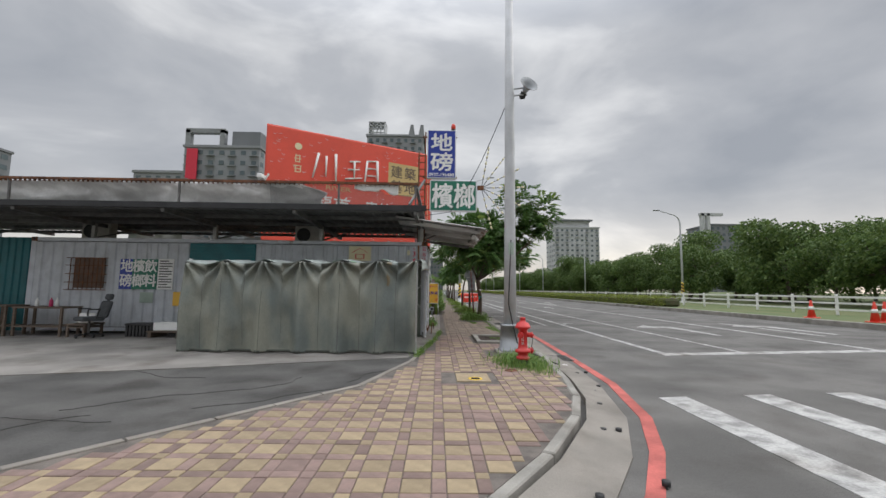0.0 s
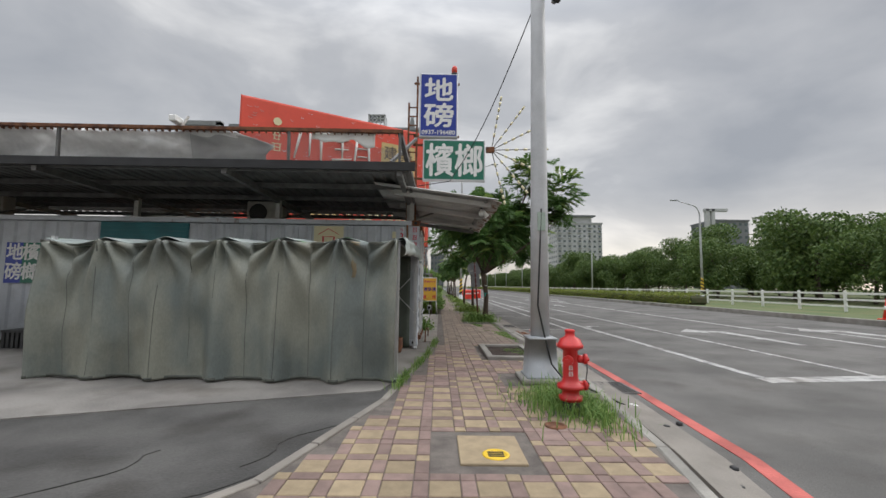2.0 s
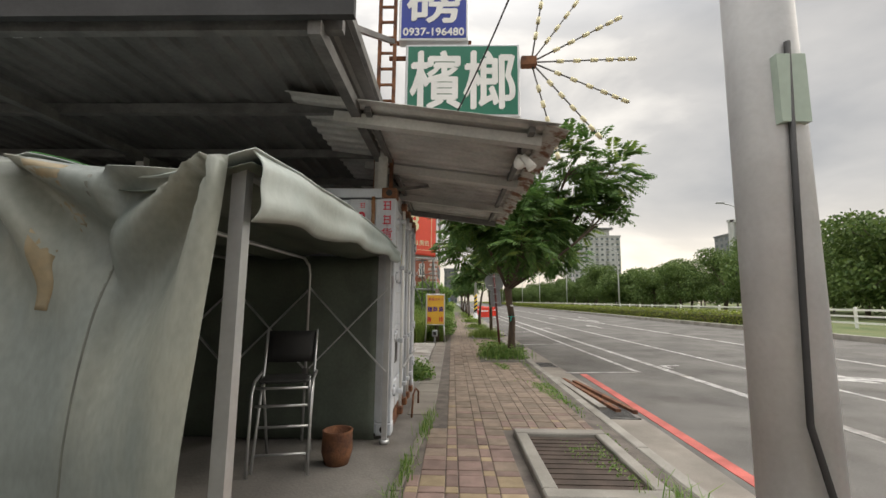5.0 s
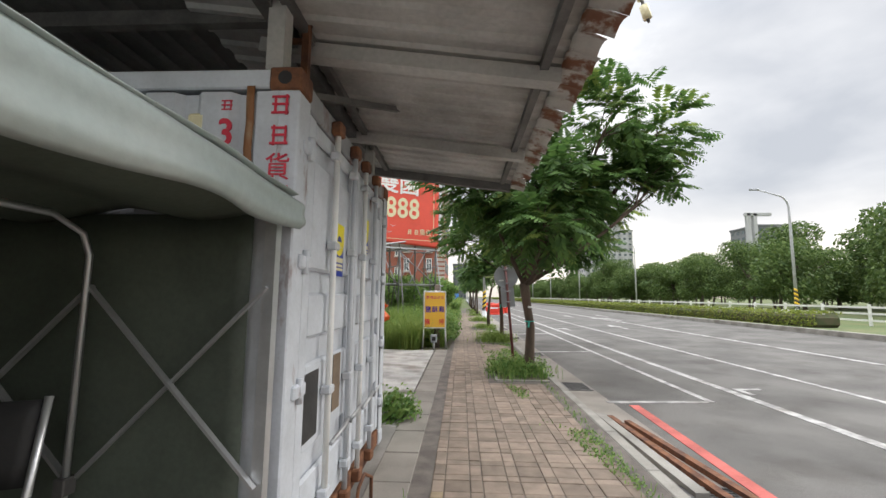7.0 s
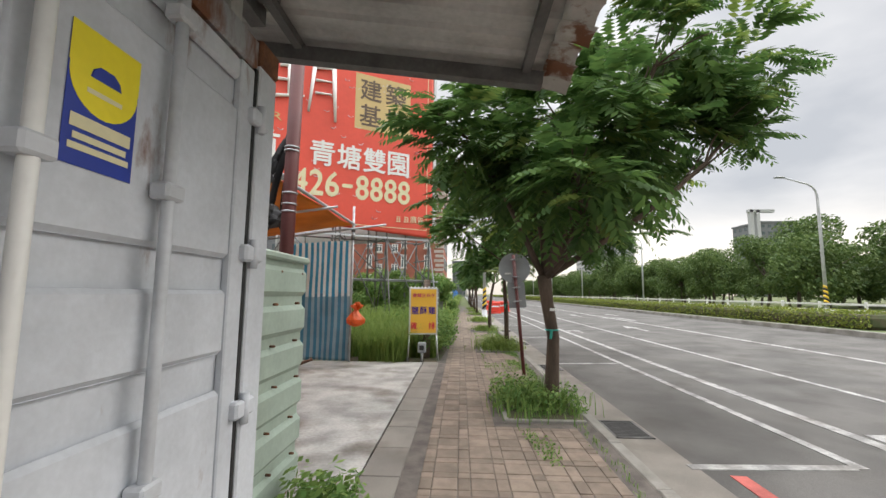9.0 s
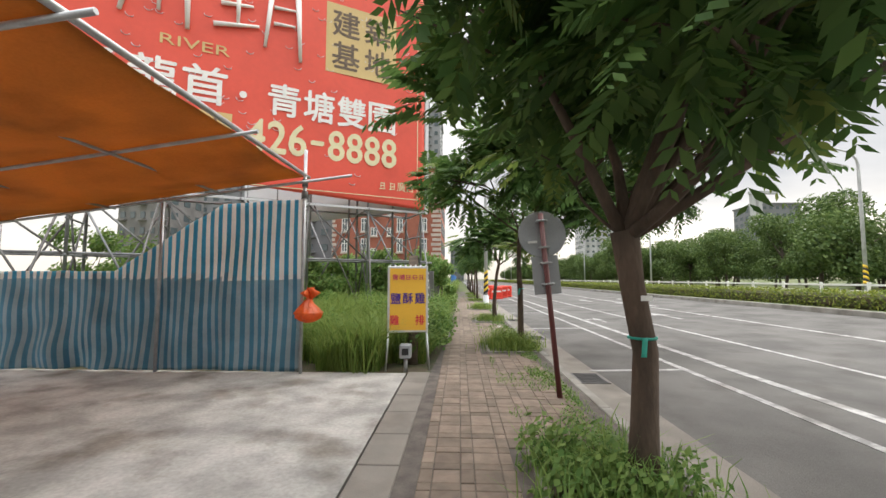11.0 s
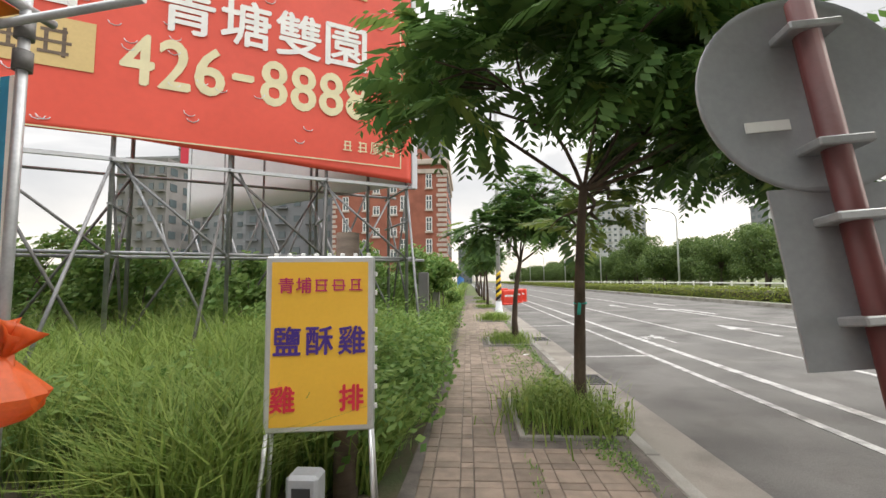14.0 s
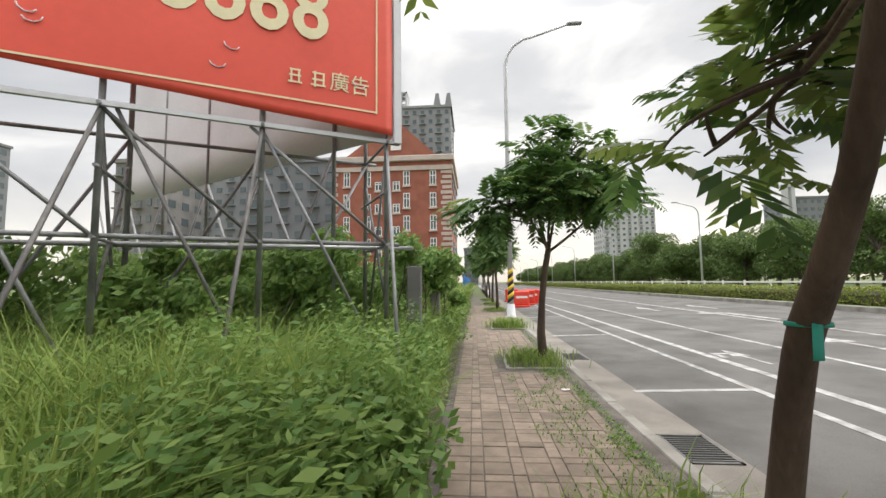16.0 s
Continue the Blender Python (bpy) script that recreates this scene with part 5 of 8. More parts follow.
s = notice("pale_notice", -7.3, -6.95, 0.82, 1.1, M["green_panel"], "small pale green notice on the container")
s = thing("red_emblem", (0, 0, 0), "white board with a red house-shaped mark on the container", "sign")
bm = B(); box(bm, -1.75, -1.15, WY - 0.02, WY - 0.008, 2.02, 2.42); part("board", bm, M["cream"], s)
bm = B()
for a, b in (((-1.66, 2.24), (-1.45, 2.37)), ((-1.45, 2.37), (-1.24, 2.24)), ((-1.58, 2.2), (-1.32, 2.2)), ((-1.56, 2.08), (-1.56, 2.2)), ((-1.34, 2.08), (-1.34, 2.2)), ((-1.58, 2.08), (-1.32, 2.08))):
    bar(bm, (a[0], WY - 0.022, a[1]), (b[0], WY - 0.022, b[1]), 0.03, 0.01)
part("mark", bm, M["scarlet"], s, "red strokes")

g = thing("window_grille", (0, 0, 0), "rusty window grille on the container wall", "grille")
bm = B(); box(bm, -9.1, -8.3, WY - 0.02, WY, 1.2, 2.0); part("backing", bm, mat("brown_board", (0.17, 0.11, 0.08), 0.8, 0.4, 3, 40, 0.1), g)
for k in range(8):
    bm = B(); tube(bm, (-9.12 + k * 0.12, WY - 0.12, 1.15), (-9.12 + k * 0.12, WY - 0.12, 2.0), 0.012); part("bar", bm, M["rust"], g)
for z in (1.15, 1.35, 1.57, 1.8, 2.0):
    bm = B(); bar(bm, (-9.25, WY - 0.12, z), (-8.15, WY - 0.12, z), 0.02, 0.02); bar(bm, (-9.12, WY - 0.12, z), (-9.12, WY, z), 0.02, 0.02); part("cross_bar", bm, M["rust"], g)


def desk(x, y, w, h=0.72):
    d = thing("work_table", (x, y, 0.004), "worn brown wooden work table by the container", "table")
    bm = B(); box(bm, -w / 2, w / 2, -0.3, 0.3, h - 0.04, h, 0.006); part("tabletop", bm, M["wood"], d)
    for sx in (-1, 1):
        for sy in (-1, 1):
            bm = B(); box(bm, sx * (w / 2 - 0.05) - 0.025, sx * (w / 2 - 0.05) + 0.025, sy * 0.26 - 0.025, sy * 0.26 + 0.025, 0, h - 0.04); part("leg", bm, M["wood"], d)
    bm = B(); box(bm, -w / 2 + 0.05, w / 2 - 0.05, -0.28, 0.28, 0.22, 0.25); part("shelf", bm, M["wood"], d)
    return d


desk(-9.2, 11.55, 1.25)
desk(-10.25, 11.5, 0.7, 0.75)
d = desk(-8.15, 11.45, 0.5, 0.32)
for x, c in ((-9.45, M["white"]), (-9.1, M["magenta"]), (-8.95, M["white"])):
    bm = B(); lathe(bm, [(0.04, 0), (0.045, 0.09), (0.035, 0.16), (0.015, 0.18), (0.015, 0.22)], 12)
    o = solid("bottle", bm, c, "small plastic bottle on the work table", "bottle", group="bottles on the table"); o.location = (x, 11.5, 0.724)
ch = thing("office_chair", (-7.85, 11.2, 0.004), "worn dark grey office chair before the container", "chair", rz=-30)
bm = B()
for k in range(5):
    a = radians(72 * k); bar(bm, (0, 0, 0.1), (0.28 * math.cos(a), 0.28 * math.sin(a), 0.06), 0.04, 0.03); tube(bm, (0.28 * math.cos(a), 0.28 * math.sin(a) - 0.02, 0.03), (0.28 * math.cos(a), 0.28 * math.sin(a) + 0.02, 0.03), 0.03, n=8)
part("base", bm, M["black"], ch)
bm = B(); tube(bm, (0, 0, 0.08), (0, 0, 0.40), 0.03); part("gas_lift", bm, M["steel_dark"], ch)
grey = mat("chair_fabric", (0.075, 0.08, 0.085), 0.9, 0.3, 6, 80, 0.2)
bm = B(); box(bm, -0.25, 0.25, -0.25, 0.22, 0.40, 0.50, 0.03); part("seat", bm, grey, ch)
bm = B(); box(bm, -0.24, 0.24, 0.0, 0.09, 0.0, 0.42, 0.035); box(bm, -0.15, 0.15, 0.0, 0.09, 0.45, 0.60, 0.03); bar(bm, (0, 0.05, 0.3), (0, 0.05, 0.5), 0.08, 0.03)
o = part("backrest", bm, grey, ch); o.matrix_basis = pose(0, 0.2, 0.48, -14, 0, 0)
for x in (-0.28, 0.28):
    bm = B(); pipe(bm, [(x * 0.85, 0.05, 0.45), (x, 0.05, 0.6), (x, 0.08, 0.68)], 0.018); box(bm, x - 0.03, x + 0.03, -0.15, 0.1, 0.67, 0.70, 0.01); part("armrest", bm, M["black"], ch)
bm = B(); box(bm, -0.2, 0.2, -0.02, 0.02, 0, 0.25, 0.02); o = solid("white_cushion", bm, M["white"], "white cushion leaning by the office chair", "cushion"); o.matrix_basis = pose(-8.15, 11.45, 0.328, -10, 0, 0)
cr = thing("crate", (-6.75, 11.6, 0.004), "dark plastic crate with slatted sides", "crate")
for k in range(9):
    bm = B(); box(bm, -0.36 + k * 0.085, -0.31 + k * 0.085, -0.2, 0.2, 0, 0.32); part("slat", bm, M["hyd_dark"], cr)
bm = B(); box(bm, -0.38, 0.40, -0.21, 0.21, 0.28, 0.325); part("rim", bm, M["hyd_dark"], cr)
pl = thing("pallet", (-5.75, 11.55, 0.004), "low grey wooden pallet stacked by the wall", "pallet")
for k in range(5):
    bm = B(); box(bm, -0.75, 0.75, -0.3 + k * 0.13, -0.2 + k * 0.13, 0.13, 0.16); part("board", bm, M["wood"], pl)
for x in (-0.7, 0.0, 0.66):
    bm = B(); box(bm, x, x + 0.08, -0.3, 0.33, 0, 0.13); part("bearer", bm, M["wood"], pl)
bm = B(); box(bm, -0.3, 0.3, -0.15, 0.15, 0, 0.2, 0.015); o = solid("white_box", bm, M["white"], "white foam box on the pallet", "box"); o.location = (-6.1, 11.5, 0.165)
bm = B(); box(bm, -0.13, 0.13, -0.02, 0.02, 0, 0.34, 0.008); o = solid("carton_flap", bm, M["cream"], "tan cardboard leaning on the pallet", "cardboard"); o.matrix_basis = pose(-5.75, 11.75, 0.165, -12, 0, 5)
bm = B(); lathe(bm, [(0.30, 0), (0.36, 0.55), (0.39, 0.56), (0.39, 0.60), (0.34, 0.60), (0.29, 0.1)], 24); o = solid("blue_tub", bm, M["blue_bin"], "bright blue plastic tub", "tub"); o.location = (-10.8, 11.0, 0.0)
bm = B(); corrugated(bm, (-16, 12.6, 0), (1, 0, 0), (0, 0, 1), (0, -1, 0), 5.2, 2.6, 0.2, 0.03); solid("green_fence", bm, M["teal"], "dark green corrugated fence beyond the container", "fence")
bm = B(); lathe(bm, [(0.28, 0), (0.28, 0.85), (0.26, 0.87), (0.1, 0.87)], 20); o = solid("oil_drum", bm, M["green_panel"], "faded green drum at the end of the container", "drum"); o.location = (-11.3, 11.9, 0.0)

# ---------------------------------------------------------------- green panel, post, orange canopy, striped curtain
t = thing("panel_fence", (0, 0, 0), "pale green ribbed metal panel fence by the container", "fence")
PX = 0.02
bm = B(); corrugated(bm, (PX, 14.30, 0.05), (0, 0, 1), (0, 1, 0), (1, 0, 0), 1.66, 1.52, 0.27, 0.028); part("panel", bm, M["green_panel"], t)
bm = B(); box(bm, PX - 0.03, PX + 0.045, 14.30, 15.85, 1.68, 1.73, 0.012); part("cap_rail", bm, M["green_panel"], t)
for z in (0.30, 0.57, 0.84, 1.11, 1.38, 1.60):
    for k in range(4):
        y = 14.62 + k * 0.36 + 0.04 * math.sin(z * 9)
        bm = B(); tube(bm, (PX + 0.0, y, z), (PX + 0.036, y, z), 0.009, n=6); part("bolt", bm, M["rust"], t)
bm = B(); tube(bm, (PX + 0.02, 15.80, 0.92), (PX + 0.10, 15.84, 0.95), 0.012, n=6); part("rod_end", bm, M["rust"], t)
for y in (14.5, 15.75):
    bm = B(); bar(bm, (PX - 0.05, y, 0.0), (PX - 0.05, y, 1.70), 0.05, 0.05); part("post", bm, M["rust"], t)
t = thing("red_post", (-0.14, 15.82, 0.0), "dark red steel pipe post bound with wire", "post")
bm = B(); tube(bm, (0, 0, 0), (0.03, 0.05, 4.4), 0.055, n=14); part("pipe", bm, M["maroon"], t)
for z in (2.1, 2.16, 2.25, 2.6, 2.63):
    bm = B(); lathe(bm, [(0.061, z), (0.061, z + 0.012)], 14, (0.015, 0.025, 0)); part("wire", bm, M["steel"], t)

hc = thing("hanging_cloth", (-0.14, 15.82, 2.4), "torn black netting tied to the red post", "netting")
rn = random.Random(19)
for k in range(9):
    a, b2 = Vector((-0.02 * k, 0.06, 0.5 - 0.06 * k)), Vector((-0.25 - 0.11 * k, 0.25 + rn.uniform(-0.1, 0.3), -0.35 - 0.05 * (k % 4) + 0.10 * k * (k % 2)))
    sag, w = rn.uniform(0.05, 0.22), rn.uniform(0.015, 0.05)
    bm = B(); sheet(bm, lambda u, v: a.lerp(b2, u) + Vector((w * (v - 0.5), 0.02 * math.sin(9 * u + k), -sag * math.sin(math.pi * u) - w * (v - 0.5) * 1.5 + 0.02 * noise.noise((u * 8, v * 3, k)))), 14, 3, 0.003); part("strip", bm, M["black_net"], hc)
bm = B(); bmesh.ops.create_icosphere(bm, subdivisions=3, radius=0.13)
for v in bm.verts:
    v.co = Vector((v.co.x * 1.5, v.co.y, v.co.z * 0.9)) * (1 + 0.5 * noise.noise(v.co * 16)) + Vector((-0.28, 0.12, -0.32))
part("knot", bm, M["black_net"], hc)

t = thing("canopy", (0, 0, 0), "orange canvas canopy on galvanised pipes", "canopy")


def canopy(u, v):
    x = -1.12 - 5.0 * u
    y = 15.6 + 5.85 * v
    s = math.sin(math.pi * v * 3) ** 2
    return Vector((x, y, 2.93 - 0.13 * u * 5.3 - 0.10 * s * math.sin(math.pi * u) - 0.02 * abs(math.sin(math.pi * v * 3)) + 0.03 * noise.noise((x, y, 1))))


bm = B(); sheet(bm, canopy, 40, 48, 0.005); part("canvas", bm, M["orange"], t, "dirty orange canvas")
bm = B(); tube(bm, (-1.10, 15.5, 2.96), (-1.10, 21.6, 2.96), 0.028, n=10); part("edge_pipe", bm, M["steel"], t)
for v in (0.02, 0.34, 0.67, 0.99):
    bm = B(); tube(bm, Vector(canopy(0, v)) + Vector((0.25 if v < 0.9 else 0.75, 0, 0.0)), Vector(canopy(1, v)) - Vector((0, 0, 0.03)), 0.022, n=8); part("cross_pipe", bm, M["steel"], t)
for x in (-2.4, -4.1):
    bm = B(); tube(bm, (x, 15.6, 2.69 + 0.13 * (x + 2.4)), (x, 21.5, 2.69 + 0.13 * (x + 2.4)), 0.018, n=8); part("long_pipe", bm, M["steel"], t)
for x, y, h in ((-1.10, 21.45, 3.35), (-3.3, 21.45, 2.6), (-5.9, 21.45, 2.3), (-5.9, 15.7, 2.3)):
    bm = B(); tube(bm, (x, y, 0), (x, y, h), 0.026, n=10); part("pole", bm, M["steel"], t)
for z in (2.6, 2.78):
    bm = B(); lathe(bm, [(0.045, z), (0.045, z + 0.11)], 10, (-1.10, 21.45, 0)); part("clamp", bm, M["steel_dark"], t)

t = thing("striped_curtain", (0, 0, 0), "blue and white striped plastic curtain with a worn lower half", "curtain")


def stripes(u, v):
    x = -1.14 - 4.9 * u
    top = 2.60 - 0.06 * u * 5 if u < 0.25 else 2.525 - (u - 0.25) * 3.0
    y = 21.47 + 0.05 * math.sin(u * 45 + 1.5 * v) * (0.3 + 0.7 * v) + 0.03 * noise.noise((x * 2, v * 3, 2)) + 0.03 * math.sin(v * 9 + x * 3) * v
    return Vector((x, y, max(top, 1.5) * (1 - v) + 0.03 * v + 0.02 * noise.noise((x * 3, v * 2, 6))))


bm = B()
nu, nv = 304, 36
gr = [[bm.verts.new(stripes(i / nu, j / nv)) for j in range(nv + 1)] for i in range(nu + 1)]
for i in range(nu):
    for j in range(nv):
        f = bm.faces.new((gr[i][j], gr[i + 1][j], gr[i + 1][j + 1], gr[i][j + 1]))
        f.smooth = True
        zc = f.calc_center_median().z
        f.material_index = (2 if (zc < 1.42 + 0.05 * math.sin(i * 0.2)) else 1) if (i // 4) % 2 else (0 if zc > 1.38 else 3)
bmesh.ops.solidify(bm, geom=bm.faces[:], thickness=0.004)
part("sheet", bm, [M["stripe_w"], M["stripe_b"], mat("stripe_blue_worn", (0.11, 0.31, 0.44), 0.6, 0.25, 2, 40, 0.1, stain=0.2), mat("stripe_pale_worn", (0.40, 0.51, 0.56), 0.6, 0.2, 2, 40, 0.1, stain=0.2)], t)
t = thing("plastic_bag", (-0.95, 21.32, 0.74), "tied orange plastic bag hanging from the canopy pole", "bag")
bm = B(); bmesh.ops.create_icosphere(bm, subdivisions=3, radius=0.2)
for v in bm.verts:
    k = v.co.z / 0.2
    w = 1.0 if k < 0 else max(0.28, 1 - 1.0 * k)
    v.co = Vector((v.co.x * w * 1.0, v.co.y * w * 0.85, v.co.z * (1.35 if k > 0 else 0.75) + 0.16)) + Vector((1, 1, 0)) * 0.03 * noise.noise(v.co * 14)
part("sack", bm, M["bag"], t)
for a in (0, 60, 130, 200, 280):
    bm = B(); m = pose(0.02, 0, 0.36, 20, 25, a)
    sheet(bm, lambda u, v: m @ Vector(((u - 0.5) * 0.05 * (1 + 3 * v), 0.02 * math.sin(6 * u), 0.15 * v)), 4, 3, 0.002); part("knot_ear", bm, M["bag"], t)

# ---------------------------------------------------------------- yellow food sign
t = thing("food_sign", (0.425, 21.90, -0.02), "yellow light-box food sign with painted characters on a metal stand", "sign", rz=9)
bm = B(); box(bm, -0.32, 0.32, -0.02, 0.11, 0.57, 1.61, 0.008); part("box", bm, M["alum"], t, "aluminium sign box")
bm = B(); box(bm, -0.285, 0.285, -0.025, -0.02, 0.605, 1.575); part("face", bm, M["yellow"], t, "yellow face")
for k in range(3):
    bm = B(); glyphs(bm, pose(0.006 + 0.103 * k, -0.0255, 1.435, 90, 0, 0), 1, 0.088, 0.103, 21 + k); part("heading", bm, M["magenta"], t, "magenta heading stroke")
for k, c in enumerate("青埔"):
    letters("heading_character", c, 0.09, M["magenta"], t, pose(-0.20 + 0.103 * k, -0.027, 1.435, 90, 0, 0), 1.0, 0.001, fit=(0.088, 0.092))
for k, c in enumerate("鹽酥雞"):
    letters("lettering", c, 0.17, M["violet"], t, pose(-0.19 + 0.19 * k, -0.027, 1.105, 90, 0, 0), 1.0, 0.003, fit=(0.155, 0.165))
for x, c in ((-0.21, "雞"), (0.19, "排")):
    letters("lettering", c, 0.16, M["scarlet"], t, pose(x, -0.027, 0.765, 90, 0, 0), 1.0, 0.003, fit=(0.14, 0.15))
for k in range(8):
    bm = B(); box(bm, -0.29 + k * 0.08, -0.265 + k * 0.08, 0.02, 0.045, 1.61, 1.632, 0.004); part("lamp_socket", bm, M["white"], t, "small white bulb socket")
    bm = B(); box(bm, 0.32, 0.338, 0.03, 0.05, 0.68 + k * 0.115, 0.71 + k * 0.115, 0.003); part("lamp_socket", bm, M["white"], t, "small white bulb socket")
for x, y in ((-0.30, 0.0), (0.30, 0.0), (-0.30, 0.09), (0.30, 0.09)):
    bm = B(); tube(bm, (x * 1.12, y * 1.6 - (0.1 if y == 0 else 0), -0.02), (x, y, 0.6), 0.014, n=8); part("leg", bm, M["alum"], t)
bm = B(); tube(bm, (0.47, 22.3, -0.02), (0.47, 22.3, 1.78), 0.085, 0.08, 14); solid("old_post", bm, M["wood"], "weathered grey post behind the food sign", "post")
t = thing("meter_box", (0.42, 21.72, 0.0), "grey meter box on a short stand in the grass", "meter box")
bm = B(); box(bm, -0.09, 0.09, -0.07, 0.07, 0.18, 0.40, 0.02); part("case", bm, M["disc"], t)
bm = B(); box(bm, -0.05, 0.05, -0.074, -0.068, 0.24, 0.34); part("dial", bm, M["black"], t)
bm = B(); tube(bm, (0, 0, -0.02), (0, 0, 0.18), 0.03); part("stand", bm, M["steel"], t)

# ---------------------------------------------------------------- round road sign seen from behind
t = thing("road_sign", (2.42, 20.36, 0.0), "leaning road sign with grey back on a rusty maroon pole", "road sign")
PT = Vector((-0.15, 0.24, 2.22))
bm = B(); tube(bm, (0, 0, -0.05), PT, 0.032, n=14); part("pole", bm, M["maroon"], t)
ax = PT.normalized()
q = ax.to_track_quat("Z", "Y").to_matrix().to_4x4()
def on_pole(h):
    return Matrix.Translation(ax * h) @ q
base_m = on_pole(0)
up = Matrix.Rotation(math.atan2(-0.15, 2.22), 4, "Y") @ Matrix.Rotation(-math.atan2(0.24, 2.22), 4, "X")
bm = B(); m = up @ Matrix.Translation((0, 0.05, 1.98)) @ Matrix.Rotation(radians(90), 4, "X"); lathe(bm, [(0.292, -0.006), (0.30, 0.0), (0.30, 0.012), (0.285, 0.003), (0.01, 0.003)], 40); bmesh.ops.transform(bm, matrix=m, verts=bm.verts); part("disc", bm, M["disc"], t, "round plate, grey back")
bm = B(); box(bm, -0.165, 0.165, 0.042, 0.05, 1.22, 1.70, 0.0, up); part("plate", bm, M["disc"], t, "rectangular plate, grey back")
for z in (1.34, 1.60, 1.80, 2.14):
    bm = B(); box(bm, -0.07, 0.07, -0.04, 0.045, z - 0.012, z + 0.012, 0.004, up); part("bracket", bm, M["steel"], t, "steel clamp bracket")
bm = B(); box(bm, -0.19, -0.07, 0.036, 0.041, 1.87, 1.90, 0, up); part("label", bm, M["white"], t)

# ---------------------------------------------------------------- billboard on its scaffold
O = Vector((0.14, 27.95, 0))
U = Vector((-1, -0.556, 0)).normalized()
NB = Vector((U.y, -U.x, 0))
if NB.y > 0:
    NB = -NB
BW = 10.3
BM = Matrix(((-U.x, 0, NB.x, O.x), (-U.y, 0, NB.y, O.y), (0, 1, 0, 0), (0, 0, 0, 1)))
t = thing("billboard", (0, 0, 0), "large red building advertisement on a steel-pipe scaffold, its top edge slanting", "billboard")


def btop(s):
    return 10.3


def face(u, v):
    s = u * BW
    z0 = 3.50 + 0.055 * min(s, 5.0)
    z = z0 + (btop(s) - z0) * v
    return BM @ Vector((-s, z, 0.012 + 0.010 * noise.noise((s * 0.8, z * 0.8, 2)) + 0.006 * math.sin(s * 2.9) * (1 - v)))


bm = B(); sheet(bm, face, 90, 60, 0.01); part("canvas", bm, M["bill"], t, "red printed canvas")


def on_bill(s, z, lift=0.034):
    return BM @ Matrix.Translation((-s, z, lift))


bm = B(); box(bm, -0.012, 0.012, -0.0, 6.3, 0, 0.004, m=on_bill(0.24, 3.78)); box(bm, -BW + 0.4, 0, -0.012, 0.012, 0, 0.004, m=on_bill(0.24, 3.80)); part("border", bm, M["cream"], t, "thin pale border line")
for k, c in enumerate("426-8888"):
    letters("phone_digit", c, 1.0, M["cream"], t, on_bill(2.98 + 1.82 - 0.52 * k, 5.12), 1, 0.022, fit=(0.32, 0.09) if c == "-" else (0.43, 0.84))
for k, c in enumerate("青塘雙園"):
    letters("lettering", c, 1.0, M["white"], t, on_bill(4.12 - k * 0.91, 6.16), 1, 0.016, fit=(0.80, 0.86))
for k, c in enumerate("龍首"):
    letters("lettering", c, 1.0, M["white"], t, on_bill(7.05 - k * 1.08, 6.2), 1, 0.016, fit=(0.95, 0.95))
bm = B(); glyphs(bm, on_bill(8.2, 6.25), 1, 0.95, 1, 61); part("lettering_bars", bm, M["white"], t, "white character strokes")
bm = B(); tube(bm, (-5.12, 6.1, 0.07), (-5.12, 6.1, 0.075), 0.09, n=14); bmesh.ops.transform(bm, matrix=BM, verts=bm.verts); part("dot", bm, M["white"], t)
letters("lettering", "RIVER", 0.34, M["bill_gold"], t, on_bill(6.2, 7.15), 1, 0.0, fit=(1.5, 0.26))
bm = B(); box(bm, -1.05, 1.05, -1.03, 1.03, 0, 0.004, m=on_bill(2.02, 8.28)); part("gold_field", bm, M["bill_gold"], t, "gold field")
for k, c in enumerate("建築基地"):
    letters("lettering", c, 0.8, M["wood"], t, on_bill(2.5 - 0.95 * (k % 2), 8.75 - 0.95 * (k // 2), 0.041), 1, 0.012, fit=(0.78, 0.78))
bm = B(); box(bm, -0.8, 0.8, -0.40, 0.40, 0, 0.004, m=on_bill(6.15, 5.15)); part("gold_field", bm, M["bill_gold"], t)
bm = B(); glyphs(bm, on_bill(6.5, 5.15, 0.040), 2, 0.5, 0.65, 8); part("mark", bm, M["wood"], t, "dark characters on gold")
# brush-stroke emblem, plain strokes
bm = B()
for a, b, w in (((7.45, 9.1), (7.75, 7.6), 0.17), ((7.0, 9.0), (7.0, 7.8), 0.14), ((6.45, 9.2), (6.4, 7.5), 0.18), ((5.6, 8.9), (4.95, 9.0), 0.13), ((5.7, 8.4), (4.95, 8.5), 0.12), ((5.85, 7.8), (4.8, 8.0), 0.13), ((5.3, 8.95), (5.3, 7.9), 0.14), ((4.5, 9.1), (4.65, 7.5), 0.15), ((4.5, 9.1), (3.85, 9.2), 0.13), ((3.85, 9.2), (3.75, 7.3), 0.17), ((4.45, 8.65), (3.9, 8.7), 0.10), ((4.45, 8.2), (3.9, 8.25), 0.10)):
    p, q2 = BM @ Vector((-a[0], a[1], 0.075)), BM @ Vector((-b[0], b[1], 0.075))
    tube(bm, p, q2, w * 0.5, w * 0.28, 8)
part("emblem", bm, M["white"], t, "white brush-stroke emblem")
bm = B(); glyphs(bm, on_bill(8.6, 8.6), 2, 0.5, 0.6, 31, True); tube(bm, BM @ Vector((-8.6, 9.3, 0.07)), BM @ Vector((-8.6, 9.3, 0.075)), 0.2, n=20); part("small_mark", bm, M["cream"], t, "small pale mark")
letters("small_print", "廣告", 0.30, M["cream"], t, on_bill(0.62, 4.13), 0.95, 0.0)
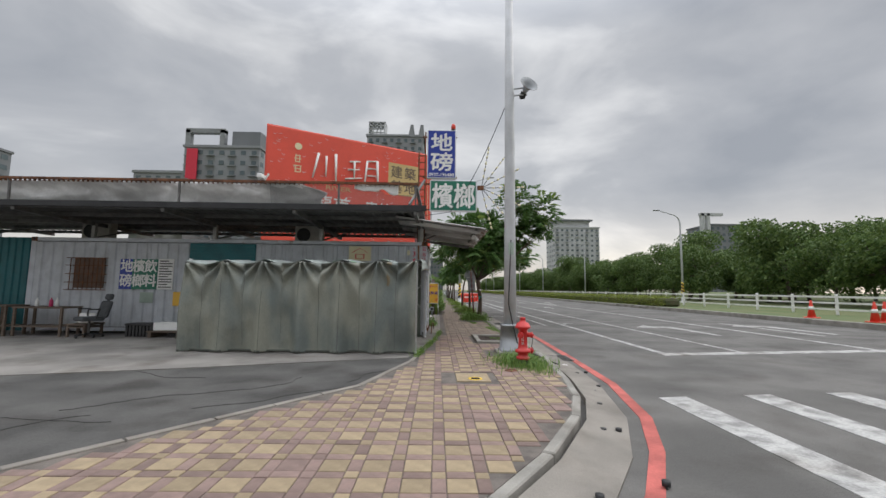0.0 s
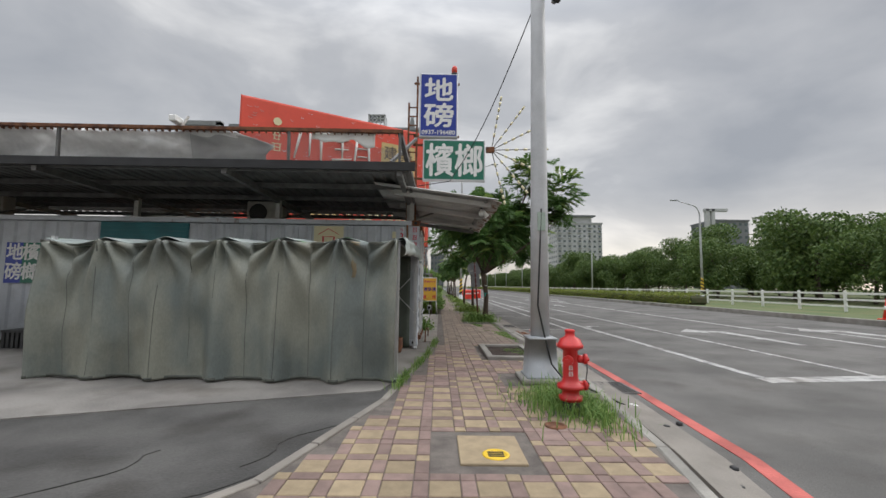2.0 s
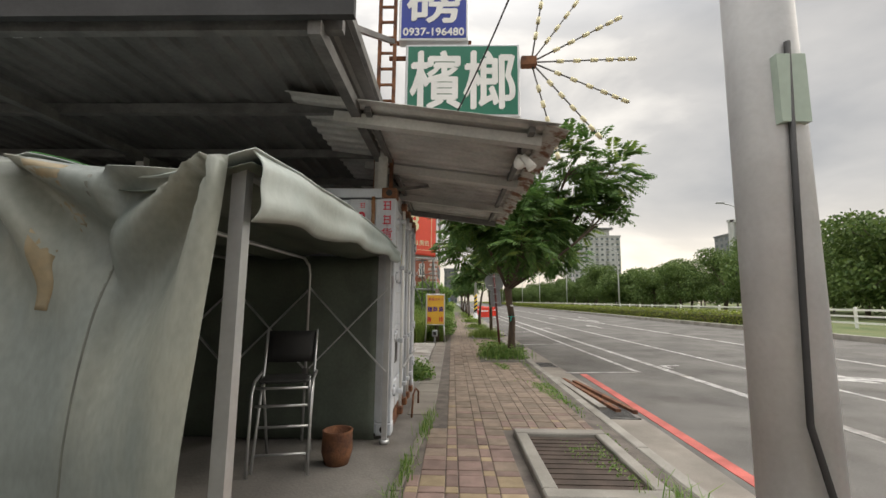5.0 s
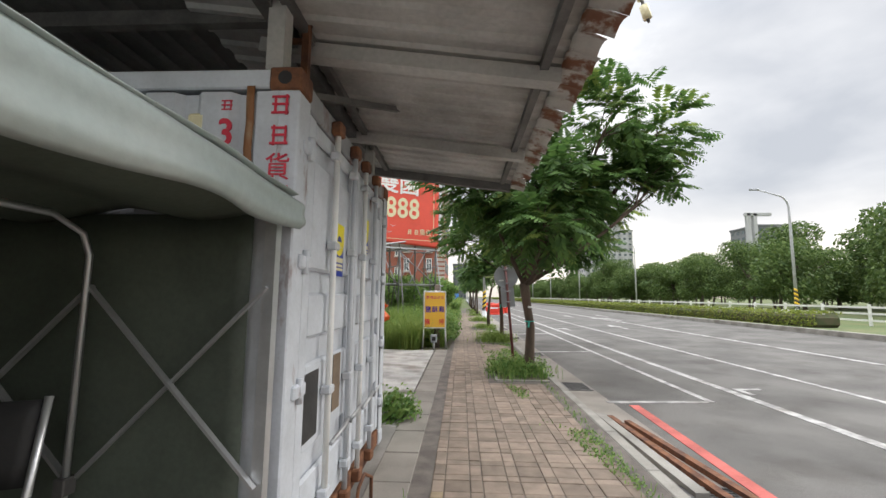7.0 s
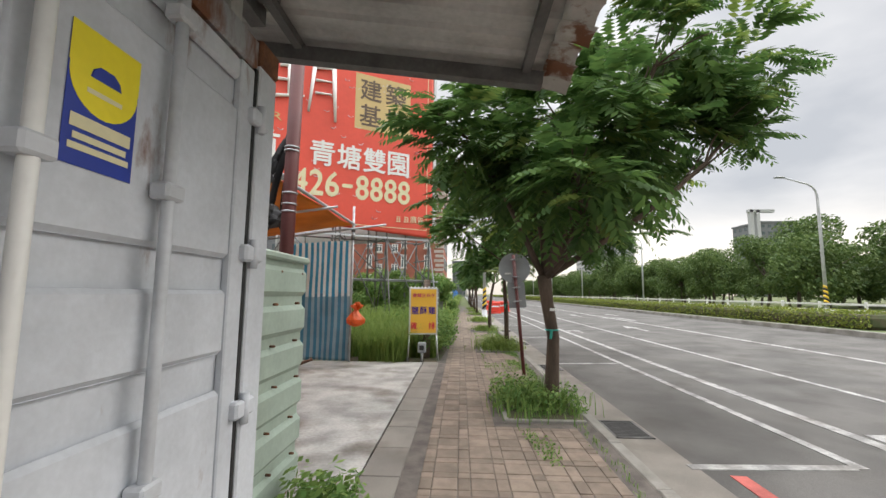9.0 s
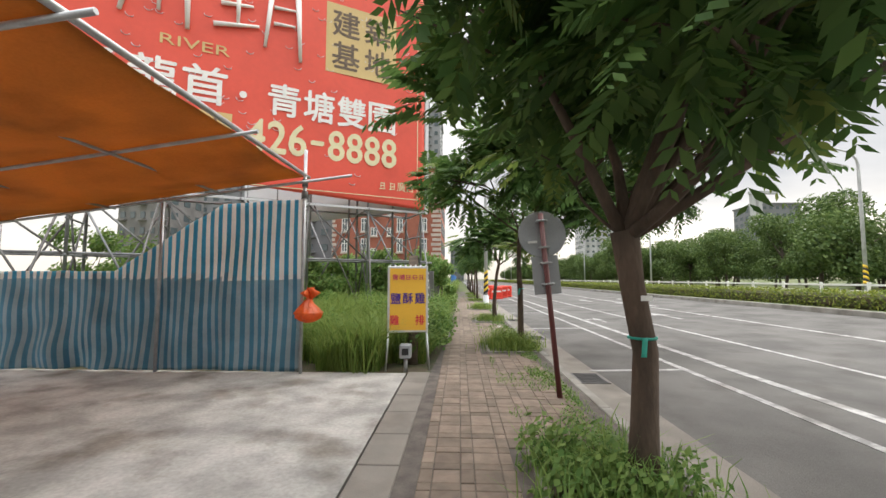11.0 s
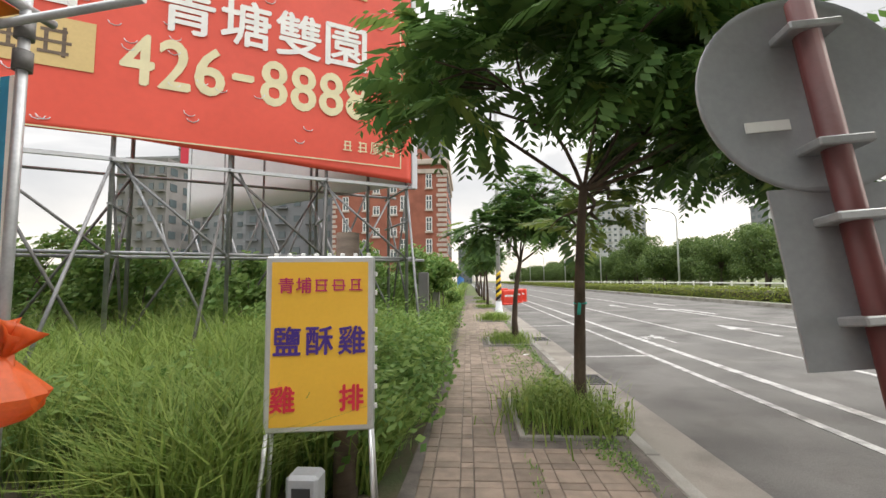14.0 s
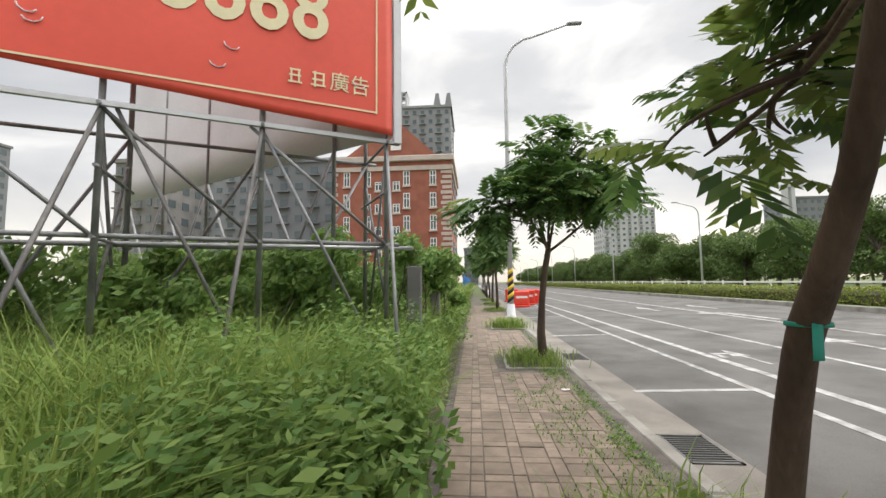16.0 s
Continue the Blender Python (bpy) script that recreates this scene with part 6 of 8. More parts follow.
bm = B(); glyphs(bm, on_bill(1.35, 4.13), 2, 0.24, 0.3, 44); part("small_print_bars", bm, M["cream"], t, "cream small print")
# cut flaps in the canvas
rf = random.Random(5)
for k in range(130):
    bm = B()
    s, z = rf.uniform(0.4, BW - 0.3), rf.uniform(3.9, 10.1)
    m = on_bill(s, z, 0.030) @ Matrix.Rotation(rf.uniform(-0.3, 0.3), 4, "Z")
    pipe(bm, [m @ Vector((0.09 * math.cos(a), 0.07 * math.sin(a), 0.015 * (1 + math.sin(a)))) for a in (3.3, 3.9, 4.7, 5.5, 6.1)], 0.009, 4)
    part("wind_slit", bm, M["bill_back"], t, "pale curved wind slits")
bm = B(); box(bm, -BW, 0.12, 3.40, 3.46, -0.10, -0.04, m=BM); box(bm, 0.03, 0.14, 3.40, 10.3, -0.10, 0.03, m=BM); part("edge_frame", bm, M["bill_back"], t, "pale edge frame")

# second panel, seen from its back
V2 = Vector((-0.883, 0.47, 0)).normalized()
bm = B()
a, b = O + Vector((0, 0.05, 0)), O + V2 * 9.0
for p, q2 in ((a, b),):
    sheet(bm, lambda u, v: p.lerp(q2, u) + Vector((0, 0, 3.5 + 6.7 * v)), 20, 10, 0.02)
part("rear_panel", bm, M["bill_back"], t, "white back of the second panel")

# scaffold pipes
sc = thing("scaffold", (0, 0, 0), "galvanised pipe scaffold with crossed braces carrying the billboard", "scaffold")
rs = random.Random(9)
cols = []
for k in range(7):
    s = 0.05 + k * 1.68
    for dpt in (0.12, 1.35):
        p = BM @ Vector((-s, 0, -dpt))
        bm = B(); tube(bm, p, p + Vector((0, 0, 9.8 if dpt > 1 else 10.25)), 0.035, n=8); part("upright", bm, M["scaffold"], sc)
        cols.append((k, dpt, p))
for z in (1.92, 3.45, 5.2, 7.0):
    for dpt in (0.16, 1.39):
        bm = B(); tube(bm, BM @ Vector((0.15, z, -dpt)), BM @ Vector((-BW - 0.2, z + 0.03, -dpt)), 0.03, n=8); part("ledger", bm, M["scaffold"], sc)
for k in range(7):
    s = 0.05 + k * 1.68
    for z in (1.9, 2.7, 3.42):
        bm = B(); tube(bm, BM @ Vector((-s, z, 0.0)), BM @ Vector((-s, z, -1.6)), 0.024, n=6); part("transom", bm, M["scaffold"], sc)
    for z0, z1 in ((0.1, 3.4), (3.4, 0.1), (1.9, 3.4)):
        if k < 6:
            dpt = 0.10 if z0 < z1 else 1.30
            j = rs.uniform(-0.2, 0.2)
            bm = B(); tube(bm, BM @ Vector((-s, z0, -dpt)), BM @ Vector((-s - 1.68 + j, z1, -dpt)), 0.024, n=6); part("brace", bm, M["steel_dark"] if k % 2 else M["scaffold"], sc)
    bm = B(); tube(bm, BM @ Vector((-s - 0.4, 0.0, 1.7)), BM @ Vector((-s, 3.4, -0.1)), 0.024, n=6); part("raker", bm, M["steel_dark"] if k % 3 else M["scaffold"], sc)
    bm = B(); tube(bm, BM @ Vector((-s, 0.2, -1.3)), BM @ Vector((-s, 3.4, -0.1)), 0.022, n=6); tube(bm, BM @ Vector((-s, 3.0, -1.3)), BM @ Vector((-s, 1.0, -0.1)), 0.022, n=6); part("cross_brace", bm, M["steel_dark"], sc)
# far row under the rear panel
for k in range(5):
    p = O + V2 * (1.2 + k * 1.9)
    bm = B(); tube(bm, p, p + Vector((0, 0, 9.8)), 0.035, n=8); tube(bm, p + Vector((0, 0, 0.2)), p + V2 * 1.9 + Vector((0, 0, 3.5)), 0.025, n=6); tube(bm, p + Vector((0, 0, 3.5)), p + V2 * 1.9 + Vector((0, 0, 0.3)), 0.025, n=6); part("rear_upright", bm, M["scaffold"], sc)

# ---------------------------------------------------------------- trees
def frond(r, base, d, length, pairs, wid, out):
    """A drooping pinnate leaf as thin blades: appended to out as quads."""
    d = d.normalized()
    side = d.cross(Vector((0, 0, 1)))
    side = side.normalized() if side.length > 0.1 else Vector((1, 0, 0))
    droop = r.uniform(0.2, 0.6)
    for k in range(pairs):
        f = (k + 0.6) / pairs
        p = base + d * length * f - Vector((0, 0, droop * length * f * f * 0.8))
        tang = (d - Vector((0, 0, droop * 1.6 * f))).normalized()
        ll = length * 0.42 * math.sin(math.pi * (0.25 + 0.65 * f)) * r.uniform(0.85, 1.15)
        for sgn in (-1, 1):
            q = (side * sgn * 0.85 + tang * 0.55 - Vector((0, 0, r.uniform(0.15, 0.5)))).normalized()
            w = (tang - q * tang.dot(q)).normalized() * wid * ll
            out.append((p, p + q * ll * 0.45 + w, p + q * ll, p + q * ll * 0.45 - w))


def quads_mesh(name, quads, materials, split=None):
    me = bpy.data.meshes.new(name)
    co = np.array([tuple(v) for q in quads for v in q], dtype=np.float32)
    me.from_pydata(co.tolist(), [], [(4 * i, 4 * i + 1, 4 * i + 2, 4 * i + 3) for i in range(len(quads))])
    for m in materials:
        me.materials.append(m)
    if split is not None:
        for i, p in enumerate(me.polygons):
            p.material_index = split[i]
    return me


def limb(bm, r, p, q, r0, r1, bend=0.15):
    p, q = Vector(p), Vector(q)
    off = Vector((r.uniform(-1, 1), r.uniform(-1, 1), r.uniform(-0.2, 0.5))) * bend * (q - p).length
    pts = [p.lerp(q, k / 6) + off * math.sin(math.pi * k / 6) for k in range(7)]
    pipe(bm, pts, [r0 + (r1 - r0) * k / 6 for k in range(7)], 9)
    return pts


def street_tree(at, seed, trunk, fork, lobes, fronds, label, ribbon=None, size=0.5, tag=False):
    """trunk: points; lobes: centre, radii, share of pale leaves for young growth and painted backlight; all from the
    tree's foot.
    """
    r = random.Random(seed)
    t = thing("street_tree", at, label, "tree", "street trees")
    bm = B()
    pts = [Vector(p[:3]) for p in trunk]
    pipe(bm, pts, [p[3] for p in trunk], 14)
    for v in bm.verts:
        v.co += Vector((1, 1, 0)) * 0.012 * noise.noise(v.co * 9)
    part("trunk", bm, M["bark"], t, "brown ridged trunk")
    top = pts[-1]
    tips = []
    for c, rad, young, *thin in lobes:
        c = Vector(c)
        bm = B()
        main = limb(bm, r, top - Vector((0, 0, 0.05)), c, thin[0] if thin else trunk[-1][3] * 0.5, 0.012 if not thin else 0.006)
        ends = []
        for k in range(7):
            d = Vector((r.gauss(0, 1), r.gauss(0, 1), r.gauss(0.2, 0.8))).normalized()
            e = c + Vector((d.x * rad[0], d.y * rad[1], d.z * rad[2])) * 0.75
            limb(bm, r, main[3 + k % 4], e, 0.016, 0.006)
            ends.append(e)
        part("limb", bm, M["bark"], t)
        tips.append((c, rad, young, ends))
    out, idx = [], []
    total = sum(rad[0] * rad[1] * rad[2] for _, rad, _, _ in tips)
    for c, rad, young, ends in tips:
        n = int(fronds * rad[0] * rad[1] * rad[2] / total)
        clumps = [c + Vector((a.x * rad[0], a.y * rad[1], a.z * rad[2])) for a in ((Vector((r.gauss(0, 1), r.gauss(0, 1), r.gauss(0, 1))).normalized() * r.uniform(0.35, 1.0)) for _ in range(max(6, n // 9)))]
        for k in range(n):
            e = clumps[k % len(clumps)]
            d = (e - c) * 0.9 + Vector((r.gauss(0, 1), r.gauss(0, 1), r.gauss(0.15, 0.5))) * 0.55
            base = e + Vector((r.gauss(0, 0.12), r.gauss(0, 0.12), r.gauss(0, 0.10)))
            n0 = len(out)
            frond(r, base, d if d.length > 0.05 else Vector((1, 0, 0.2)), size * r.uniform(0.65, 1.2), 8, 0.185, out)
            idx += [1 if r.random() < young else 0] * (len(out) - n0)
    me = quads_mesh("crown", out, [M["leaf"], M["leaf_lt"]], idx)
    c = new("crown", me)
    c.parent = t
    tagged(c, "open crown of drooping feathered leaves")
    if ribbon:
        z = ribbon
        i = max(k for k in range(len(trunk)) if trunk[k][2] <= z)
        f = (z - trunk[i][2]) / (trunk[i + 1][2] - trunk[i][2])
        c = pts[i].lerp(pts[i + 1], f)
        rad = trunk[i][3] + (trunk[i + 1][3] - trunk[i][3]) * f
        bm = B(); lathe(bm, [(rad + 0.013, -0.008), (rad + 0.013, 0.008)], 16, c)
        sheet(bm, lambda u, v: c + Vector((-0.04 + 0.035 * u - 0.02 * v, -rad - 0.016 - 0.02 * v, 0.008 - 0.12 * v)), 2, 4, 0.002)
        part("ribbon", bm, mat("ribbon_teal", (0.02, 0.33, 0.25), 0.6, 0.1, 4, 40, 0), t, "teal plastic ribbon")
        if tag:
            bm = B(); box(bm, c.x - 0.04, c.x + 0.035, c.y - rad - 0.014, c.y - rad - 0.009, z + 0.25, z + 0.285); part("tag", bm, M["white"], t, "small white tag")
    return t


# the two lowest lobes get extra pale leaves that imitate backlight
tree_a = street_tree((2.44, 18.25, 0.0), 11, [(0, 0, -0.1, 0.11), (0.03, 0.0, 0.45, 0.088), (0.05, 0.0, 0.9, 0.08), (-0.02, 0.01, 1.35, 0.082), (-0.05, 0.03, 1.72, 0.095)], None,
    [((-1.0, 0.0, 3.6), (1.0, 1.1, 0.7), 0.05), ((0.3, -0.3, 3.5), (1.3, 1.4, 0.9), 0.05), ((1.3, 0.3, 3.7), (1.1, 1.2, 0.8), 0.08), ((0.1, -1.1, 2.75), (0.9, 0.8, 0.5), 0.05), ((1.7, -0.1, 5.1), (0.8, 0.8, 0.75), 0.15), ((2.7, 0.2, 4.8), (0.75, 0.75, 0.65), 0.15), ((2.7, 0.0, 3.95), (0.8, 0.7, 0.4), 0.10), ((0.3, 0.6, 4.2), (0.9, 0.9, 0.6), 0.08), ((-0.3, 1.1, 3.25), (1.2, 0.8, 0.38), 0.2), ((1.3, 1.1, 3.3), (1.2, 0.9, 0.4), 0.2), ((0.2, 1.25, 2.75), (1.2, 0.55, 0.26), 0.35, 0.014), ((1.5, 1.3, 2.8), (0.9, 0.55, 0.26), 0.35, 0.014)],
    1850, "street tree with a dense drooping green crown and a tagged trunk", 1.0, tag=True)
tree_b = street_tree((2.40, 23.75, 0.0), 23, [(0.11, 0.27, -0.1, 0.078), (0.10, 0.22, 0.4, 0.062), (0.085, 0.10, 0.85, 0.056), (0.07, 0.02, 1.08, 0.053), (0.06, -0.04, 1.2, 0.055), (0.02, -0.20, 1.41, 0.049), (-0.01, -0.35, 1.66, 0.044), (-0.01, -0.45, 1.98, 0.041), (0.0, -0.52, 2.3, 0.038)], None,
    [((-0.9, -0.9, 3.25), (0.9, 0.6, 0.6), 0.1), ((0.2, -0.9, 3.75), (1.1, 0.8, 0.8), 0.08), ((1.5, 0.1, 3.6), (1.2, 1.2, 0.75), 0.08), ((2.7, 0.0, 3.2), (0.9, 0.9, 0.5), 0.05), ((0.5, 0.2, 4.6), (1.0, 0.8, 0.6), 0.1), ((1.2, -0.9, 2.95), (0.8, 0.6, 0.4), 0.05), ((0.25, 0.75, 2.1), (0.45, 0.4, 0.22), 0.95), ((0.7, 0.9, 2.45), (0.6, 0.4, 0.3), 0.9), ((-1.35, 0.0, 3.45), (0.7, 0.6, 0.45), 0.08), ((2.3, 0.2, 3.0), (1.1, 0.7, 0.42), 0.1, 0.02)],
    1650, "street tree with a wide drooping crown and a teal ribbon", 1.2)
tree_c = street_tree((2.43, 29.2, 0.0), 37, [(0, 0, -0.1, 0.085), (-0.03, 0.0, 0.5, 0.066), (0.0, 0.0, 1.0, 0.06), (0.06, 0.02, 1.5, 0.055), (0.14, 0.02, 1.9, 0.05)], None,
    [((-0.5, 0, 2.7), (0.8, 0.9, 0.55), 0.12), ((0.4, -0.2, 3.0), (0.9, 0.9, 0.6), 0.1), ((1.2, 0.1, 3.0), (0.8, 0.8, 0.5), 0.08), ((0.1, 0.1, 3.7), (0.6, 0.6, 0.5), 0.15), ((0.9, 0.2, 3.6), (0.5, 0.5, 0.45), 0.15)],
    620, "young street tree with a thin bent trunk")
for y in (41.5, 46.5, 52, 58, 64, 71, 78):
    copy_thing(tree_c, pose(2.2 + 0.004 * y, y, 0.0, 0, 0, y * 37 % 360))

# ---------------------------------------------------------------- street lamps, cones, barriers
def street_lamp(at, h, reach, striped, label, rz=0):
    t = thing("street_lamp", at, label, "street lamp", "street lamps", rz)
    bm = B(); lathe(bm, [(0.22, 0), (0.22, 0.02), (0.17, 0.04), (0.13, 0.5)], 8); part("base", bm, M["pole_grey"], t)
    bm = B(); pts = [(0, 0, 0.4), (0, 0, h * 0.6), (0, 0, h * 0.86)] + [(reach * (1 - math.cos(a)) * 0.45, 0, h * 0.86 + h * 0.10 * math.sin(a)) for a in (0.4, 0.8, 1.2, 1.5)] + [(reach, 0, h)]
    pipe(bm, pts, [0.10, 0.085, 0.07, 0.06, 0.055, 0.05, 0.045, 0.04], 12); part("mast", bm, M["pole_grey"], t)
    bm = B(); box(bm, reach - 0.1, reach + 0.5, -0.10, 0.10, h - 0.04, h + 0.06, 0.03); part("head", bm, M["disc"], t)
    if striped:
        for k in range(8):
            bm = B(); lathe(bm, [(0.135 - 0.004 * k, 0.62 + k * 0.15), (0.132 - 0.004 * k, 0.77 + k * 0.15)], 16)
            for v in bm.verts:
                v.co.z += 0.10 * v.co.x / 0.13
            part("hazard_stripe", bm, M["stripe_yb_y"] if k % 2 else M["black"], t)
    return t


street_lamp((2.72, 38.3, 0.0), 11.7, 2.6, True, "tall grey street lamp with yellow and black hazard bands")
for x, y in ((23.4, 38.7), (23.4, 63.8), (23.4, 89), (23.4, 114), (23.4, 140), (23.4, 166), (23.4, 192), (23.4, 218)):
    street_lamp((x, y, 0.32), 8.6, 2.0, y < 60, "pale street lamp along the central strip", 180)
for y in (66, 94, 122, 150):
    street_lamp((2.8, y, 0.0), 9.5, 2.2, False, "grey street lamp by the pavement")


def cone(x, y, z):
    t = thing("traffic_cone", (x, y, z), "orange-red plastic traffic cone on the median", "traffic cone", "traffic cones")
    bm = B(); box(bm, -0.19, 0.19, -0.19, 0.19, 0, 0.04, 0.01); part("base", bm, M["red_plastic"], t)
    bm = B(); lathe(bm, [(0.14, 0.04), (0.03, 0.70), (0.02, 0.71)], 18); part("body", bm, M["red_plastic"], t)
    bm = B(); lathe(bm, [(0.098, 0.33), (0.076, 0.46)], 18); part("band", bm, M["white"], t)


for x, y in ((15.6, 17.2), (15.7, 14.9), (16.5, 15.3)):
    cone(x, y, 0.32)


def barrier(x, y):
    t = thing("road_barrier", (x, y, road_z(x)), "red plastic water-filled road barrier", "barrier", "road barriers", 20 * math.sin(y))
    bm = B(); box(bm, -0.5, 0.5, -0.2, 0.2, 0, 0.12, 0.02); box(bm, -0.48, 0.48, -0.12, 0.12, 0.12, 0.9, 0.05); part("shell", bm, M["red_plastic"], t)
    bm = B(); box(bm, -0.35, 0.35, -0.125, 0.125, 0.5, 0.62); part("band", bm, M["white"], t)


for x, y in ((3.9, 45.5), (4.5, 47.5), (5.0, 49), (4.0, 52)):
    barrier(x, y)

# ---------------------------------------------------------------- hedge, white fence
def leaf_cloud(r, n, f, size, out):
    for _ in range(n):
        p, nrm = f()
        a = Vector((r.gauss(0, 1), r.gauss(0, 1), r.gauss(0, 1))) * 0.8 + nrm
        a.normalize()
        u = a.orthogonal().normalized() * size * r.uniform(0.6, 1.3)
        w = a.cross(u).normalized() * size * r.uniform(0.35, 0.7)
        out.append((p - u, p + w, p + u, p - w))


rh = random.Random(4)
for k in range(30):
    y0 = 27.9 + k * 6.0
    t = thing("hedge", (16.2, y0, 0.32), "clipped yellow-green hedge on the central strip", "hedge", "hedges")
    L = 5.9
    bm = B(); box(bm, -0.55, 0.55, 0.05, L - 0.05, 0, 0.52, 0.12); part("core", bm, M["soil"], t, "twiggy dark inside")
    out = []
    def hp():
        s = rh.random()
        y = rh.uniform(0, L)
        if s < 0.5:
            return Vector((-0.6 + rh.gauss(0, 0.04), y, rh.uniform(0.0, 0.62) + 0.04 * math.sin(y * 3))), Vector((-1, 0, 0.2))
        return Vector((rh.uniform(-0.62, 0.62), y, 0.61 + rh.gauss(0, 0.04) + 0.04 * math.sin(y * 3 + k))), Vector((0, 0, 1))
    leaf_cloud(rh, 2200 if k < 8 else 700, hp, 0.055 if k < 8 else 0.1, out)
    o = new("foliage", quads_mesh("foliage", out, [M["leaf_hedge"]])); o.parent = t

panel_me = {}
for k in range(60):
    y0 = 8.0 + k * 2.4
    t = thing("white_fence", (19.4, y0, 0.32), "white painted rail fence panel along the park", "fence", "fence panels")
    for nm, fn in (("post", lambda bm: box(bm, -0.05, 0.05, -0.05, 0.05, 0, 0.95, 0.01)), ("top_rail", lambda bm: box(bm, -0.03, 0.03, 0.06, 2.34, 0.78, 0.87)), ("middle_rail", lambda bm: box(bm, -0.03, 0.03, 0.06, 2.34, 0.50, 0.58)), ("low_rail", lambda bm: box(bm, -0.03, 0.03, 0.06, 2.34, 0.2, 0.28))):
        if nm not in panel_me:
            bm = B(); fn(bm); panel_me[nm] = finish(nm, bm, M["white"])
        o = new(nm, panel_me[nm]); o.parent = t

# ---------------------------------------------------------------- park trees
def park_tree(seed, h, w, leaves, lower):
    r = random.Random(seed)
    t = thing("park_tree", (0, 0, 0), "broad leafy park tree with a full green crown", "tree", "park trees")
    bm = B(); limb(bm, r, (0, 0, -0.3), (r.uniform(-0.3, 0.3), r.uniform(-0.3, 0.3), h * 0.42), 0.19, 0.12, 0.05)
    part("trunk", bm, M["bark_far"], t)
    lobes = []
    bm = B()
    for k in range(15):
        a = r.uniform(0, 6.28)
        rr = w * 0.5 * r.uniform(0.2, 0.8)
        c = Vector((rr * math.cos(a), rr * math.sin(a), h * (lower + (0.86 - lower) * r.random() ** 0.8)))
        limb(bm, r, (0, 0, h * 0.38), c, 0.09, 0.03)
        s = w * r.uniform(0.13, 0.22)
        lobes.append((c, Vector((s * 1.15, s * 1.15, s * 0.8))))
    part("limb", bm, M["bark_far"], t)
    out = []
    def fp():
        c, s = lobes[r.randrange(len(lobes))]
        d = Vector((r.gauss(0, 1), r.gauss(0, 1), r.gauss(0.15, 1))).normalized()
        k = r.uniform(0.72, 1.08) * (1 + 0.25 * noise.noise(d * 3 + c))
        return c + Vector((d.x * s.x, d.y * s.y, d.z * s.z)) * k, d
    leaf_cloud(r, leaves, fp, 0.19, out)
    o = new("crown", quads_mesh("crown", out, [M["leaf_far"]])); o.parent = t
    return t


protos = [park_tree(60 + k, h, w, 8000, lo) for k, (h, w, lo) in enumerate(((9.2, 9.0, 0.18), (8.2, 8.4, 0.16), (10.2, 9.6, 0.20), (7.4, 8.2, 0.14)))]
rp = random.Random(77)
spots = []
for k in range(56):
    y = 8 + k * 4.7 + rp.uniform(-1.5, 1.5)
    near = (30.5 + rp.uniform(-1.5, 2.5), y)
    if y > 19:
        spots.append(near)
    behind = (37 + rp.uniform(-2, 3), y + 2.5 + rp.uniform(-1, 1))
    if y > 16:
        spots.append(behind)
    spots.append((46 + rp.uniform(-2, 4), y))
    if k % 2:
        spots.append((56 + rp.uniform(-3, 4), y * 1.15))
used = set()
for k, (x, y) in enumerate(spots):
    p = k % 4
    m = pose(x, y, 0.42 + (x - 26) * 0.012, 0, 0, rp.uniform(0, 360)) @ Matrix.Scale(rp.uniform(0.62, 0.76) if y < 33 else (rp.uniform(0.80, 0.98) if y < 52 else rp.uniform(0.66, 0.84)), 4)
    if p not in used:
        used.add(p)
        protos[p].matrix_basis = m
    else:
        c = copy_thing(protos[p], Matrix.Identity(4))
        c.matrix_basis = m

# ---------------------------------------------------------------- shrubs in the vacant plot
def shrub(seed, at, h, w, leaves):
    r = random.Random(seed)
    t = thing("shrub", at, "bushy green shrub in the overgrown plot", "shrub", "wild shrubs")
    lobes = []
    for k in range(9):
        a = r.uniform(0, 6.28)
        rr = w * 0.42 * r.random() ** 0.5
        c = Vector((rr * math.cos(a), rr * math.sin(a), h * r.uniform(0.35, 0.88)))
        bm = B(); limb(bm, r, (0.05 * math.cos(a), 0.05 * math.sin(a), -0.05), c, 0.02, 0.007); part("stem", bm, M["bark_far"], t)
        s = w * r.uniform(0.13, 0.24)
        lobes.append((c, Vector((s, s, s * 0.8))))
    out = []
    def fp():
        c, s = lobes[r.randrange(len(lobes))]
        d = Vector((r.gauss(0, 1), r.gauss(0, 1), r.gauss(0.2, 1))).normalized()
        k = r.uniform(0.45, 1.1) * (1 + 0.35 * noise.noise(d * 3 + c))
        return c + Vector((d.x * s.x, d.y * s.y, d.z * s.z)) * k, d
    leaf_cloud(r, leaves, fp, 0.075, out)
    o = new("foliage", quads_mesh("foliage", out, [M["weed"]])); o.parent = t


for k, (x, y, h, w) in enumerate(((-2.2, 30.2, 2.3, 2.4), (-0.9, 32.6, 2.6, 2.2), (-4.4, 29.4, 2.0, 2.6), (-6.6, 31.5, 2.3, 2.8), (-3.2, 33.5, 2.9, 2.6), (-0.2, 36.0, 2.8, 2.2), (-0.3, 41.0, 3.0, 2.4), (-8.5, 29.0, 2.1, 2.6), (-2.9, 26.9, 1.5, 1.6), (-0.75, 29.6, 2.5, 2.0), (-5.6, 27.6, 2.2, 2.4), (-1.5, 28.9, 2.1, 1.8), (-7.4, 27.2, 2.7, 2.6), (0.1, 31.3, 2.4, 1.5), (-9.8, 27.5, 3.0, 2.8), (-3.4, 28.6, 2.3, 2.0), (0.2, 33.8, 2.5, 1.6))):
    shrub(300 + k, (x, y, 0.0), h, w, 3600)

